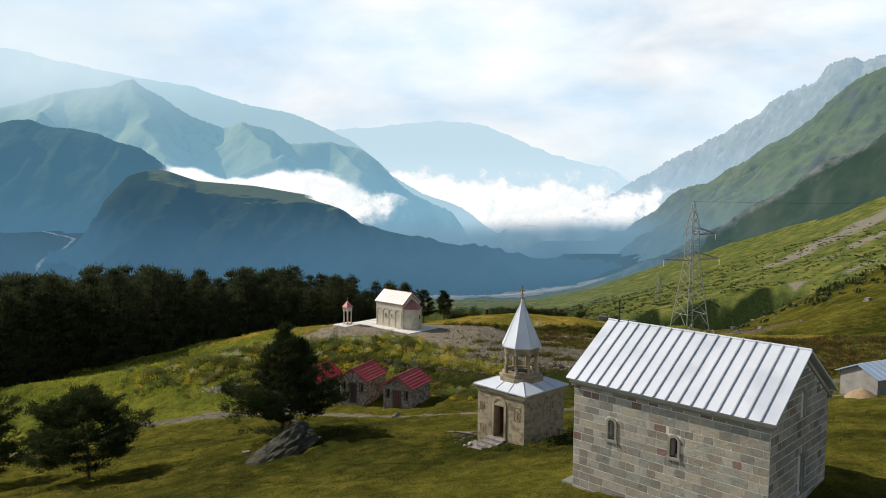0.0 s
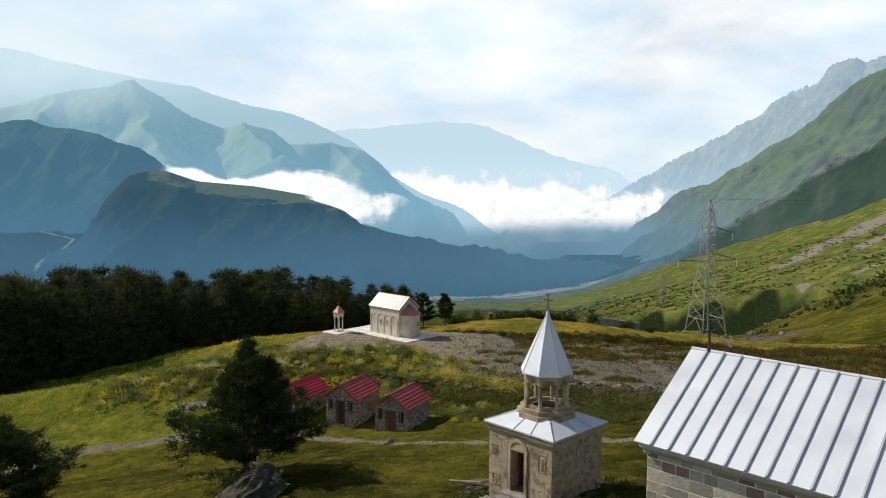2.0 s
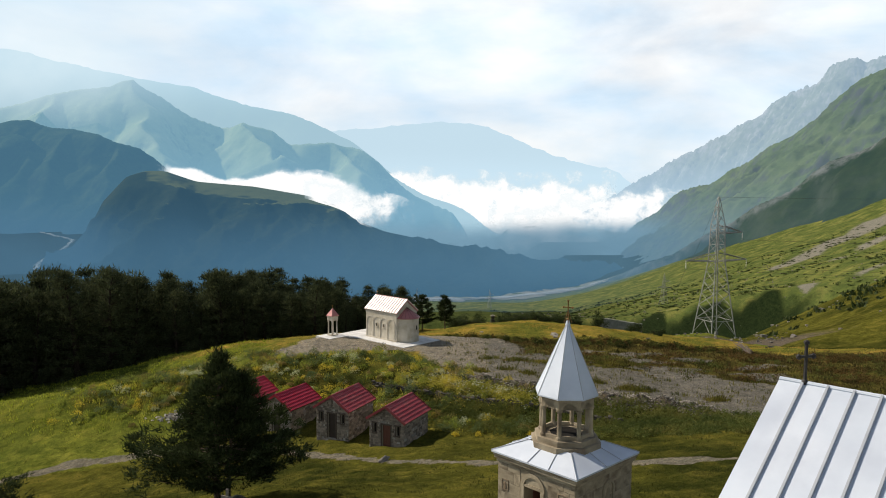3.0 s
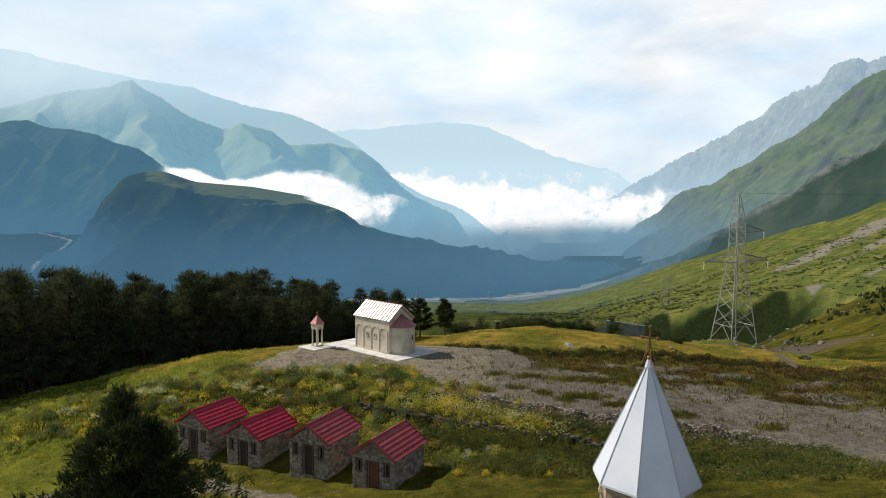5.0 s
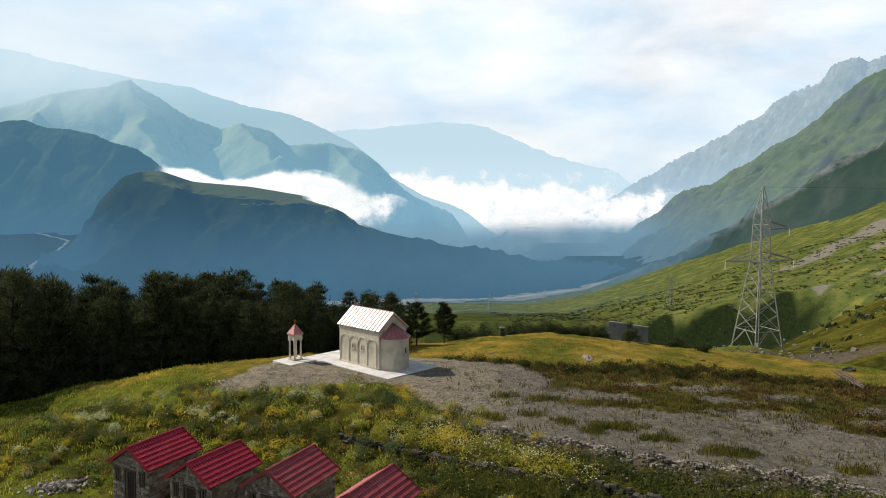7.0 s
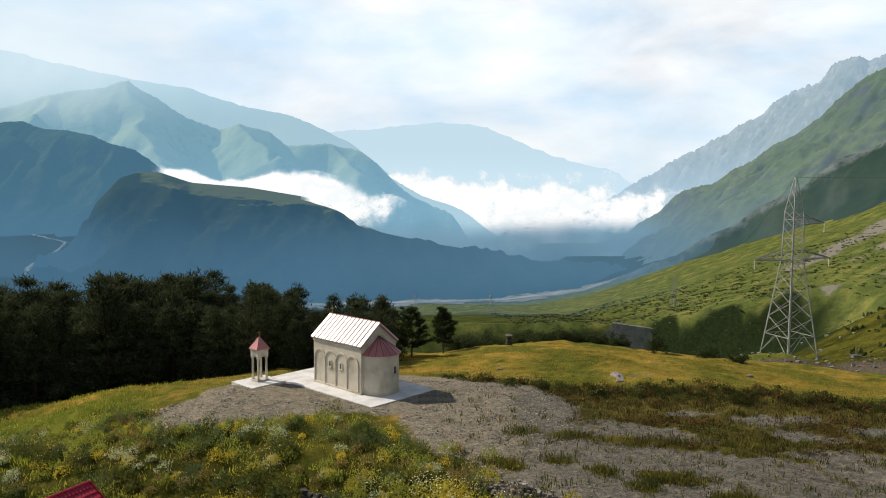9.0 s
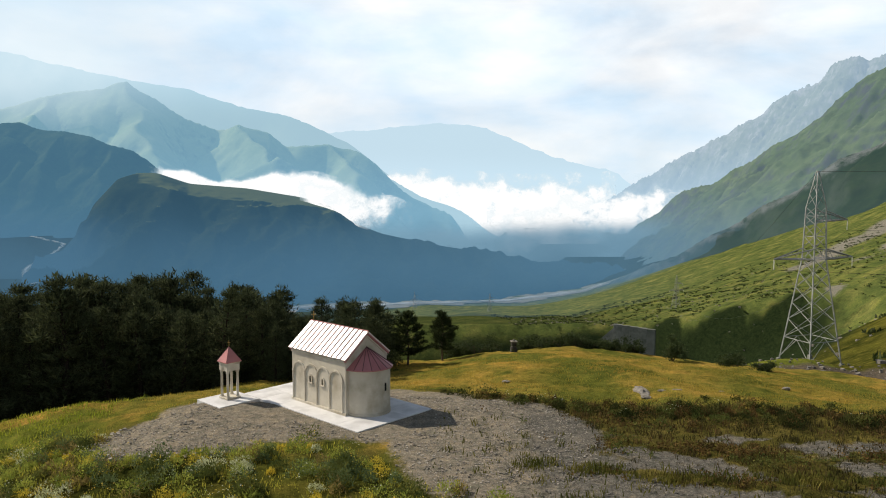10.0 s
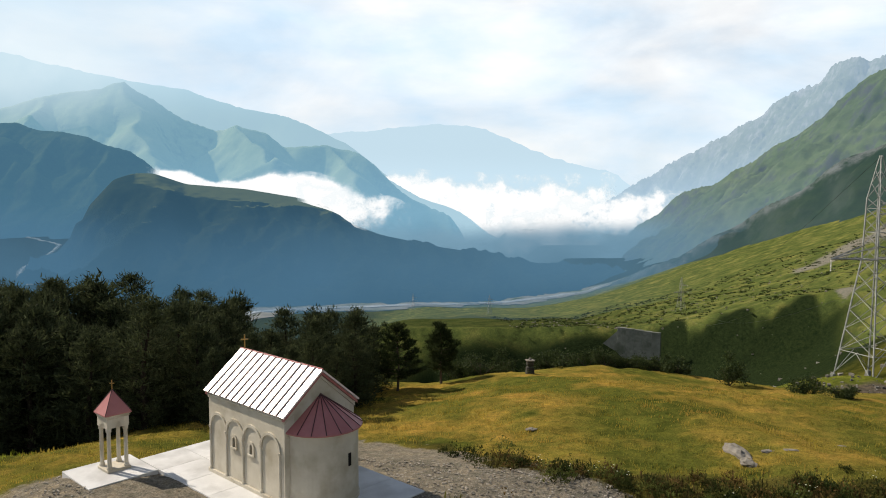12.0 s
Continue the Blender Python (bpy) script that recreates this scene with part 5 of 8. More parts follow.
        m = pose(0.868 * math.cos(b), 0.868 * math.sin(b), 0, 0, 0, math.degrees(b) + 90)
        bm = bmesh.new()
        pts = [(-0.39, 5.06), (-0.39, 5.44), (0.39, 5.44), (0.39, 5.06)]
        arch = [(0.27 * math.cos(q), 5.03 + 0.27 * math.sin(q)) for q in np.linspace(0.12, math.pi - 0.12, 10)]
        outline = pts + arch[::-1]
        lo = [bm.verts.new((x, -0.1, z)) for x, z in outline]
        hi = [bm.verts.new((x, 0.1, z)) for x, z in outline]
        for j in range(len(outline)):
            q = (j + 1) % len(outline)
            bm.faces.new((lo[j], lo[q], hi[q], hi[j]))
        bm.faces.new(lo[::-1])
        bm.faces.new(hi)
        bmesh.ops.triangulate(bm, faces=[f for f in bm.faces if len(f.verts) > 4])
        bmesh.ops.transform(bm, matrix=m, verts=bm.verts)
        part("arch", bm, M_TUFF, t)
        bm = bmesh.new()
        add_box(bm, (0.5, 0.1, 0.14), m @ pose(0, 0, 3.99), 0.01)
        part("parapet", bm, M_TUFF, t)
    for r, z0, z1 in ((1.06, 5.36, 5.43), (1.12, 5.43, 5.5)):
        bm = bmesh.new()
        add_prism(bm, octagon(r), z0, z1 - 0.003)
        part("belfry_cornice", bm, M_TUFF, t)
    hx = octagon(1.2)
    for i in range(8):
        a, b = Vector((*hx[i], 5.5)), Vector((*hx[(i + 1) % 8], 5.5))
        bm = bmesh.new()
        add_solid(bm, [a, b, Vector((0, 0, 8.17))], (0, 0, -0.05))
        part("spire_panel", bm, M_ZINC, t)
        bm = bmesh.new()
        add_rod(bm, a + Vector((0, 0, 0.005)), Vector((0, 0, 8.18)), 0.017, 0.012, 5)
        part("seam", bm, M_SEAM, t)
    bm = bmesh.new()
    add_lathe(bm, [(0.0, 8.02), (0.1, 8.02), (0.03, 8.24), (0.0, 8.26)], 8)
    part("spire_cap", bm, M_ZINC, t)
    cross("cross", M_GOLD, t, 0.72, 0.34, 0.04, pose(0, 0, 8.2, 0, 0, 20), True)
    for k in range(3):
        for s in (-1, 1):
            bm = bmesh.new()
            q = radians(60 * k + 15)
            add_rod(bm, (0.16 * s * math.cos(q), 0.16 * s * math.sin(q), 8.1), (0.03 * s * math.cos(q), 0.03 * s * math.sin(q), 8.5), 0.008, sides=4)
            part("cross_stay", bm, M_GOLD, t)
    return t


build_tower()


def build_steps():
    t = empty("stone_steps", pose(4.64, 41.87, 5.4, 0, 0, -46.4), "worn grey stone steps up to the tower door", "steps")
    rng = random.Random(5)
    for i in range(4):
        bm = bmesh.new()
        add_box(bm, (1.25 - 0.05 * i, 0.36, 0.17), pose(-0.12 - 0.1 * i + rng.uniform(-0.05, 0.05), -1.98 - 0.33 * i, 0.27 - 0.15 * i, 0, 0, rng.uniform(-4, 4)), 0.025)
        part("step", bm, M_ROCK, t)
    return t


build_steps()


# ---------------------------------------------------------------- the chapel on the knoll
def build_chapel():
    t = empty("chapel", pose(-6.4, 104.23, 0.0, 0, 0, -42.8), "small cream stone chapel with blind arches and pale pink roof", "chapel")
    X, Y, ZT = 2.72, 1.70, 3.5
    slits = [(-0.84, -0.66, 1.56, 1.98), (0.41, 0.59, 1.56, 1.98)]
    bm = bmesh.new()
    panel(bm, -X, X, 0.02, ZT, -Y, -Y + 0.45, slits)
    part("side_wall", bm, M_CREAM, t)
    bm = bmesh.new()
    panel(bm, -X, X, 0.02, ZT, Y - 0.45, Y)
    part("side_wall", bm, M_CREAM, t)
    for sx in (-1, 1):
        gable_wall("gable_wall", sx * X - 0.003 * sx, sx * (X - 0.45), 2 * Y - 0.01, 0.02, ZT, 4.9, M_CREAM, t)
    for sy in (-1, 1):
        bm = bmesh.new()
        add_box(bm, (2 * X + 0.12, 0.1, 0.2), pose(0, sy * (Y + 0.02), 0.12), 0.02)
        part("plinth", bm, M_CREAM, t)
        bm = bmesh.new()
        add_box(bm, (2 * X + 0.06, 0.14, 0.1), pose(0, sy * (Y + 0.01), 3.42), 0.03)
        part("cornice", bm, M_CREAM, t)
        cols = [-2.58, -1.33, -0.09, 1.19, 2.44]
        for x in cols:
            bm = bmesh.new()
            add_lathe(bm, [(0.0, 0.22), (0.075, 0.22), (0.075, 0.3), (0.05, 0.34), (0.05, 1.98), (0.075, 2.02), (0.085, 2.1), (0.0, 2.1)], 8, m=pose(x, sy * (Y + 0.02), 0))
            part("colonnette", bm, M_CREAM, t)
        for a, b in zip(cols, cols[1:]):
            bm = bmesh.new()
            arch_ring(bm, (a + b) / 2, 2.08, (b - a) / 2 - 0.055, (b - a) / 2 + 0.055, min(sy * Y, sy * (Y + 0.06)), max(sy * Y, sy * (Y + 0.06)), 16)
            part("blind_arch", bm, M_CREAM, t)
    for x0, x1, z0, z1 in slits:
        c = (x0 + x1) / 2
        bm = bmesh.new()
        arch_ring(bm, c, z1 - 0.1, 0.09, 0.2, -Y - 0.05, -Y + 0.04, 10)
        for sx in (-1, 1):
            add_box(bm, (0.11, 0.09, z1 - 0.1 - z0), pose(c + sx * 0.145, -Y - 0.005, (z0 + z1 - 0.1) / 2))
        add_box(bm, (0.46, 0.12, 0.08), pose(c, -Y - 0.02, z0 - 0.04), 0.01)
        w = part("window", bm, M_CREAM, t, "small arched window in a raised stone frame")
        bm = bmesh.new()
        add_box(bm, (x1 - x0, 0.02, z1 - z0), pose(c, -Y + 0.1, (z0 + z1) / 2))
        part("pane", bm, M_DARK, w, "dark pane")
    # apse
    bm = bmesh.new()
    R = 1.47
    add_lathe(bm, [(R + 0.04, 0.02), (R + 0.04, 0.2), (R, 0.22), (R, 2.74), (R + 0.06, 2.76), (R + 0.06, 2.84), (R + 0.1, 2.86), (R + 0.1, 2.94), (0.0, 2.94)], 28, -math.pi / 2, math.pi / 2, pose(X, 0, 0))
    part("apse", bm, M_CREAM, t, smooth=False)
    n = 9
    for i in range(n):
        a0, a1 = -math.pi / 2 + math.pi * i / n, -math.pi / 2 + math.pi * (i + 1) / n
        R2 = 1.64
        bm = bmesh.new()
        mid = (a0 + a1) / 2
        pts = [(X + R2 * math.cos(a), R2 * math.sin(a), 2.93) for a in (a0, mid, a1)]
        add_solid(bm, [*pts, (X, 0, 4.1)], (0, 0, -0.05))
        part("apse_roof_panel", bm, M_PINK, t)
        bm = bmesh.new()
        add_rod(bm, (X + R2 * math.cos(a1), R2 * math.sin(a1), 2.945), (X, 0, 4.115), 0.018, sides=5)
        part("seam", bm, M_PINK_SEAM, t)
    bm = bmesh.new()
    a = 0.17
    add_box(bm, (0.04, 0.15, 0.5), pose(X + R * math.cos(a), R * math.sin(a), 1.77, 0, 0, math.degrees(a)))
    part("window", bm, M_DARK, t, "dark slit window")
    gable_roof(5.77, 3.74, 3.57, 5.1, M_SHEEN_PINK, t, 0.07)
    roof_seams(5.77, 3.74, 3.57, 5.1, 13, M_PINK_SEAM, t, 0.055, 0.04)
    for sx in (-1, 1):
        for sy in (-1, 1):
            for k in range(2):
                a, b = Vector((sx * (X + 0.06 + 0.06 * (1 - k)), sy * (Y + 0.1 - 0.08 * k), 3.5 - 0.12 * k)), Vector((sx * (X + 0.06 + 0.06 * (1 - k)), 0, 4.99 - 0.14 * k))
                bm = bmesh.new()
                add_solid(bm, [a, b, b - Vector((0, 0, 0.11)), a - Vector((0, 0, 0.11))], (-sx * 0.14, 0, 0))
                part("rake_moulding", bm, M_CREAM if k else M_PINK, t)
    bm = bmesh.new()
    add_rod(bm, (-2.9, 0, 5.1), (2.9, 0, 5.1), 0.035, sides=8)
    part("ridge_cap", bm, M_PINK, t)
    cross("cross", M_GILT, t, 0.62, 0.3, 0.05, pose(-2.6, 0, 5.1, 0, 0, 45))
    return t


# paler than the other pink roofs: the sky's sheen is put into the colour
M_SHEEN_PINK = material("sheen_pink_sheet", [(0.68, 0.57, 0.55), (0.76, 0.67, 0.65)], scale=1.0, rough=0.35, bump=0.03, metal=0.1, spec=0.6)
build_chapel()


def build_slab(name, x0, x1, y0, y1, label):
    t = empty(name, pose(-6.4, 104.23, 0.0, 0, 0, -42.8), label, "terrace")
    nx, ny = max(1, round((x1 - x0) / 2.1)), max(1, round((y1 - y0) / 2.1))
    bm = bmesh.new()
    add_box(bm, (x1 - x0 - 0.02, y1 - y0 - 0.02, 0.5), pose((x0 + x1) / 2, (y0 + y1) / 2, -0.24))
    part("foundation", bm, M_SLAB, t)
    for i in range(nx):
        for j in range(ny):
            a, b = x0 + (x1 - x0) * i / nx, x0 + (x1 - x0) * (i + 1) / nx
            c, d = y0 + (y1 - y0) * j / ny, y0 + (y1 - y0) * (j + 1) / ny
            bm = bmesh.new()
            add_box(bm, (b - a - 0.012, d - c - 0.012, 0.06), pose((a + b) / 2, (c + d) / 2, 0.03), 0.006)
            part("slab", bm, M_SLAB, t)
    return t


build_slab("chapel_terrace", -6.25, 5.5, -3.17, 3.03, "pale concrete slab terrace under the chapel")
build_slab("pavilion_terrace", -7.2, -4.4, -6.1, -3.19, "pale concrete slab under the small pavilion")


def build_pavilion():
    t = empty("pavilion", pose(-13.77, 105.08, 0.06, 0, 0, -42.0), "small four-column stone pavilion with a pink pyramid roof", "pavilion")
    bm = bmesh.new()
    add_box(bm, (1.02, 1.02, 0.12), pose(0, 0, 0.06), 0.02)
    part("base", bm, M_CREAM, t)
    for sx in (-1, 1):
        for sy in (-1, 1):
            bm = bmesh.new()
            add_lathe(bm, [(0.0, 0.12), (0.12, 0.12), (0.12, 0.2), (0.085, 0.26), (0.08, 1.7), (0.11, 1.76), (0.12, 1.9), (0.0, 1.9)], 12, m=pose(sx * 0.36, sy * 0.36, 0))
            part("column", bm, M_CREAM, t)
    for k in range(4):
        bm = bmesh.new()
        pts = [(-0.47, 1.9), (-0.47, 2.3), (0.47, 2.3), (0.47, 1.9)]
        arch = [(0.26 * math.cos(q), 1.9 + 0.28 * math.sin(q)) for q in np.linspace(0.02, math.pi - 0.02, 12)]
        outline = pts + arch[::-1]
        d0, d1 = (-0.47, -0.25) if k % 2 == 0 else (-0.467, -0.253)
        lo = [bm.verts.new((x * (1 if k % 2 == 0 else 0.53), d0, z)) for x, z in outline]
        hi = [bm.verts.new((x * (1 if k % 2 == 0 else 0.53), d1, z)) for x, z in outline]
        for j in range(len(outline)):
            q = (j + 1) % len(outline)
            bm.faces.new((lo[j], lo[q], hi[q], hi[j]))
        bm.faces.new(lo[::-1])
        bm.faces.new(hi)
        bmesh.ops.triangulate(bm, faces=[f for f in bm.faces if len(f.verts) > 4])
        bmesh.ops.transform(bm, matrix=pose(0, 0, 0, 0, 0, 90 * k), verts=bm.verts)
        part("arch", bm, M_CREAM, t)
    bm = bmesh.new()
    add_box(bm, (1.0, 1.0, 0.1), pose(0, 0, 2.36), 0.025)
    add_box(bm, (1.08, 1.08, 0.08), pose(0, 0, 2.45), 0.02)
    part("cornice", bm, M_CREAM, t)
    E = 0.57
    for k in range(4):
        bm = bmesh.new()
        add_solid(bm, [(-E, -E, 2.5), (E, -E, 2.5), (0, 0, 3.45)], (0, 0, -0.04))
        bmesh.ops.transform(bm, matrix=pose(0, 0, 0, 0, 0, 90 * k), verts=bm.verts)
        part("roof_panel", bm, M_PINK, t)
        bm = bmesh.new()
        add_rod(bm, (-E, -E, 2.51), (0, 0, 3.46), 0.016, sides=5)
        bmesh.ops.transform(bm, matrix=pose(0, 0, 0, 0, 0, 90 * k), verts=bm.verts)
        part("seam", bm, M_PINK_SEAM, t)
    cross("cross", M_GILT, t, 0.42, 0.2, 0.03, pose(0, 0, 3.44, 0, 0, 45))
    return t


build_pavilion()


# ---------------------------------------------------------------- the row of stone huts
def build_hut(place, label, door_mat, seed, tile):
    t = empty("hut", place, label, "hut", "row of stone huts")
    X, Y, ZT, ZR = 2.05, 1.62, 2.5, 3.62
    door, wins = (-0.38, 0.44, 0.0, 2.15), [(-1.22, -0.88, 1.4, 2.2), (0.95, 1.28, 1.4, 2.2)]
    bm = bmesh.new()
    panel(bm, -Y, Y, -0.7, ZT, -X, -X + 0.4, [door, *wins])
    bmesh.ops.transform(bm, matrix=pose(0, 0, 0, 0, 0, -90), verts=bm.verts)
    front = part("front_wall", bm, M_HUT_MORTAR, t)
    for x0, x1 in ((-X, -X + 0.4), (X - 0.4, X)):
        bm = bmesh.new()
        pts = [(-Y, ZT), (Y, ZT), (0, ZR)]
        a = [bm.verts.new((x0, y, z)) for y, z in pts]
        b = [bm.verts.new((x1, y, z)) for y, z in pts]
        bm.faces.new(a)
        bm.faces.new(b[::-1])
        for i in range(3):
            j = (i + 1) % 3
            bm.faces.new((a[i], b[i], b[j], a[j]))
        part("gable", bm, M_RUBBLE, t)
    bm = bmesh.new()
    panel(bm, -Y, Y, -0.7, ZT, X - 0.4, X)
    bmesh.ops.transform(bm, matrix=pose(0, 0, 0, 0, 0, -90), verts=bm.verts)
    part("back_wall", bm, M_RUBBLE, t)
    for sy in (-1, 1):
        bm = bmesh.new()
        add_box(bm, (2 * X - 0.8, 0.4, ZT + 0.7), pose(0, sy * (Y - 0.2), (ZT - 0.7) / 2))
        side = part("side_wall", bm, M_RUBBLE, t)
        if sy < 0:
            courses(side, [*S_BOULDER, S_PALE], pose(-X, -Y, 0), 2 * X, -0.5, lambda x: ZT - 0.1, 0.25, 0.2, 0.52, 0.03, 0.09, [], seed + 3, "rubble_stone", [3, 3, 3, 3, 1], 5)

    def rake(s):
        return ZT + (1 - abs(s - Y) / Y) * 1.02
    to_front = pose(-X, 0, 0, 0, 0, -90) @ pose(-Y, 0, 0)
    hole = lambda h, g: (Y - h[1] - g, Y - h[0] + g, h[2] - g, h[3] + g)
    courses(front, [*S_BOULDER, S_PALE], to_front, 2 * Y, -0.5, rake, 0.18, 0.12, 0.34, 0.026, 0.09, [hole(door, 0.1), hole(wins[0], 0.06), hole(wins[1], 0.06)], seed, "rubble_stone", [3, 3, 3, 3, 1.2], 5)
    # wooden frames, door leaf, window panes (y runs along the front)
    for h, nm in ((door, "door"), (wins[0], "window"), (wins[1], "window")):
        y0, y1, z0, z1 = h
        bm = bmesh.new()
        for y in (y0 - 0.03, y1 + 0.03):
            add_box(bm, (0.12, 0.07, z1 - z0 + 0.06), pose(-X - 0.02, y, (z0 + z1) / 2 + 0.03))
        add_box(bm, (0.14, y1 - y0 + 0.2, 0.09), pose(-X - 0.02, (y0 + y1) / 2, z1 + 0.045))
        if nm == "window":
            add_box(bm, (0.16, y1 - y0 + 0.16, 0.06), pose(-X - 0.02, (y0 + y1) / 2, z0 - 0.03))
        w = part(nm, bm, M_FRAME, t)
        bm = bmesh.new()
        add_box(bm, (0.05, y1 - y0, z1 - z0), pose(-X + (0.12 if nm == "door" else 0.15), (y0 + y1) / 2, (z0 + z1) / 2), 0.006)
        if nm == "door":
            for z in (0.5, 1.1, 1.7):
                add_box(bm, (0.03, y1 - y0 - 0.06, 0.09), pose(-X + 0.085, (y0 + y1) / 2, z))
            part("door_leaf", bm, door_mat, w)
        else:
            part("pane", bm, M_DARK, w)
    # red pressed tile roof: overlapping ribbed courses on both slopes
    L, W, ze, zr, n = 4.5, 3.66, 2.52, 3.72, 6
    for sy in (-1, 1):
        low, high = Vector((0, sy * W / 2, ze)), Vector((0, 0, zr))
        nrm = Vector((0, sy * (zr - ze), W / 2)).normalized()
        for k in range(n):
            a, b = low.lerp(high, k / n), low.lerp(high, (k + 1.08) / n if k < n - 1 else 1.0)
            bm = bmesh.new()
            cols = 44
            rows_ = []
            for i in range(cols + 1):
                x = -L / 2 + L * i / cols
                wave = 0.018 * (1 if i % 2 else -1)
                rows_.append([bm.verts.new(Vector((x, 0, 0)) + a + nrm * (0.07 + wave)), bm.verts.new(Vector((x, 0, 0)) + b + nrm * (0.025 + wave)),
                              bm.verts.new(Vector((x, 0, 0)) + a + nrm * (0.0))])
            for p, q in zip(rows_, rows_[1:]):
                bm.faces.new((p[0], q[0], q[1], p[1]))
                bm.faces.new((p[2], q[2], q[0], p[0]))
            part("tile_course", bm, tile, t)
        bm = bmesh.new()
        add_solid(bm, [Vector((-L / 2, 0, 0)) + low, Vector((L / 2, 0, 0)) + low, Vector((L / 2, 0, 0)) + high, Vector((-L / 2, 0, 0)) + high], -nrm * 0.08)
        part("roof_board", bm, M_FRAME, t)
        for sx in (-1, 1):
            bm = bmesh.new()
            o = Vector((sx * (L / 2 + 0.02), 0, 0))
            add_solid(bm, [o + low - nrm * 0.1, o + high - nrm * 0.1, o + high + nrm * 0.1, o + low + nrm * 0.1], (sx * 0.03, 0, 0))
            part("verge_trim", bm, tile, t)
    bm = bmesh.new()
    add_rod(bm, (-L / 2 - 0.03, 0, zr + 0.03), (L / 2 + 0.03, 0, zr + 0.03), 0.08, sides=8)
    part("ridge_tile", bm, tile, t)
    return t


M_FRAME = material("weathered_wood", [(0.06, 0.045, 0.035), (0.12, 0.09, 0.065)], scale=3, rough=0.85, bump=0.3, stretch=(1, 6, 6))
M_DARK_DOOR = material("dark_door", [(0.025, 0.016, 0.012), (0.045, 0.03, 0.022)], scale=3, rough=0.7, bump=0.2, stretch=(6, 6, 0.6))
HUTS = [((-3.63, 74.9, -2.95, 0, 0, 64), "rubble-stone hut with faded red tiled roof and brown door", M_DOOR),
        ((-8.61, 78.3, -3.08, 0, 0, 65.4), "rubble-stone hut with faded red tiled roof and dark doorway", M_DARK_DOOR),
        ((-14.13, 81.7, -4.02, 0, 0, 63.1), "rubble-stone hut with bright red tiled roof and dark door", M_DARK_DOOR),
        ((-18.77, 84.16, -3.98, 0, 0, 63.7), "rubble-stone hut with crimson tiled roof and pale step stones", M_DARK_DOOR)]
for k, (p, label, dm) in enumerate(HUTS):
    build_hut(pose(*p), label, dm, 30 + 7 * k, M_RED if k > 1 else M_OLD_RED)


# ---------------------------------------------------------------- power pylons
def build_pylon(place, label):
    t = empty("power_pylon", place, label, "pylon", "power pylons")

    def half(z):
        return np.interp(z, [0, 16.4, 24.6, 30.3], [3.2, 1.2, 1.0, 0.1])

    def corner(i, z):
        sx, sy = ((-1, -1), (1, -1), (1, 1), (-1, 1))[i % 4]
        return Vector((sx * half(z), sy * half(z), z))
    for i in range(4):
        bm = bmesh.new()
        for a, b in ((-0.6, 16.4), (16.4, 24.6), (24.6, 30.3)):
            add_rod(bm, corner(i, a), corner(i, b), 0.11 if a < 24 else 0.07, sides=4)
        part("leg", bm, M_STEEL, t)
        bm = bmesh.new()
        add_box(bm, (0.6, 0.6, 1.2), pose(*corner(i, -0.5)), 0.05)
        part("footing", bm, M_CONCRETE, t)
    levels = [0.3, 3.6, 6.6, 9.3, 11.8, 14.2, 16.4, 18.2, 20.0, 21.8, 23.2, 24.6, 26.6, 28.4]
    for i in range(4):
        for k, (a, b) in enumerate(zip(levels, levels[1:])):
            bm = bmesh.new()
            if k < 6:
                if k == 0:
                    add_rod(bm, corner(i, a), (corner(i, b) + corner(i + 1, b)) / 2, 0.06, sides=4)
                    add_rod(bm, corner(i + 1, a), (corner(i, b) + corner(i + 1, b)) / 2, 0.06, sides=4)
                    add_rod(bm, corner(i, b), corner(i + 1, b), 0.055, sides=4)
                else:
                    p, q = (i, i + 1) if (k + i) % 2 else (i + 1, i)
                    add_rod(bm, corner(p, a), corner(q, b), 0.05, sides=4)
                    add_rod(bm, corner(q, a), corner(p, b), 0.05, sides=4)
            else:
                add_rod(bm, corner(i, a), corner(i + 1, b), 0.04, sides=4)
                add_rod(bm, corner(i + 1, a), corner(i, b), 0.04, sides=4)
                if k in (6, 8, 10):
                    add_rod(bm, corner(i, a), corner(i + 1, a), 0.045, sides=4)
            part("brace", bm, M_STEEL, t)
    for sx, z, reach in ((-1, 16.4, 6.6), (1, 16.4, 6.6), (1, 22.4, 5.4)):
        bm = bmesh.new()
        tip = Vector((sx * (half(z) + reach), 0, z + 0.2))
        for sy in (-1, 1):
            root, upper = Vector((sx * half(z), sy * half(z), z)), Vector((sx * half(z + 1.7), sy * half(z + 1.7), z + 1.7))
            add_rod(bm, root, tip, 0.11, sides=4)
            add_rod(bm, upper, tip, 0.09, sides=4)
            for f in (0.25, 0.5, 0.75):
                add_rod(bm, root.lerp(tip, f), upper.lerp(tip, f - 0.12), 0.035, sides=4)
        for f in (0.2, 0.4, 0.6, 0.8):
            a = Vector((sx * half(z), half(z), z)).lerp(tip, f)
            add_rod(bm, a, Vector((a.x, -a.y, a.z)), 0.03, sides=4)
        part("cross_arm", bm, M_STEEL, t)
        bm = bmesh.new()
        for d in range(9):
            add_lathe(bm, [(0.0, -0.2 - 0.16 * d), (0.13, -0.26 - 0.16 * d), (0.03, -0.3 - 0.16 * d)], 8, m=pose(*tip))
        add_rod(bm, tip, tip - Vector((0, 0, 1.75)), 0.025, sides=4)
        part("insulator", bm, M_SLAB, t)
    return t


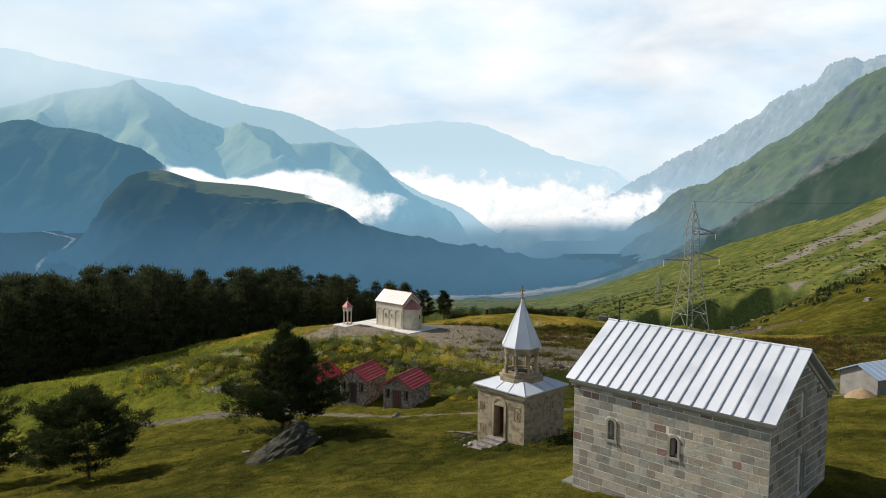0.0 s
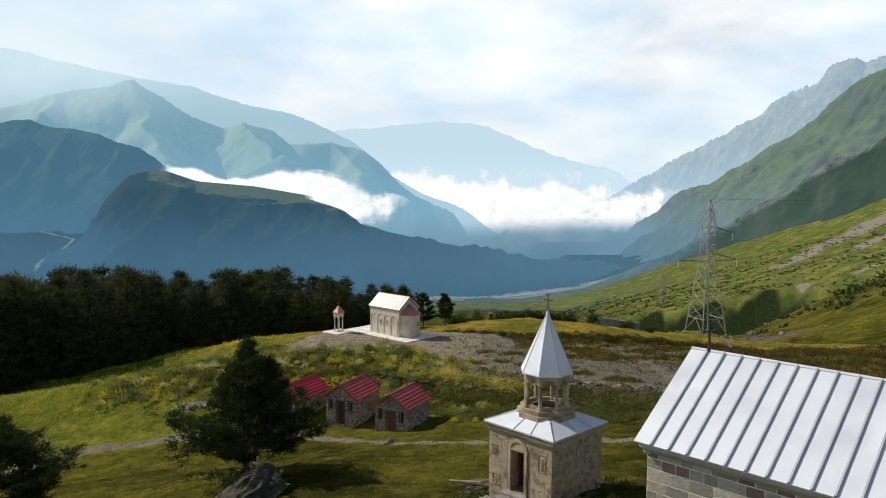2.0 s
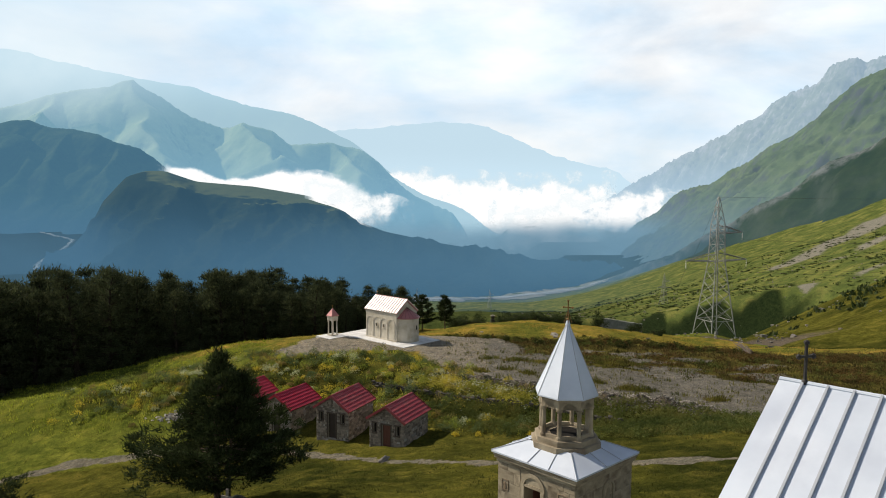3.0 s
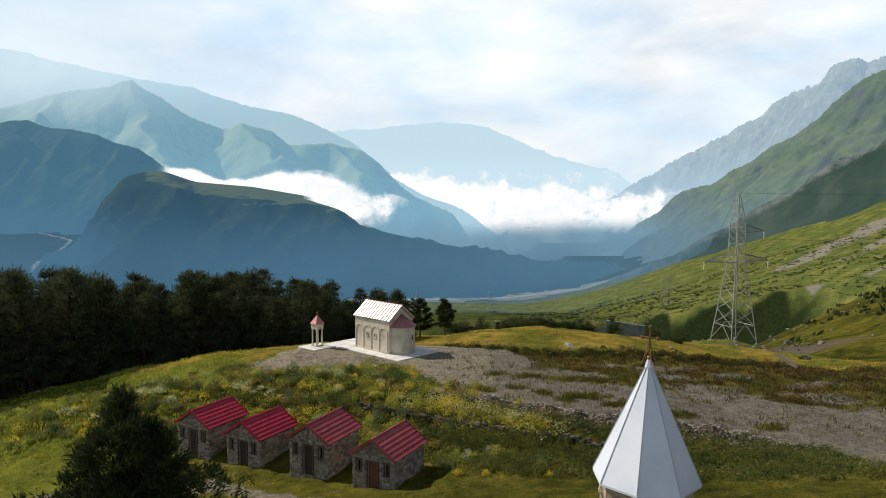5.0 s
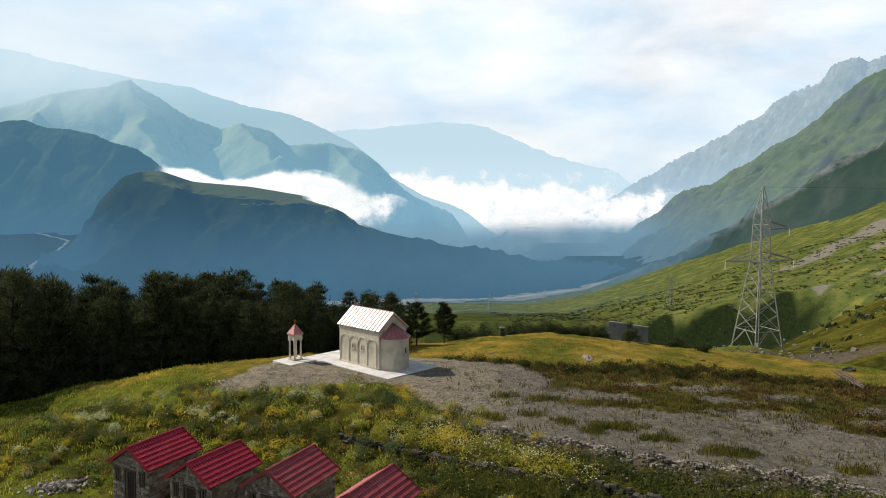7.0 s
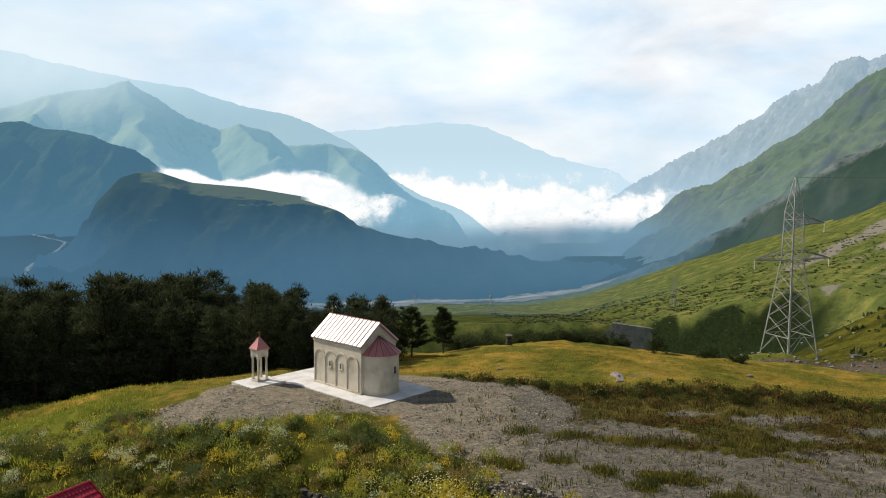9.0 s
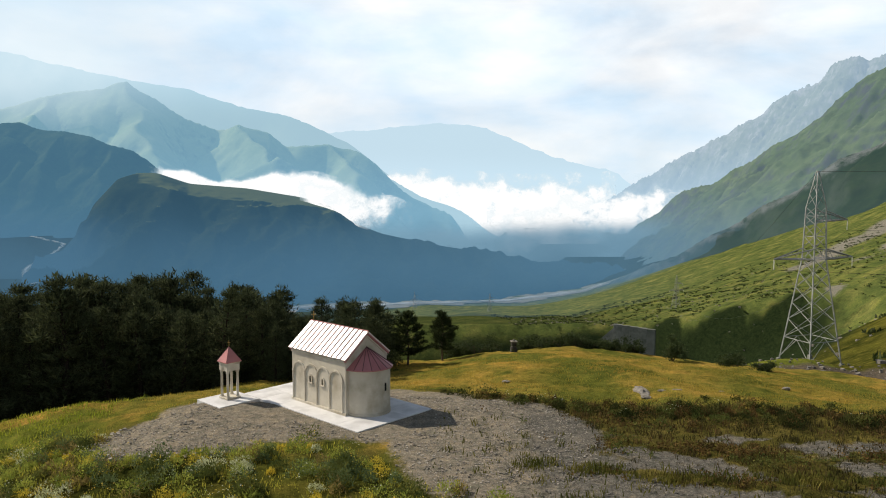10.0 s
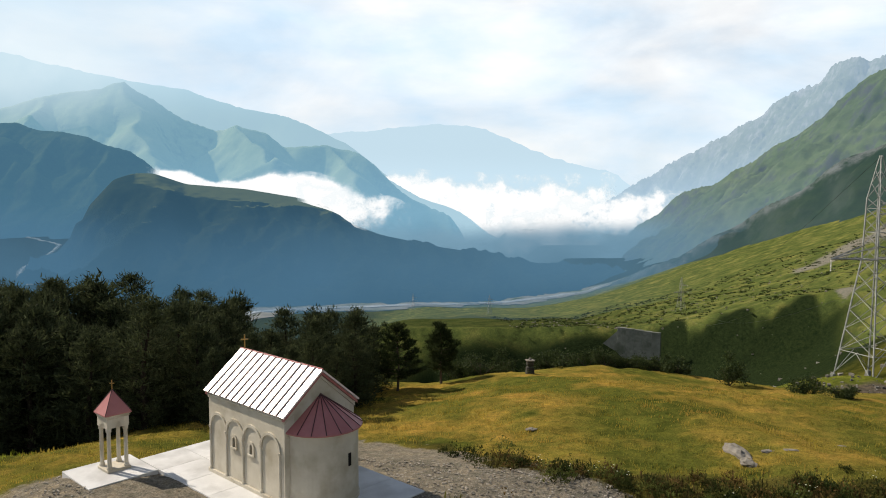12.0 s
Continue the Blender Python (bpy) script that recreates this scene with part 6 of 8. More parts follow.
M_CONCRETE = material("weathered_concrete", [(0.13, 0.135, 0.115), (0.22, 0.22, 0.19)], scale=0.25, rough=0.95, bump=0.2, wear=(0.09, 0.1, 0.075), wear_scale=0.12)
PYLON_AT = (59.2, 172.5, -13.2)
pylon = build_pylon(pose(*PYLON_AT, 0, 0, 18), "tall steel lattice power pylon on a stony mound")
FAR_PYLONS = []
for px, py in ((215, 720), (75, 1180), (-48, 1350)):
    z = ground_at(px, py)
    copy_thing(pylon, pose(px, py, z, 0, 0, 20))["label"] = "distant steel lattice power pylon in the valley"
    FAR_PYLONS.append((px, py, z))


def build_wires():
    t = empty("power_line", pose(0, 0, 0), "thin dark overhead power cables between pylons", "power line")
    for ox, oz in ((-7.9, 14.9), (7.9, 14.9), (6.6, 20.9), (0, 30.2)):
        for (bx, by, bz) in ((215, 720, FAR_PYLONS[0][2]), (-260, -420, 60)):
            c = math.cos(radians(18))
            a = Vector((PYLON_AT[0] + ox * c, PYLON_AT[1] + ox * 0.31, PYLON_AT[2] + oz))
            b = Vector((bx + ox * c, by + ox * 0.31, bz + oz))
            if by < 0:
                b = a + Vector((260, -90, 26))
            bm = bmesh.new()
            pts = [a.lerp(b, f) - Vector((0, 0, 0.11 * (b - a).length * f * (1 - f))) for f in np.linspace(0, 1, 14)]
            turn = (b - a).to_track_quat("Z", "Y").to_matrix()
            rings = [[bm.verts.new(p + turn @ Vector((0.022 * math.cos(q), 0.022 * math.sin(q), 0))) for q in (0, 2.1, 4.2)] for p in pts]
            for p, q in zip(rings, rings[1:]):
                for i in range(3):
                    bm.faces.new((p[i], p[(i + 1) % 3], q[(i + 1) % 3], q[i]))
            part("cable", bm, M_IRON, t)


build_wires()


# ---------------------------------------------------------------- river, valley works
def ribbon(name, line, width, lift, mat, label, category, seed, kind="structure"):
    pts = np.array(line, float)
    s = np.concatenate([[0], np.cumsum(np.hypot(*np.diff(pts, axis=0).T))])
    u = np.linspace(0, s[-1], 90)
    x, y = np.interp(u, s, pts[:, 0]), np.interp(u, s, pts[:, 1])
    k = np.ones(7) / 7
    x[3:-3], y[3:-3] = np.convolve(x, k, "valid"), np.convolve(y, k, "valid")
    y = y + 5 * np.sin(u / 37 + seed) + 3 * np.sin(u / 15)
    nx, ny = -np.gradient(y), np.gradient(x)
    n = np.hypot(nx, ny)
    w = width * (0.65 + 0.5 * (waves(u, u * 0, 160, seed) + 1) / 2 + 0.25 * waves(u, u * 0, 47, seed + 1))
    verts, faces = [], []
    for i in range(len(u)):
        for sgn in (-1, 0, 1):
            px, py = x[i] + sgn * nx[i] / n[i] * w[i] / 2, y[i] + sgn * ny[i] / n[i] * w[i] / 2
            verts.append((px, py, ground_at(px, py) + lift))
    for i in range(len(u) - 1):
        for j in range(2):
            a = 3 * i + j
            faces.append((a, a + 1, a + 4, a + 3))
    ob = from_arrays(name, verts, faces, mat, smooth=True)
    return tagged(ob, label, category, kind=kind)


M_WATER = material("braided_river", [(0.42, 0.45, 0.46), (0.62, 0.65, 0.66)], scale=0.02, rough=0.2, bump=0.05, bump_scale=0.2, spec=0.5)
M_SHINGLE = material("river_shingle", [(0.14, 0.145, 0.13), (0.23, 0.225, 0.2)], scale=0.03, rough=0.95, bump=0.0, wear=(0.1, 0.12, 0.07), wear_scale=0.012)
RIVER = [(-384, 1277), (-360, 1352), (-338, 1387), (-272, 1412), (-149, 1437), (6, 1443), (135, 1500), (190, 1560), (281, 1600), (392, 1620)]
ribbon("river_bed", RIVER, 115, 1.2, M_SHINGLE, "pale grey shingle bed of the valley river", "river bed", 3)
ribbon("river", RIVER, 22, 2.0, M_WATER, "pale braided river on the valley floor", "river", 3)
ribbon("river_arm", [(-300, 1385), (-180, 1420), (-60, 1425), (40, 1430), (120, 1470), (180, 1535), (300, 1560), (420, 1570)], 7, 2.2, M_WATER, "narrow pale side arm of the river", "river", 8)


STREAM = [(-1598, 2633), (-1551, 2694), (-1470, 2590), (-1387, 2507), (-1282, 2436), (-1186, 2346), (-1142, 2218), (-1107, 2070), (-1091, 1966), (-1060, 1896), (-1001, 1827), (-951, 1760)]
ribbon("stream_bed", STREAM, 16, 0.8, M_SHINGLE, "grey shingle along the side valley's stream", "river bed", 5)
ribbon("stream", STREAM, 7, 1.8, M_WATER, "thin pale stream in the side valley", "river", 5)
ribbon("valley_track", [(-520, 1330), (-430, 1480), (-380, 1560), (-300, 1640)], 4, 1.5, M_SHINGLE, "pale dirt track across the valley's side", "track", 15)


# concrete bays stand in for the pale eroded cliff of the scarp
def build_scarp_face():
    t = empty("retaining_wall", pose(157, 617, -112.5, 0, 0, -28), "large pale wall-like face of the hillside scarp", "retaining wall")
    for i in range(5):
        bm = bmesh.new()
        add_box(bm, (6.4, 3.0, 24 - 0.8 * i), pose(-20 + 6.46 * i, 0, 10), 0.1)
        part("concrete_bay", bm, M_CONCRETE, t)
    bm = bmesh.new()
    add_prism(bm, [(-42, -1), (-23.3, -1), (-23.3, 1.4), (-42, 1.4)], -2, 19)
    for v in bm.verts:
        if v.co.x < -40 and v.co.z > 0:
            v.co.z = 1.0
    part("wing_wall", bm, M_CONCRETE, t)
    return t


build_scarp_face()


# ---------------------------------------------------------------- rocks, walls, small works
def boulder(bm, at, size, seed, flat=0.7, sub=2):
    made = bmesh.ops.create_icosphere(bm, subdivisions=sub, radius=1.0)["verts"]
    off = Vector((seed * 3.1, seed * 1.7, seed * 0.9))
    for v in made:
        d = 1 + 0.45 * noise.noise(v.co * 1.3 + off) + 0.26 * noise.noise(v.co * 3.1 + off) + 0.14 * noise.noise(v.co * 7.3 + off)
        v.co = Vector((v.co.x * d * size[0], v.co.y * d * size[1], v.co.z * d * size[2] * flat)) + Vector(at)


def build_outcrop():
    x, y = -10.0, 44.1
    z = ground_at(x, y) - 0.08
    t = empty("rock_outcrop", pose(x, y, z, 0, 0, 50), "long layered grey rock outcrop in the lawn", "rock")
    for k in range(6):
        bm = bmesh.new()
        boulder(bm, (0, 0, 0), (3.0 - 0.26 * k, 1.1 - 0.1 * k, 0.36), 40 + k, 1.0, 3)
        bmesh.ops.transform(bm, matrix=pose(0.3 * k - 0.3, 0.1 * k, 0.05 + 0.15 * k, 5, -11, 4 * k), verts=bm.verts)
        for v in bm.verts:
            v.co += Vector((0, 0, 0.12 * noise.noise(v.co * 2.2) + 0.05 * noise.noise(v.co * 6)))
        part("rock_layer", bm, M_OUTCROP, t)
    c = empty("wooden_cross", pose(-9.4, 46.0, 4.12, 0, 0, -20), "weathered wooden cross standing on the rock", "cross")
    bm = bmesh.new()
    add_box(bm, (0.11, 0.09, 1.3), pose(0, 0, 0.5), 0.01)
    part("upright", bm, M_POST, c)
    bm = bmesh.new()
    add_box(bm, (0.6, 0.08, 0.11), pose(0, -0.03, 0.78), 0.01)
    part("crossbar", bm, M_POST, c)


M_OUTCROP = material("layered_rock", [(0.01, 0.009, 0.007), (0.03, 0.027, 0.021), (0.075, 0.067, 0.052)], scale=1.6, rough=0.95, bump=0.9, bump_scale=5, stretch=(1, 1, 5), wear=(0.05, 0.06, 0.025), wear_scale=1.2)
M_OLD_PLANK = material("dark_timber", [(0.05, 0.045, 0.035), (0.11, 0.095, 0.075)], scale=3, rough=0.9, bump=0.3, stretch=(0.7, 5, 5))
M_POST = material("grey_timber", [(0.16, 0.13, 0.1), (0.26, 0.22, 0.17)], scale=3, rough=0.9, bump=0.3, stretch=(5, 5, 0.7))
build_outcrop()


def build_dry_wall(line, label, seed, high=0.55, rows_=3):
    rng = random.Random(seed)
    x0, y0 = line[0]
    t = empty("dry_stone_wall", pose(x0, y0, 0), label, "stone wall")
    for (ax, ay), (bx, by) in zip(line, line[1:]):
        n = int(math.hypot(bx - ax, by - ay) / 0.42)
        a = math.degrees(math.atan2(by - ay, bx - ax))
        for i in range(n):
            f = (i + 0.5) / n
            for r in range(rows_):
                if r == rows_ - 1 and rng.random() < 0.35:
                    continue
                x, y = ax + (bx - ax) * f + rng.uniform(-0.12, 0.12), ay + (by - ay) * f + rng.uniform(-0.12, 0.12)
                h = high / rows_
                m = pose(x - x0, y - y0, ground_at(x, y) + h * (r + 0.35), rng.uniform(-14, 14), rng.uniform(-12, 12), a + rng.uniform(-25, 25)) @ Matrix.Diagonal((rng.uniform(0.24, 0.46), rng.uniform(0.24, 0.4), h * rng.uniform(0.9, 1.35), 1))
                share("wall_stone", rng.choice(S_DARK), m, t)
    return t


build_dry_wall([(-7.0, 86.4), (-3.1, 84.4), (0.1, 82.4), (4.5, 79.6), (8.0, 77.4), (11.2, 75.3), (14.6, 72.8)], "low dark dry-stone wall along the weedy bank", 5, 0.42)


def build_heap(name, x, y, n, spread, size, mesh_list, label, seed, category="rock"):
    rng = random.Random(seed)
    t = empty(name, pose(x, y, ground_at(x, y)), label, category)
    for i in range(n):
        a, r = rng.uniform(0, math.tau), abs(rng.gauss(0, 0.5))
        px, py = r * spread[0] * math.cos(a), r * spread[1] * math.sin(a)
        s = size * rng.uniform(0.5, 1.4)
        z = ground_at(x + px, y + py) - ground_at(x, y) + max(0, 0.28 * size * 3 * (1 - r)) * rng.random() + 0.1 * size
        share("stone", rng.choice(mesh_list), pose(px, py, z, rng.uniform(-40, 40), rng.uniform(-40, 40), rng.uniform(0, 360)) @ Matrix.Diagonal((s, s * rng.uniform(0.6, 1), s * rng.uniform(0.45, 0.8), 1)), t)
    return t


build_heap("stone_heap", -26.0, 85.3, 210, (2.6, 1.0), 0.22, [S_PALE, S_PALE, S_BOULDER[1]], "heap of pale field stones in the grass", 3)
build_heap("step_stones", -21.2, 81.5, 14, (0.8, 0.5), 0.4, [S_PALE], "pale flat stones before a hut", 6)
build_heap("stone_heap", 1.9, 40.9, 26, (0.9, 0.6), 0.3, [S_PALE, S_BOULDER[2]], "loose stones heaped beside the tower steps", 9)


def build_single_rock(x, y, size, seed, mat, label, turn=0):
    bm = bmesh.new()
    boulder(bm, (0, 0, size[2] * 0.25), size, seed, 0.8, 3)
    ob = mesh_object("boulder", bm, mat)
    ob.matrix_basis = pose(x, y, ground_at(x, y), 0, 0, turn)
    return tagged(ob, label, "rock")


M_PALE_ROCK = material("pale_rock", [(0.13, 0.117, 0.095), (0.25, 0.225, 0.19)], scale=2.5, rough=0.95, bump=0.7, wear=(0.2, 0.17, 0.13))
build_single_rock(14.45, 108.3, (0.42, 0.95, 0.34), 3, M_PALE_ROCK, "long pale lichened boulder in the golden hay", 8)
build_single_rock(14.35, 106.7, (0.3, 0.45, 0.26), 4, M_PALE_ROCK, "small pale boulder in the golden hay", 20)
build_single_rock(15.8, 108.1, (0.3, 0.16, 0.08), 12, M_PALE_ROCK, "flat pale stone in the golden hay", 10)
build_single_rock(16.9, 108.0, (0.36, 0.18, 0.08), 13, M_PALE_ROCK, "flat pale stone in the golden hay", -10)
build_single_rock(29.2, 117.6, (0.34, 0.26, 0.2), 5, M_PALE_ROCK, "flat pale stone in the golden hay")
build_single_rock(21.6, 112.1, (0.2, 0.14, 0.08), 6, M_PALE_ROCK, "flat pale stone in the golden hay")
build_single_rock(5.4, 114.2, (0.28, 0.2, 0.12), 7, M_PALE_ROCK, "small pale stone in the golden hay")
build_single_rock(-4.3, 67.6, (0.62, 0.2, 0.3), 8, M_PALE_ROCK, "pale upright stone beside the footpath", 60)
build_single_rock(-12.5, 45.6, (0.24, 0.18, 0.12), 9, M_PALE_ROCK, "small pale stone in the lawn")
build_single_rock(51.0, 127.0, (0.8, 0.65, 0.55), 11, M_OUTCROP, "dark grey boulder at the meadow's edge", 30)


def build_shrine():
    x, y = 8.8, 142.6
    t = empty("wayside_shrine", pose(x, y, ground_at(x, y), 0, 0, 10), "small stone wayside shrine with a pale cap", "shrine")
    bm = bmesh.new()
    add_box(bm, (0.8, 0.75, 0.9), pose(0, 0, 0.35), 0.12, 0.85)
    part("plinth", bm, M_OUTCROP, t)
    bm = bmesh.new()
    add_box(bm, (0.62, 0.58, 0.5), pose(0, 0, 1.04), 0.1)
    part("niche_block", bm, M_OUTCROP, t)
    bm = bmesh.new()
    add_box(bm, (0.78, 0.72, 0.12), pose(0, 0, 1.34), 0.04)
    add_box(bm, (0.3, 0.28, 0.24), pose(0, 0, 1.5), 0.06, 0.5)
    part("cap", bm, M_PALE_ROCK, t)


build_shrine()


def build_shed():
    x, y = 32.8, 53.4
    z = ground_at(x, y) - 0.1
    t = empty("shed", pose(x, y, z, 0, 0, 25), "grey block shed with a blue-white metal roof", "shed")
    for nm, x0, x1 in (("gable_wall", -2.6, -2.35), ("gable_wall", 2.35, 2.6)):
        gable_wall(nm, x0, x1, 2.9, -0.6, 1.75, 2.4, M_BLOCK, t)
    for sy in (-1, 1):
        bm = bmesh.new()
        panel(bm, -2.34, 2.34, -0.6, 1.75, sy * 1.33 - 0.12, sy * 1.33 + 0.12, [(-0.5, 0.5, 0.1, 1.6)] if sy < 0 else ())
        part("side_wall", bm, M_BLOCK, t)
    bm = bmesh.new()
    add_box(bm, (0.99, 0.05, 1.49), pose(0, -1.35, 0.85), 0.01)
    part("door", bm, M_DARK_DOOR, t)
    gable_roof(5.7, 3.5, 1.69, 2.5, M_BLUE_ROOF, t, 0.06)
    roof_seams(5.7, 3.5, 1.69, 2.5, 9, M_SEAM, t)
    s = bmesh.new()
    add_lathe(s, [(1.15, 0.0), (0.95, 0.22), (0.55, 0.5), (0.15, 0.68), (0.0, 0.72)], 20)
    for v in s.verts:
        v.co += Vector((0.12, 0.1, 0.08)) * noise.noise(v.co * 1.8)
    ob = mesh_object("sand_heap", s, M_SAND, smooth=True)
    ob.matrix_basis = pose(28.8, 48.9, ground_at(28.8, 48.9) - 0.05)
    tagged(ob, "heap of orange-tan building sand beside the shed", "sand heap")


M_BLOCK = material("grey_block", [(0.2, 0.19, 0.18), (0.3, 0.29, 0.27)], scale=1.5, rough=0.95, bump=0.3)
M_BLUE_ROOF = material("blue_white_sheet", [(0.3, 0.42, 0.58), (0.37, 0.48, 0.64)], scale=0.8, rough=0.45, bump=0.04, metal=0.15)
M_SAND = material("building_sand", [(0.22, 0.155, 0.085), (0.31, 0.225, 0.13)], scale=4, rough=0.95, bump=0.4)
build_shed()


def build_rail():
    t = empty("handrail", pose(4.64, 41.87, 5.4, 0, 0, -46.4), "dark iron handrail beside the tower", "handrail")
    for i, yy in enumerate((0.4, 1.3, 2.2)):
        bm = bmesh.new()
        add_rod(bm, (2.5, yy, -0.5), (2.5, yy, 0.95 - 0.3 * i), 0.03, sides=6)
        part("post", bm, M_IRON, t)
    bm = bmesh.new()
    add_rod(bm, (2.5, 0.3, 0.98), (2.5, 2.3, 0.33), 0.03, sides=6)
    part("rail", bm, M_IRON, t)
    rng = random.Random(8)
    w = empty("plank_pile", pose(1.75, 43.3, ground_at(1.75, 43.3), 0, 0, 20), "pile of old dark planks and poles beside the tower", "plank pile")
    for i in range(11):
        bm = bmesh.new()
        add_box(bm, (rng.uniform(1.0, 2.0), rng.uniform(0.1, 0.22), 0.05), pose(rng.uniform(-0.6, 0.4), rng.uniform(-0.5, 0.5), 0.06 + 0.05 * i, rng.uniform(-8, 8), rng.uniform(-8, 8), rng.uniform(-35, 35)), 0.006)
        part("plank", bm, M_OLD_PLANK if i % 4 else M_POST, w)
    l = empty("log_pile", pose(35.0, 98.5, ground_at(35.0, 98.5), 0, 0, 82), "pile of long grey poles lying in the meadow", "log pile")
    for i in range(26):
        bm = bmesh.new()
        y = rng.uniform(-0.7, 0.7) * (1 - i / 30)
        add_rod(bm, (rng.uniform(-3.2, -1.2), y + rng.uniform(-0.4, 0.4), 0.06 + 0.07 * (i // 3)), (rng.uniform(1.2, 3.2), y + rng.uniform(-0.4, 0.4), 0.08 + 0.08 * (i // 3)), 0.06, 0.03, 6)
        part("pole", bm, M_FRAME, l)
    a = new("apron", bpy.data.meshes.new("apron"))
    bm = bmesh.new()
    add_box(bm, (0.5, 1.1, 0.2), None, 0.02)
    bm.to_mesh(a.data)
    bm.free()
    a.data.materials.append(M_CONCRETE)
    a.matrix_basis = pose(9.61, 26.81, 8.0, 0, 0, -45.2) @ pose(-3.98, -2.1, 0.42)
    tagged(a, "pale concrete landing at the church's corner", "landing")


build_rail()


# ---------------------------------------------------------------- trees
def needle_clumps(rng, centres, per, reach, size, slim=0.26):
    """Small triangles round each centre: tufts of needles, pointing out and up."""
    n = len(centres) * per
    c = np.repeat(np.array(centres), per, axis=0)
    d = rng.normal(size=(n, 3))
    d[:, 2] = np.abs(d[:, 2]) * 0.7 + 0.1
    d /= np.linalg.norm(d, axis=1)[:, None]
    base = c + rng.normal(size=(n, 3)) * reach * np.array([1.35, 1.35, 0.38])
    side = np.cross(d, rng.normal(size=(n, 3)))
    side /= np.linalg.norm(side, axis=1)[:, None] + 1e-9
    ln = size * rng.uniform(0.7, 1.4, (n, 1))
    w = ln * slim
    tri = np.stack([base - side * w, base + side * w, base + d * ln], 1)
    return tri.reshape(-1, 3), np.arange(3 * n).reshape(-1, 3)


def needle_tufts(rng, centres, ways, per, spread, size, slim):
    """Brushes of needles: slim triangles that start round each centre and point its way, outwards and up."""
    n = len(centres) * per
    c, w = np.repeat(np.array(centres), per, axis=0), np.repeat(np.array(ways), per, axis=0)
    d = w + rng.normal(size=(n, 3)) * 0.55
    d /= np.linalg.norm(d, axis=1)[:, None] + 1e-9
    base = c + rng.normal(size=(n, 3)) * spread * np.array([1.0, 1.0, 0.5])
    side = np.cross(d, rng.normal(size=(n, 3)))
    side /= np.linalg.norm(side, axis=1)[:, None] + 1e-9
    ln = size * rng.uniform(0.6, 1.4, (n, 1))
    tri = np.stack([base - side * ln * slim, base + side * ln * slim, base + d * ln], 1)
    return tri.reshape(-1, 3), np.arange(3 * n).reshape(-1, 3)


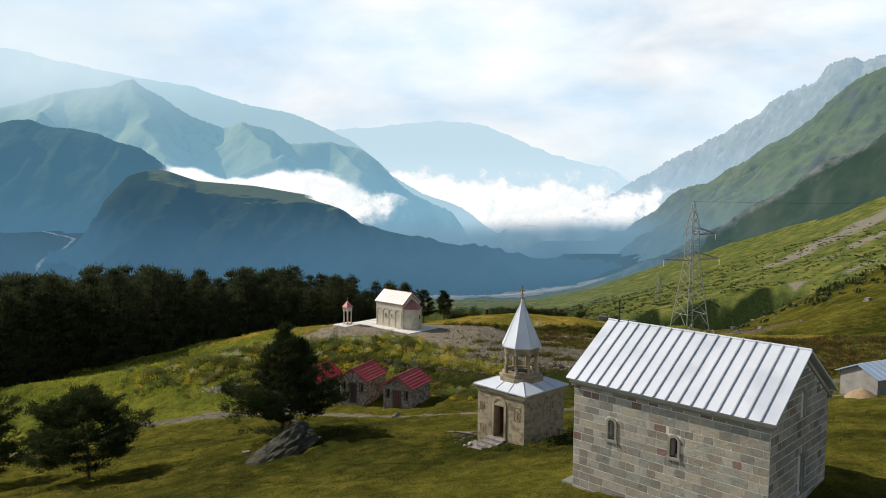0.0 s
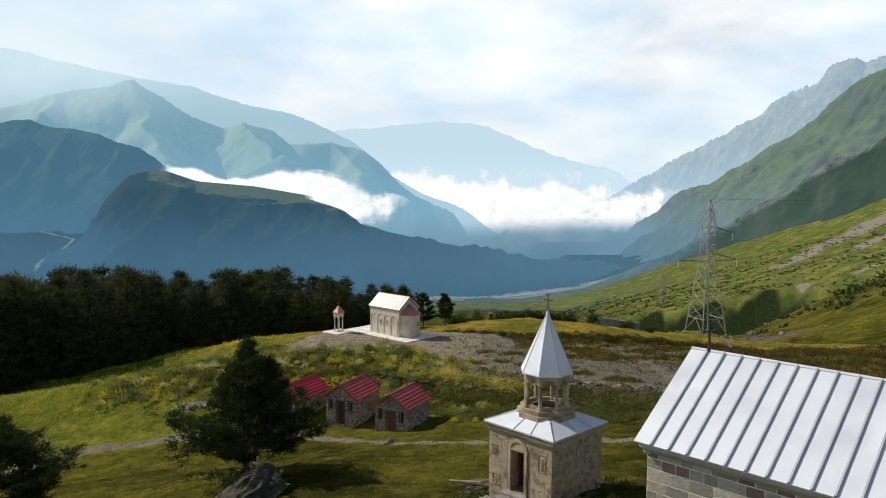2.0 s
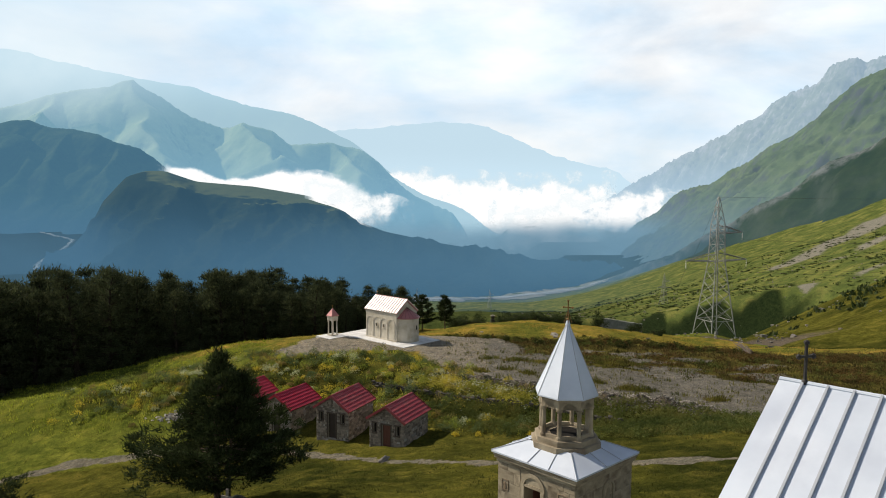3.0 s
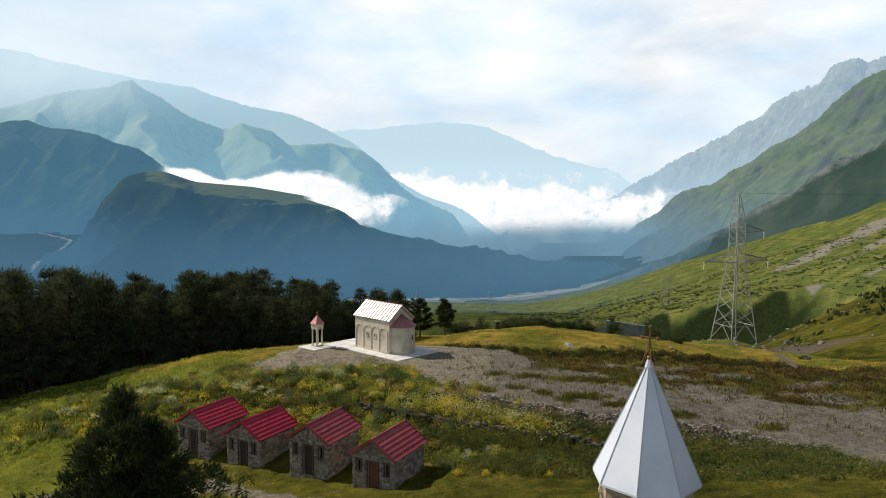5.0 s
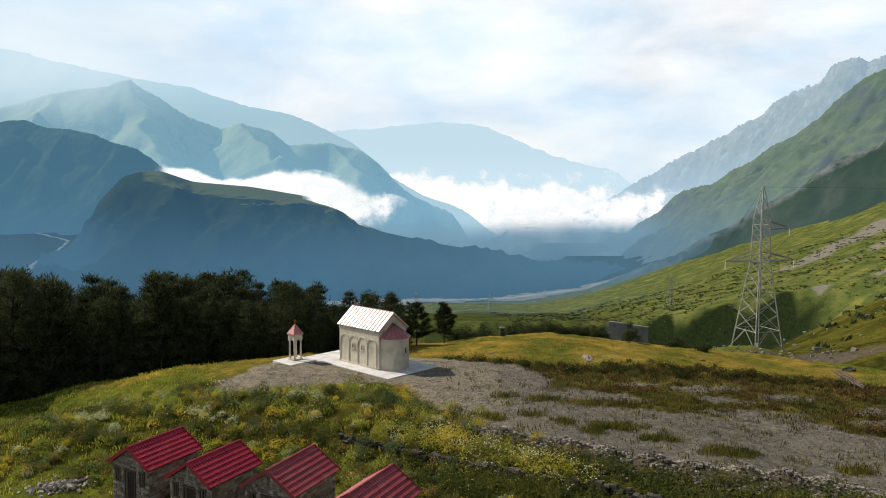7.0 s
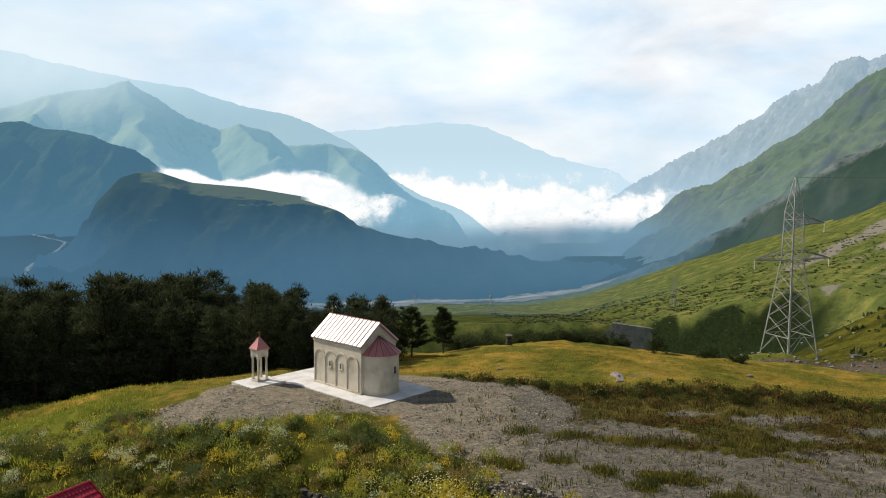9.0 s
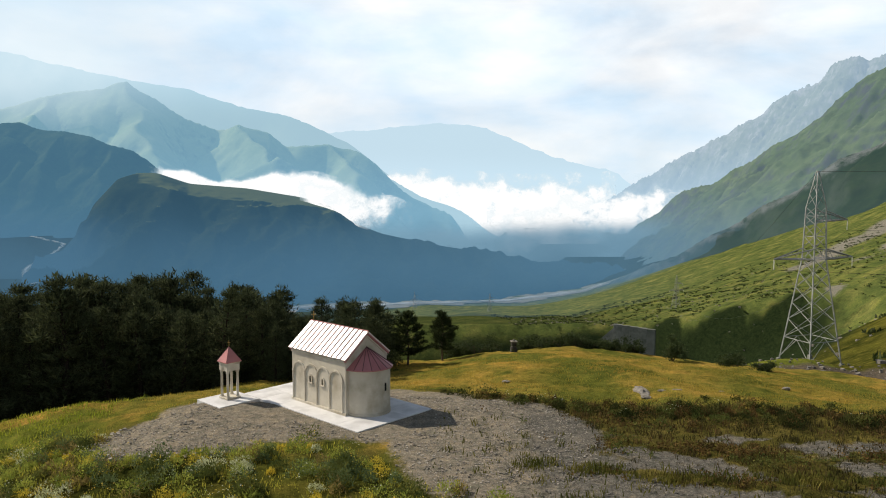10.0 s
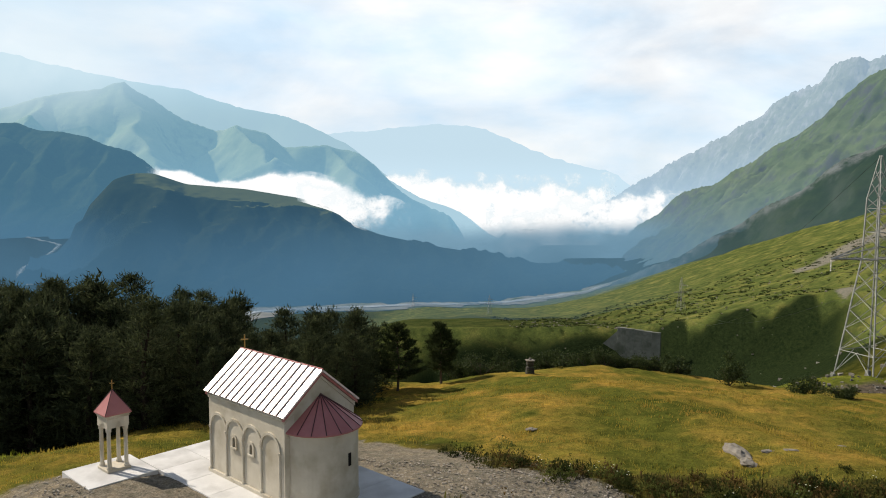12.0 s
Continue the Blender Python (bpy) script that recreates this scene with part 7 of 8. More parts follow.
def build_pine(place, tall, wide, seed, label, limbs=60, tufts=6, per=14, needle=0.3, slim=0.12, spread=0.14, low=0.16, trunks=1, group="", cone=0.8, belly=0.25, mat=None):
    """A pine: bent trunk, whorls of limbs that lift towards the top, brushes of needles along them and on the twigs beside them."""
    rng = np.random.RandomState(seed)
    t = empty("pine_tree", place, label, "tree", group)
    centres, ways = [], []
    for k in range(trunks):
        bm = bmesh.new()
        lean = Vector((rng.uniform(-0.05, 0.05) + 0.10 * k, rng.uniform(-0.05, 0.05), 1))
        base = Vector((0.45 * k, 0.1 * k, -0.4))
        r = 0.022 * tall * (1 - 0.2 * k)
        pts = [base + lean * f * tall * (1 - 0.14 * k) + Vector((0.03 * tall * math.sin(f * 5 + seed) * f, 0.02 * tall * math.cos(f * 4) * f, 0)) for f in np.linspace(0, 0.98, 8)]
        for i, (p, q) in enumerate(zip(pts, pts[1:])):
            add_rod(bm, p, q, r * (1 - i / 7.6), r * (1 - (i + 1) / 7.6), 6)
        whorls = max(4, limbs // trunks // 5)
        for wh in range(whorls):
            g = (wh + rng.uniform(-0.25, 0.25)) / (whorls - 0.5)
            f = low + (0.97 - low) * min(0.99, max(0.0, g))
            j = min(6, int(f / 0.98 * 7))
            root = pts[j].lerp(pts[j + 1], f / 0.98 * 7 - j)
            bulge = rng.uniform(0.75, 1.15) if group else rng.uniform(0.6, 1.2)
            for i in range(5):
                a = wh * 2.4 + i * math.tau / 5 + rng.uniform(-0.4, 0.4)
                shape = (1 - max(0.0, g)) ** cone * min(1, 0.55 + 0.45 * max(0.0, g) / belly)
                ln = max(0.18, wide * 0.5 * shape * bulge * rng.uniform(0.55, 1.15))
                rise = rng.uniform(-0.08, 0.22) + 0.75 * max(0.0, g) ** 1.5
                out = Vector((math.cos(a), math.sin(a), 0))
                elbow = root + out * ln * 0.55 + Vector((0, 0, ln * 0.55 * (rise - 0.12)))
                tip = root + out * ln + Vector((0, 0, ln * rise + 0.06 * ln))
                if ln > 0.5 and group:
                    add_rod(bm, root, tip, r * 0.3 * (1.15 - f), r * 0.05, 3)
                elif ln > 0.5:
                    add_rod(bm, root, elbow, r * 0.32 * (1.15 - f), r * 0.18 * (1.15 - f), 3)
                    add_rod(bm, elbow, tip, r * 0.18 * (1.15 - f), r * 0.05, 3)
                count = max(2, round(tufts * min(1.4, ln / (wide * 0.28))))
                cross_way = Vector((-out.y, out.x, 0))
                for c in range(count):
                    h = (0.3 if group else 0.48) + (0.72 if group else 0.56) * (c + rng.uniform(0, 1)) / count
                    p = root.lerp(elbow, h / 0.55) if h < 0.55 else elbow.lerp(tip, (h - 0.55) / 0.45)
                    off = rng.normal() * 0.2 * ln * (0.4 + h)
                    p = p + cross_way * off + Vector((0, 0, abs(rng.normal()) * 0.1))
                    centres.append(tuple(p))
                    ways.append((out.x * 0.7 + cross_way.x * np.sign(off) * 0.35, out.y * 0.7 + cross_way.y * np.sign(off) * 0.35, 0.45 + 0.4 * max(0.0, g)))
                for q in range(2):
                    centres.append((tip.x, tip.y, tip.z + 0.14 * q))
                    ways.append((out.x * 0.4, out.y * 0.4, 1.0))
        for q in range(5):
            centres.append(tuple(pts[-1] + Vector((rng.normal() * 0.05, rng.normal() * 0.05, 0.3 - 0.2 * q))))
            ways.append((0, 0, 1.2))
        part("trunk", bm, M_SHADED_BARK if group else M_BARK, t)
    v, f = needle_tufts(rng, centres, ways, per, spread, needle, slim)
    from_arrays("crown", v.tolist(), f.tolist(), mat or M_NEEDLE, t)
    return t


build_pine(pose(-11.2, 50.3, ground_at(-11.2, 50.3)), 8.2, 9.2, 3, "dark broad pine with two trunks on the lawn", limbs=130, tufts=15, per=34, needle=0.24, slim=0.13, spread=0.16, trunks=2, low=0.25, cone=1.25, belly=0.02)
build_pine(pose(-22.9, 46.0, ground_at(-22.9, 46.0)), 5.8, 8.0, 7, "dark low spreading pine on the lawn", limbs=75, tufts=16, per=40, needle=0.2, slim=0.13, spread=0.16, low=0.3, cone=0.5, belly=0.1)
build_pine(pose(-31.6, 49.5, ground_at(-31.6, 49.5)), 6.8, 7.6, 9, "dark pine at the lawn's edge", limbs=60, tufts=12, per=36, needle=0.21, slim=0.13, spread=0.16, low=0.2, cone=0.65, belly=0.1)
build_pine(pose(0.4, 144.5, ground_at(0.4, 144.5)), 6.2, 4.6, 11, "dark young pine with a bare stem on the knoll", limbs=60, tufts=9, per=22, needle=0.26, low=0.3, cone=0.6, belly=0.25)
build_pine(pose(-3.6, 139.5, ground_at(-3.6, 139.5)), 6.4, 5.6, 13, "dark young pine with a bare stem beside the wood", limbs=60, tufts=9, per=22, needle=0.26, low=0.26, cone=0.6, belly=0.25)


def forest_edge(x):
    return np.interp(x, [-120, -70, -56, -46, -36, -26, -14, -8, -4], [88, 98, 106, 112, 118, 120, 119, 123, 136])


def build_forest():
    rng = np.random.RandomState(21)
    kinds = []
    for k, (h, w) in enumerate(((11.5, 6.0), (10.2, 5.2), (12.6, 6.0), (9.2, 5.2), (8.0, 4.6), (11.0, 6.6))):
        kinds.append(build_pine(pose(-40 - 3 * k, 138, -9), h, w, 50 + k, "tall dark pine in the dense wood", limbs=(75, 65, 85, 65, 55, 75)[k], tufts=5, per=16, needle=0.31, slim=0.12, spread=0.24, low=0.05, group="pine wood", cone=(0.7, 0.85, 0.6, 0.75, 0.8, 0.65)[k], belly=0.3, mat=M_NEEDLE_WOOD))
    tall = dict(zip([k.name for k in kinds], (11.5, 10.2, 12.6, 9.2, 8.0, 11.0)))
    spots = []
    tries = 0
    while len(spots) < 190 and tries < 20000:
        tries += 1
        x = rng.uniform(-112, -5.5)
        d = rng.exponential(11) + 0.3
        y = float(forest_edge(x)) + d
        if d > 32 or y > 178 or (x > -9 and d > 12):
            continue
        near = 3.1 if d < 12 else 4.0
        if any((x - a) ** 2 + (y - b) ** 2 < near ** 2 for a, b in spots):
            continue
        spots.append((x, y))
    tries = 0
    while len(spots) < 240 and tries < 6000:
        tries += 1
        x, d = rng.uniform(-34, -6.5), rng.uniform(0.5, 18)
        y = float(forest_edge(x)) + d
        if (x > -9 and d > 12) or any((x - a) ** 2 + (y - b) ** 2 < 2.3 ** 2 for a, b in spots):
            continue
        spots.append((x, y))
    for i, (x, y) in enumerate(spots):
        k = kinds[rng.randint(len(kinds))] if x < -22 else kinds[3 + rng.randint(2)]
        top = float(np.interp(x, [-40, -27, -18, -12], [7.1, 7.3, 5.3, 4.3])) - 0.11 * (y - 115) + rng.uniform(-3.6, 1.0)
        s = float(np.clip((top - ground_at(x, y)) / tall[k.name], 0.55, 1.9))
        m = pose(x, y, ground_at(x, y) - 0.2, 0, 0, rng.uniform(0, 360))
        if i < len(kinds):
            kinds[i].matrix_basis = m
        else:
            c = copy_thing(k, m)
            c.scale = (s * 1.3, s * 1.3, s)


build_forest()


# ---------------------------------------------------------------- bushes, weeds, grass
def leaf_bush(x, y, size, seed, mat, label, n=900, leaf=0.16):
    rng = np.random.RandomState(seed)
    t = empty("bush", pose(x, y, ground_at(x, y)), label, "bush", "bushes on the knoll")
    bm = bmesh.new()
    for i in range(7):
        a = rng.uniform(0, math.tau)
        add_rod(bm, (0, 0, -0.1), (math.cos(a) * size[0] * 0.6, math.sin(a) * size[1] * 0.6, size[2] * rng.uniform(0.5, 0.9)), 0.05, 0.015, 5)
    part("stem", bm, M_BARK, t)
    lobes = rng.normal(size=(9, 3)) * np.array([0.5, 0.5, 0.3]) * np.array(size) + np.array([0, 0, size[2] * 0.5])
    c = lobes[rng.randint(0, 9, n)] + rng.normal(size=(n, 3)) * np.array(size) * 0.2
    c[:, 2] = np.maximum(c[:, 2], 0.05)
    v, f = needle_clumps(rng, c.tolist(), 3, 0.08, leaf)
    from_arrays("foliage", v.tolist(), f.tolist(), mat, t)
    return t


M_BUSH = material("bush_leaves", [(0.02, 0.034, 0.009), (0.055, 0.07, 0.016)], scale=1.5, rough=0.7, bump=0, island=0.4, trans=0.3, spec=0.2)
for k, (x, y, s) in enumerate(((26.8, 140, (1.2, 1.0, 1.9)), (33.0, 137.5, (1.8, 1.2, 1.3)), (37.0, 140, (1.2, 1.0, 0.9)), (17.5, 149, (1.6, 1.2, 1.7)), (13.5, 148, (1.8, 1.2, 1.3)), (4.5, 148, (2.6, 1.4, 1.8)),
                               (7.0, 150, (1.8, 1.4, 1.6)), (20.5, 150, (2.4, 1.4, 1.5)), (24, 146, (1.4, 1.2, 1.2)), (10.4, 151, (2.2, 1.4, 1.6)), (1.8, 150.5, (2.0, 1.4, 2.0)), (12.0, 150, (2.0, 1.0, 1.1)), (15.5, 149.5, (2.0, 1.0, 1.2)), (19.0, 149.0, (1.8, 1.0, 1.1)), (22.4, 147.5, (1.9, 1.0, 1.0)), (5.8, 150.5, (2.0, 1.2, 1.5)), (3.0, 149.5, (1.8, 1.2, 1.6)))):
    leaf_bush(x, y, s, 80 + k, M_BUSH, "low dark green bush on the far edge of the knoll")


def blades(name, pts, high, wide, per, mat, label, seed, spread=0.16, lean=0.45, category="grass"):
    """Tufts of thin blades over the ground, joined into one mesh."""
    rng = np.random.RandomState(seed)
    n = len(pts) * per
    p = np.repeat(np.asarray(pts), per, axis=0)
    hscale = np.repeat(rng.uniform(high[0], high[1], len(pts)), per)
    p = p + np.concatenate([rng.normal(size=(n, 2)) * spread, np.zeros((n, 1))], 1)
    h = hscale * rng.uniform(0.6, 1.15, n)
    a = rng.uniform(0, math.tau, n)
    side = np.stack([np.cos(a), np.sin(a), np.zeros(n)], 1) * (wide * rng.uniform(0.6, 1.3, n))[:, None]
    b = rng.uniform(0, math.tau, n)
    out = np.stack([np.cos(b), np.sin(b), np.zeros(n)], 1) * (h * lean * rng.uniform(0.2, 1, n))[:, None]
    up = np.stack([np.zeros(n), np.zeros(n), h], 1)
    root = p - np.array([0, 0, 0.06])
    tri = np.stack([root - side, root + side, root + up * 0.62 + out * 0.4 + side * 0.8, root + up + out], 1)
    idx = np.arange(4 * n).reshape(-1, 4)
    f = np.concatenate([idx[:, [0, 1, 2]], idx[:, [0, 2, 3]]])
    ob = from_arrays(name, tri.reshape(-1, 3).tolist(), f.tolist(), mat)
    return tagged(ob, label, category, kind="stuff")


def scatter(n, x0, x1, y0, y1, keep, seed):
    rng = np.random.RandomState(seed)
    x, y = rng.uniform(x0, x1, n), rng.uniform(y0, y1, n)
    k = rng.uniform(0, 1, n) < keep(x, y)
    x, y = x[k], y[k]
    return np.stack([x, y, height(x, y)], 1)


def clear_of_buildings(x, y):
    ok = np.ones_like(x)
    for cx, cy, r in ((9.6, 26.8, 5.0), (4.64, 41.87, 2.6), (-6.4, 104.2, 4.4), (-13.9, 105.1, 2.0), (-10.5, 103, 3), (-3.2, 101, 3), (-3.63, 74.9, 2.3), (-8.61, 78.3, 2.3), (-14.13, 81.7, 2.3), (-18.77, 84.16, 2.3)):
        ok = ok * (np.hypot(x - cx, y - cy) > r)
    return ok


M_LAWN = material("lawn_grass", [(0.14, 0.185, 0.02), (0.3, 0.33, 0.035), (0.45, 0.42, 0.055)], scale=0.35, rough=0.8, bump=0, island=0.35, trans=0.35, spec=0.15)
M_LUSH = material("lush_grass", [(0.023, 0.03, 0.007), (0.06, 0.063, 0.012), (0.125, 0.108, 0.022)], scale=0.25, rough=0.8, bump=0, island=0.35, trans=0.35, spec=0.15)
M_DULL_HAY = material("dull_hay", [(0.028, 0.031, 0.01), (0.06, 0.05, 0.017), (0.125, 0.076, 0.03)], scale=0.4, rough=0.85, bump=0, island=0.4, trans=0.3, spec=0.1)
M_HAY = material("golden_hay", [(0.17, 0.175, 0.028), (0.35, 0.27, 0.045), (0.46, 0.28, 0.06)], scale=0.16, rough=0.85, bump=0, island=0.14, trans=0.45, spec=0.15)
M_WEED = material("weed_leaves", [(0.18, 0.2, 0.028), (0.42, 0.38, 0.052), (0.64, 0.52, 0.085)], scale=0.45, rough=0.75, bump=0, island=0.16, trans=0.45, spec=0.1)
M_TUFT = material("tuft_grass", [(0.05, 0.062, 0.013), (0.11, 0.11, 0.022), (0.2, 0.165, 0.035)], scale=0.5, rough=0.8, bump=0, island=0.25, trans=0.35, spec=0.1)
M_RUSSET = material("russet_weeds", [(0.06, 0.042, 0.014), (0.15, 0.09, 0.028)], scale=0.6, rough=0.85, bump=0, island=0.4, trans=0.25, spec=0.1)
M_UMBEL = material("white_umbels", [(0.48, 0.5, 0.34), (0.62, 0.63, 0.46)], scale=2, rough=0.9, bump=0, island=0.2)
M_YELLOW = material("yellow_flowers", [(0.4, 0.27, 0.02), (0.52, 0.38, 0.04)], scale=2, rough=0.9, bump=0, island=0.25)


def over(x, y):
    return y - bank_line(x)


def bank_zone(x, y):
    """Tall weeds: the bank below the chapel, thinning to the rubble beside it."""
    z = smooth(-13, -8, over(x, y)) * (1 - smooth(3.5, 6.0, over(x, y) + 0.8 * waves(x, y, 5, 91))) * smooth(9, -1, x) * smooth(-44, -30, x)
    return z * (1 - chapel_pad(x, y)) * (0.35 + 0.65 * smooth(-0.5, 0.3, waves(x, y, 4, 92)))


blades("lawn_grass", scatter(26000, -48, 26, 32, 88, lambda x, y: smooth(-4, -9, over(x, y)) * (1 - path_mask(x, y)) * clear_of_buildings(x, y) * (0.25 + 0.75 * smooth(-0.6, 0.6, waves(x, y, 5, 93))), 1),
       (0.06, 0.2), 0.018, 5, M_LUSH, "short uneven green grass of the lawn", 2)
blades("hillside_grass", scatter(14000, -75, -22, 76, 120, lambda x, y: smooth(-14, -10, over(x, y)) * (0.4 + 0.6 * smooth(-0.5, 0.5, waves(x, y, 6, 94))), 3),
       (0.12, 0.4), 0.03, 5, M_LAWN, "tufted green grass on the hillside", 4)
blades("bank_weeds", scatter(7000, -46, 16, 68, 100, lambda x, y: bank_zone(x, y) * clear_of_buildings(x, y), 5),
       (0.15, 0.4), 0.025, 8, M_WEED, "tall yellow-green weeds on the bank", 6, 0.22, 0.5)
blades("dull_hay_grass", scatter(30000, -2, 62, 66, 112, lambda x, y: smooth(1, 3, over(x, y)) * smooth(1, 4, x) * smooth(2.0, 0.2, y - belt_line(x) + 0.9 * waves(x, y, 4, 99)) * (1 - chapel_pad(x, y)), 15),
       (0.12, 0.42), 0.024, 6, M_DULL_HAY, "dull brown and green grass beside the gravel", 16, 0.2)
blades("hay_grass", scatter(38000, -34, 62, 92, 136, lambda x, y: golden(x, y) * (0.3 + 0.7 * smooth(-0.5, 0.4, waves(x, y, 9, 121))) * (1 - chapel_pad(x, y)) * clear_of_buildings(x, y) * (0.35 + 0.65 * smooth(-0.6, 0.5, waves(x, y, 6, 96))), 9),
       (0.1, 0.26), 0.024, 4, M_HAY, "golden hay grass on the knoll", 10, 0.2)
blades("gravel_tufts", scatter(30000, 0, 40, 68, 108, lambda x, y: np.clip(0.05 + sum(smooth(1.15, 0.6, np.hypot((x - cx) / rx, (y - cy) / max(ry, 0.7))) for cx, cy, rx, ry in WEED_SPOTS), 0, 1) * smooth(0, 2, over(x, y)) * smooth(18, 14, over(x, y)), 13),
       (0.15, 0.5), 0.03, 9, M_TUFT, "scattered grass tufts on the gravel", 14, 0.25)


def leafy(name, pts, size, leaf, per, mat, label, seed, category="weeds"):
    """Low bushy weeds: many small leaves round each root, in every direction."""
    rng = np.random.RandomState(seed)
    n = len(pts) * per
    s = np.repeat(rng.uniform(size[0], size[1], len(pts)), per)
    c = np.repeat(np.asarray(pts), per, axis=0) + rng.normal(size=(n, 3)) * np.stack([s * 0.34, s * 0.34, s * 0.0], 1)
    c[:, 2] += s * rng.beta(1.9, 1.3, n)
    d = rng.normal(size=(n, 3))
    d /= np.linalg.norm(d, axis=1)[:, None]
    e = np.cross(d, rng.normal(size=(n, 3)))
    e /= np.linalg.norm(e, axis=1)[:, None] + 1e-9
    ln = (leaf * rng.uniform(0.6, 1.4, n))[:, None]
    tri = np.stack([c - e * ln * 0.3, c + e * ln * 0.3, c + d * ln], 1)
    ob = from_arrays(name, tri.reshape(-1, 3).tolist(), np.arange(3 * n).reshape(-1, 3).tolist(), mat)
    return tagged(ob, label, category, kind="stuff")


M_DARKWEED = material("dark_weeds", [(0.045, 0.064, 0.016), (0.098, 0.116, 0.027), (0.18, 0.162, 0.042)], scale=0.45, rough=0.8, bump=0, island=0.16, trans=0.4, spec=0.1)
M_SHRUB = material("green_shrub", [(0.15, 0.185, 0.035), (0.28, 0.32, 0.055), (0.45, 0.43, 0.08)], scale=0.4, rough=0.8, bump=0, island=0.16, trans=0.4, spec=0.1)
M_GOLDWEED = material("yellow_weed", [(0.32, 0.27, 0.035), (0.56, 0.44, 0.05), (0.72, 0.54, 0.066)], scale=0.5, rough=0.8, bump=0, island=0.16, trans=0.45, spec=0.1)


def mounds(name, pts, radius, leaf, per, mat, label, seed, category="weeds"):
    """Rounded clumps of weeds: small leaves over a lumpy dome round each root, thin inside, with stray shoots above."""
    rng = np.random.RandomState(seed)
    m = len(pts)
    r = rng.uniform(radius[0], radius[1], m)
    tall = r * rng.uniform(0.75, 1.35, m)
    lump = rng.uniform(0, math.tau, (m, 3))
    n = m * per
    who = np.repeat(np.arange(m), per)
    a, e = rng.uniform(0, math.tau, n), np.arcsin(rng.uniform(0.0, 1.0, n))
    f = rng.uniform(0.55, 1.0, n) ** 0.6 * (1 + 0.22 * np.sin(2 * a + lump[who, 0]) + 0.15 * np.sin(3 * a + 4 * e + lump[who, 1]) + 0.12 * rng.normal(size=n))
    c = np.asarray(pts)[who] + np.stack([np.cos(a) * np.cos(e) * r[who] * f, np.sin(a) * np.cos(e) * r[who] * f, np.sin(e) * tall[who] * f], 1)
    d = np.stack([np.cos(a) * np.cos(e), np.sin(a) * np.cos(e), np.sin(e) + 0.5], 1) + rng.normal(size=(n, 3)) * 0.6
    d /= np.linalg.norm(d, axis=1)[:, None]
    w = np.cross(d, rng.normal(size=(n, 3)))
    w /= np.linalg.norm(w, axis=1)[:, None] + 1e-9
    ln = (leaf * rng.uniform(0.6, 1.5, n))[:, None]
    tri = np.stack([c - w * ln * 0.28, c + w * ln * 0.28, c + d * ln], 1)
    ob = from_arrays(name, tri.reshape(-1, 3).tolist(), np.arange(3 * n).reshape(-1, 3).tolist(), mat)
    return tagged(ob, label, category, kind="stuff")


M_BROWNWEED = material("brown_weed", [(0.14, 0.11, 0.04), (0.26, 0.2, 0.065), (0.38, 0.28, 0.09)], scale=0.5, rough=0.85, bump=0, island=0.2, trans=0.3, spec=0.1)
M_PALEWEED = material("pale_umbels", [(0.3, 0.33, 0.14), (0.5, 0.52, 0.3), (0.68, 0.68, 0.5)], scale=3.0, rough=0.85, bump=0, island=0.35, trans=0.35, spec=0.1)
M_BLUEWEED = material("grey_green_weed", [(0.07, 0.1, 0.04), (0.13, 0.17, 0.065), (0.22, 0.25, 0.1)], scale=0.5, rough=0.85, bump=0, island=0.16, trans=0.35, spec=0.1)
CLUMPS = scatter(3600, -48, 10, 68, 101, lambda x, y: bank_zone(x, y) * clear_of_buildings(x, y), 51)
CLUMP_KIND = 0.25 + 0.5 * np.random.RandomState(52).uniform(0, 1, len(CLUMPS)) + 0.55 * waves(CLUMPS[:, 0], CLUMPS[:, 1] * 1.4, 4.5, 114)
for name, lo, hi, radius, leaf, per, mat, label in (
        ("dark_clumps", -9, 0.2, (0.4, 0.85), 0.1, 320, M_DARKWEED, "dark green clumps of tall weeds on the bank"),
        ("grey_green_clumps", 0.2, 0.38, (0.35, 0.75), 0.1, 280, M_BLUEWEED, "grey-green shrubby clumps on the bank"),
        ("brown_clumps", 0.38, 0.5, (0.3, 0.7), 0.1, 220, M_BROWNWEED, "brown seeding clumps of weeds on the bank"),
        ("green_clumps", 0.5, 0.74, (0.3, 0.75), 0.1, 260, M_SHRUB, "fresh green clumps of weeds on the bank"),
        ("yellow_clumps", 0.74, 0.94, (0.25, 0.6), 0.08, 240, M_GOLDWEED, "yellow flowering clumps of weeds on the bank"),
        ("umbel_clumps", 0.94, 9, (0.25, 0.6), 0.08, 240, M_PALEWEED, "pale flowering umbel clumps on the bank")):
    mounds(name, CLUMPS[(CLUMP_KIND >= lo) & (CLUMP_KIND < hi)], radius, leaf, per, mat, label, 53 + len(name))
TOWER_FOOT = scatter(900, 0, 9, 37, 47, lambda x, y: np.exp(-((np.maximum(np.abs((x - 4.64) * 0.69 + (y - 41.87) * 0.724), np.abs((x - 4.64) * 0.724 - (y - 41.87) * 0.69)) - 2.75) / 0.45) ** 2) * (np.hypot(x - 2.7, y - 40.4) > 1.5) * 0.6, 81)
mounds("tower_weeds", TOWER_FOOT, (0.12, 0.32), 0.08, 110, M_DARKWEED, "dark rank weeds round the tower's foot", 82)
M_BELT = material("belt_weeds", [(0.016, 0.024, 0.007), (0.036, 0.045, 0.012), (0.08, 0.078, 0.022)], scale=0.5, rough=0.85, bump=0, island=0.2, trans=0.3, spec=0.05)
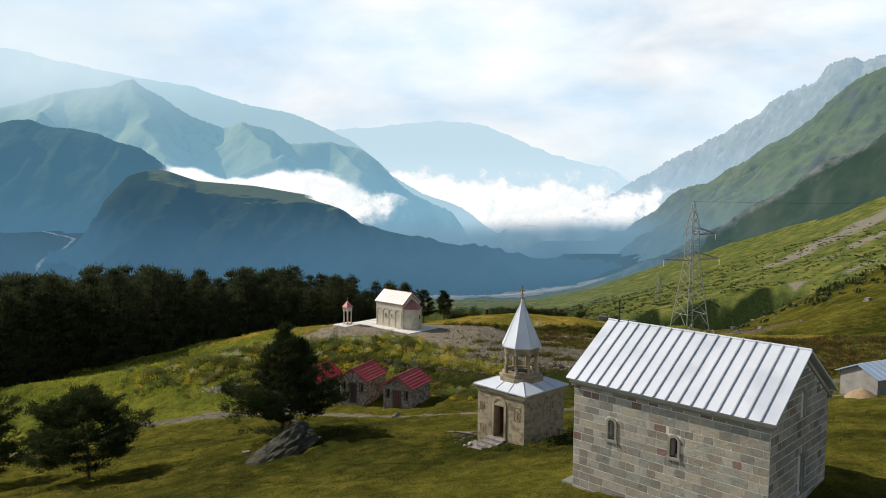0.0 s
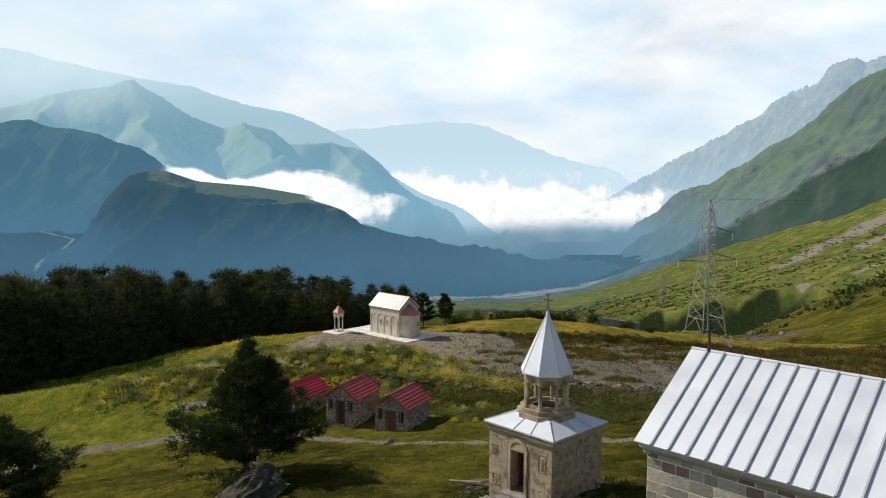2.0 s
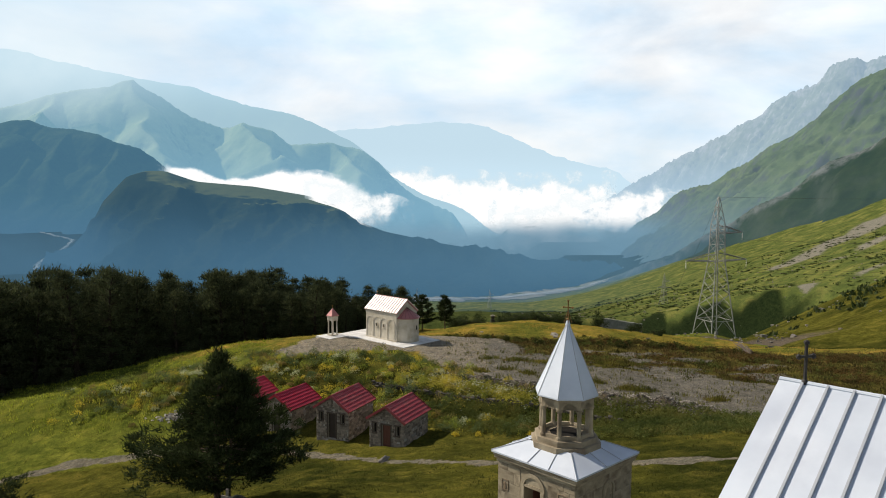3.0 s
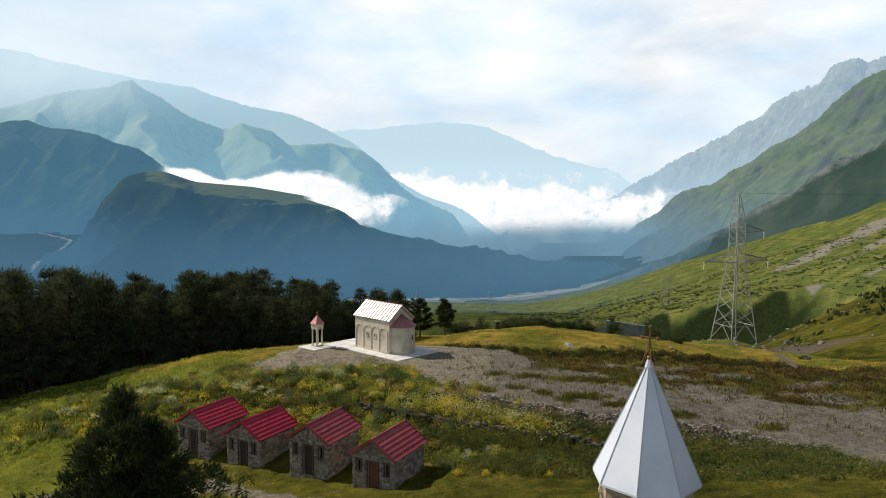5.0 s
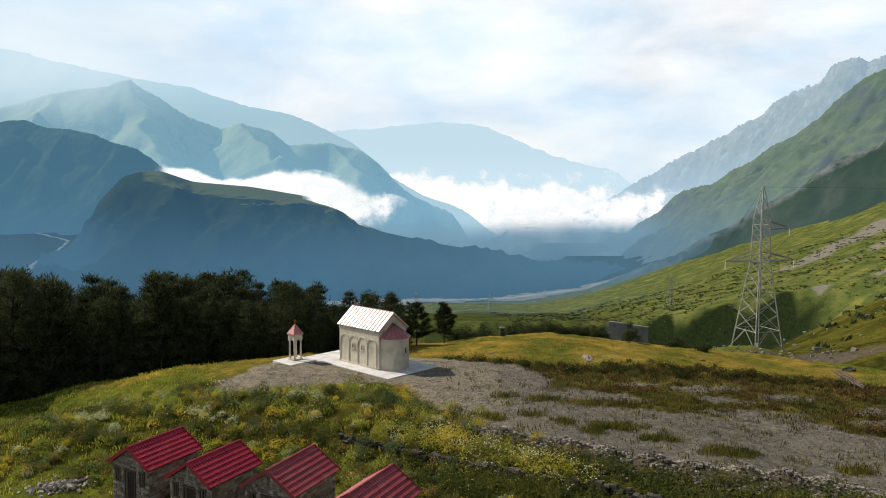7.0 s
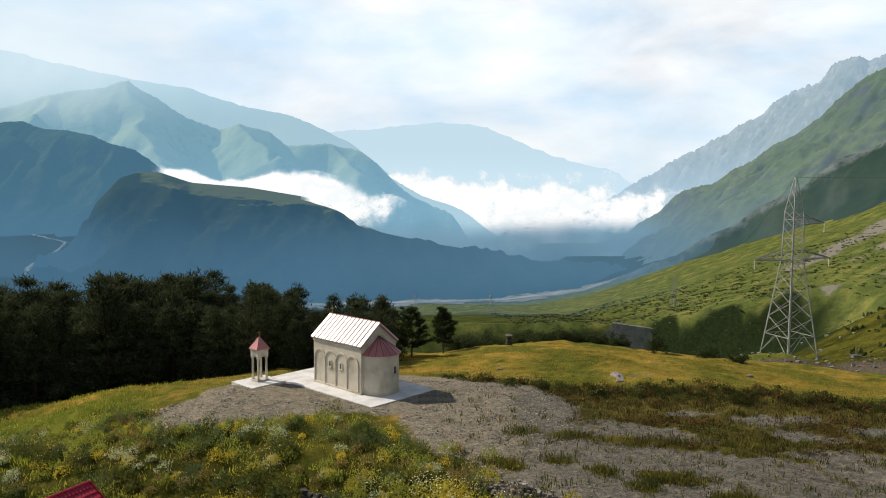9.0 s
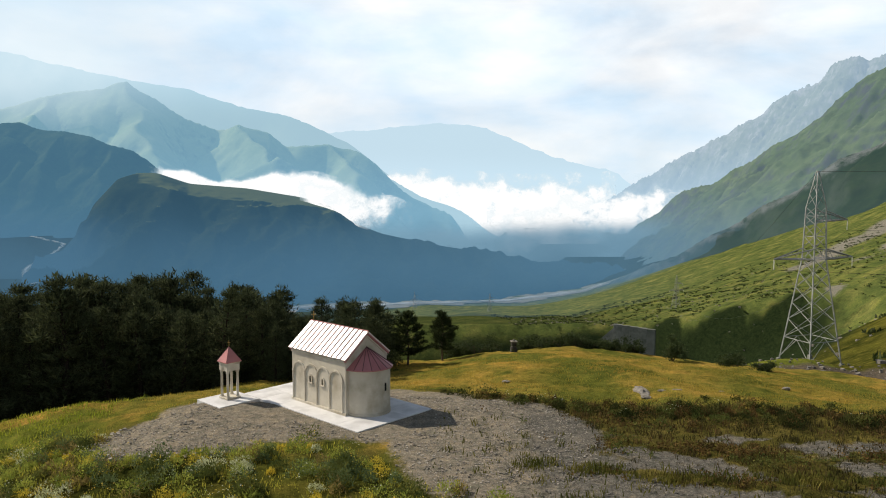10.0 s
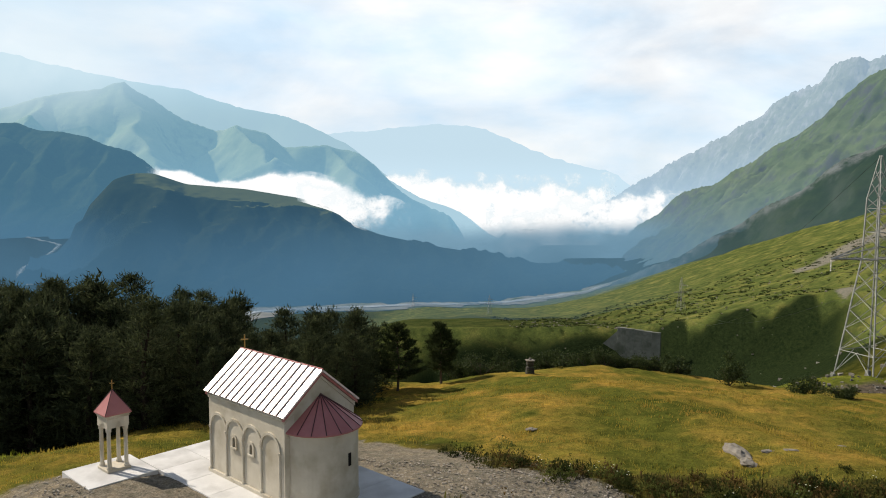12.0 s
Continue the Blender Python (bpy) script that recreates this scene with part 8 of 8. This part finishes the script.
BELT = scatter(4600, -1, 40, 94, 114, lambda x, y: np.exp(-((y - belt_line(x) + 0.5 + 0.7 * waves(x, y, 5, 118)) / (0.75 + 0.03 * np.maximum(0, x))) ** 2) * smooth(0, 1.5, x) * smooth(40, 26, x) * (0.25 + 0.75 * smooth(-0.6, 0.1, waves(x, y, 3, 117))), 67)
BELT_KIND = np.random.RandomState(69).uniform(0, 1, len(BELT)) + 0.012 * BELT[:, 0]
mounds("belt_weeds", BELT[BELT_KIND < 0.7], (0.22, 0.6), 0.1, 130, M_BELT, "dark weeds along the chapel's gravel", 68)
mounds("belt_green_weeds", BELT[(BELT_KIND >= 0.7) & (BELT_KIND < 0.88)], (0.18, 0.5), 0.1, 130, M_DARKWEED, "dark green weeds along the chapel's gravel", 70)
mounds("belt_russet_weeds", BELT[BELT_KIND >= 0.88], (0.2, 0.6), 0.1, 130, M_RUSSET, "russet weeds along the golden meadow's edge", 71)
leafy("rank_weeds", scatter(30000, 3, 62, 66, 120, lambda x, y: smooth(0.0, 0.5, waves(x * 0.5, y, 5, 95)) * smooth(8, 11, over(x, y)) * smooth(25, 19, over(x, y)) * (1 - 0.97 * chapel_pad(x, y)), 7), (0.15, 0.6), 0.13, 12, M_RUSSET, "patches of russet rank weeds by the gravel", 8)
leafy("margin_weeds", scatter(11000, -6, 60, 72, 125, lambda x, y: smooth(-0.1, 0.5, waves(x * 0.5, y, 5, 97)) * smooth(9, 11, over(x, y)) * smooth(23, 17, over(x, y) - 6 * smooth(9, 3, x)) * smooth(1, 5, x) * (1 - 0.97 * chapel_pad(x, y)), 11), (0.2, 0.6), 0.12, 18, M_DARKWEED, "dark green weeds along the meadow's margin", 12)


def flower_heads(name, pts, size, lift, mat, label, seed, per=4):
    rng = np.random.RandomState(seed)
    c = np.repeat(pts, per, axis=0)
    n = len(c)
    c = c + rng.normal(size=(n, 3)) * np.array([0.22, 0.22, 0.08]) + np.array([0, 0, lift])
    a = rng.uniform(0, math.tau, n)
    r = size * rng.uniform(0.6, 1.3, n)
    quad = []
    for k in range(5):
        q = a + math.tau * k / 5
        quad.append(c + np.stack([np.cos(q) * r, np.sin(q) * r, 0.35 * r * np.sin(q * 2)], 1))
    quad.append(c - np.array([0, 0, size * 0.7]))
    v = np.stack(quad, 1).reshape(-1, 3)
    base = np.arange(n)[:, None] * 6
    f = np.concatenate([base + np.array([[i, (i + 1) % 5, 5]]) for i in range(5)])
    f5 = (base + np.array([[0, 1, 2, 3, 4]])).tolist()
    ob = from_arrays(name, v.tolist(), f.tolist() + f5, mat)
    return tagged(ob, label, "flowers", kind="stuff")


flower_heads("white_flowers", scatter(1700, -30, 18, 68, 98, lambda x, y: bank_zone(x, y) * smooth(0.15, 0.6, waves(x, y, 4.5, 101)) * clear_of_buildings(x, y), 21), 0.03, 0.8, M_UMBEL, "white flower umbels among the bank weeds", 22)
def umbel_patch(x, y):
    return np.exp(-((over(x, y) + 2.4) / 1.1) ** 2) * smooth(-4, 1, x) * smooth(9.5, 7, x)


leafy("umbel_leaves", scatter(5200, -5, 10, 74, 90, lambda x, y: umbel_patch(x, y), 55), (0.3, 0.8), 0.12, 22, M_WEED, "leafy stems under the white umbels", 56)
flower_heads("umbel_flowers", scatter(4200, -5, 10, 74, 90, lambda x, y: umbel_patch(x, y) * smooth(-0.4, 0.3, waves(x, y, 2.4, 107)), 57), 0.04, 0.7, M_UMBEL, "dense white flower umbels above the stone wall", 58, 3)
leafy("lawn_weeds", scatter(20000, -2, 26, 62, 84, lambda x, y: smooth(0.2, -1, over(x, y)) * smooth(-12, -7, over(x, y)) * (0.35 + 0.65 * smooth(-0.5, 0.3, waves(x, y, 4, 108))) * clear_of_buildings(x, y), 59), (0.15, 0.6), 0.12, 14, M_DARKWEED, "dark green weeds below the stone wall", 60)
flower_heads("white_margin_flowers", scatter(1100, -2, 30, 72, 112, lambda x, y: np.exp(-((y - belt_line(x) - 0.2) / 0.9) ** 2) * smooth(1, 3, x) * smooth(-0.1, 0.5, waves(x, y, 4, 102)), 23), 0.035, 0.45, M_UMBEL, "white flowers along the meadow's margin", 24)
flower_heads("yellow_flowers", scatter(2600, -40, 12, 76, 100, lambda x, y: bank_zone(x, y) * smooth(0.0, 0.5, waves(x, y, 6, 103)) * clear_of_buildings(x, y), 25), 0.035, 0.8, M_YELLOW, "yellow flower heads among the bank weeds", 26)


# ---------------------------------------------------------------- loose stones
def loose_stones(name, pts, size, mat, label, seed):
    """Gravel and rubble, joined: rough little blocks."""
    rng = np.random.RandomState(seed)
    n = len(pts)
    base = np.array([(x, y, z) for x in (-1, 1) for y in (-1, 1) for z in (-1, 1)], float)
    s = size[0] + (size[1] - size[0]) * rng.power(0.45, n)
    v = base[None] * s[:, None, None] * 0.5 * rng.uniform(0.5, 1.1, (n, 8, 3))
    a = rng.uniform(0, math.tau, n)
    c, d = np.cos(a), np.sin(a)
    x = v[..., 0] * c[:, None] - v[..., 1] * d[:, None]
    y = v[..., 0] * d[:, None] + v[..., 1] * c[:, None]
    v = np.stack([x, y, v[..., 2] * 0.75], -1) + pts[:, None, :] + np.stack([np.zeros(n), np.zeros(n), s * 0.12], 1)[:, None]
    q = np.array([[0, 1, 3, 2], [4, 6, 7, 5], [0, 4, 5, 1], [2, 3, 7, 6], [0, 2, 6, 4], [1, 5, 7, 3]])
    f = (np.arange(n)[:, None, None] * 8 + q[None]).reshape(-1, 4)
    ob = from_arrays(name, v.reshape(-1, 3).tolist(), f.tolist(), mat)
    return tagged(ob, label, "stones", kind="stuff")


M_BROWN_GRIT = material("brown_rubble", [(0.1, 0.087, 0.07), (0.28, 0.248, 0.205)], scale=1.5, rough=0.95, bump=0, island=0.5)
M_PADGRIT = material("pad_stone", [(0.15, 0.132, 0.105), (0.34, 0.305, 0.25)], scale=1.5, rough=0.95, bump=0, island=0.45)
M_GRIT = material("grit_stone", [(0.085, 0.077, 0.064), (0.22, 0.2, 0.168)], scale=1.5, rough=0.95, bump=0, island=0.45)
loose_stones("bank_rubble", scatter(46000, -2, 28, 62, 90, lambda x, y: np.exp(-((over(x, y) - 0.2 + 0.7 * waves(x, y, 4, 53)) / 1.3) ** 2) * smooth(0, 4, x) * smooth(27, 22, x), 31), (0.03, 0.26), M_BROWN_GRIT, "grey rubble along the bulldozed bank", 32)
loose_stones("pad_gravel", scatter(20000, -22, 10, 91, 112, lambda x, y: smooth(0.4, 0.9, round_pad(x, y, 0 * x)) * clear_of_buildings(x, y), 33), (0.03, 0.12), M_PADGRIT, "coarse grey gravel round the chapel", 34)
loose_stones("pad_edge_stones", scatter(9000, -21, -9, 91, 106, lambda x, y: smooth(0.02, 0.25, round_pad(x, y, 0 * x)) * smooth(0.95, 0.6, round_pad(x, y, 0 * x)) * smooth(-10, -13, x) * smooth(102, 99, y), 75), (0.05, 0.24), M_PADGRIT, "pale rough stones on the pad's steep edge", 76)
loose_stones("road_gravel", scatter(16000, 2, 44, 66, 104, lambda x, y: smooth(0.4, 0.9, chapel_pad(x, y)), 35), (0.02, 0.11), M_GRIT, "loose grey stones on the bulldozed ground", 36)
loose_stones("slope_stones", scatter(3600, 60, 480, 150, 900, lambda x, y: smooth(0.0, 0.7, waves(x, y, 60, 104)) + 0.15, 37), (0.4, 1.7), M_PALE_ROCK, "pale stones scattered over the right hillside", 38)
loose_stones("mound_stones", scatter(1500, 30, 72, 150, 180, lambda x, y: np.exp(-(((x - 56) / 12) ** 2 + ((y - 162) / 5) ** 2)), 39), (0.1, 0.7), M_GRIT, "stones on the mound under the pylon", 40)
blades("slope_scrub", scatter(12000, 60, 520, 170, 960, lambda x, y: (0.12 + 0.88 * np.maximum(smooth(0.15, 0.7, waves(x, y, 45, 105)), smooth(0.3, 0.8, waves(x - 0.5 * y, y * 0.15, 24, 119)))) * np.maximum(smooth(-4, 12, y - terrace_edge(x)), smooth(0.5, 0.62, x / np.maximum(y - 40, 1))), 41), (0.4, 1.4), 0.4, 12, M_BUSH, "dark low scrub scattered over the right hillside", 42, 0.9, 0.8, "scrub")
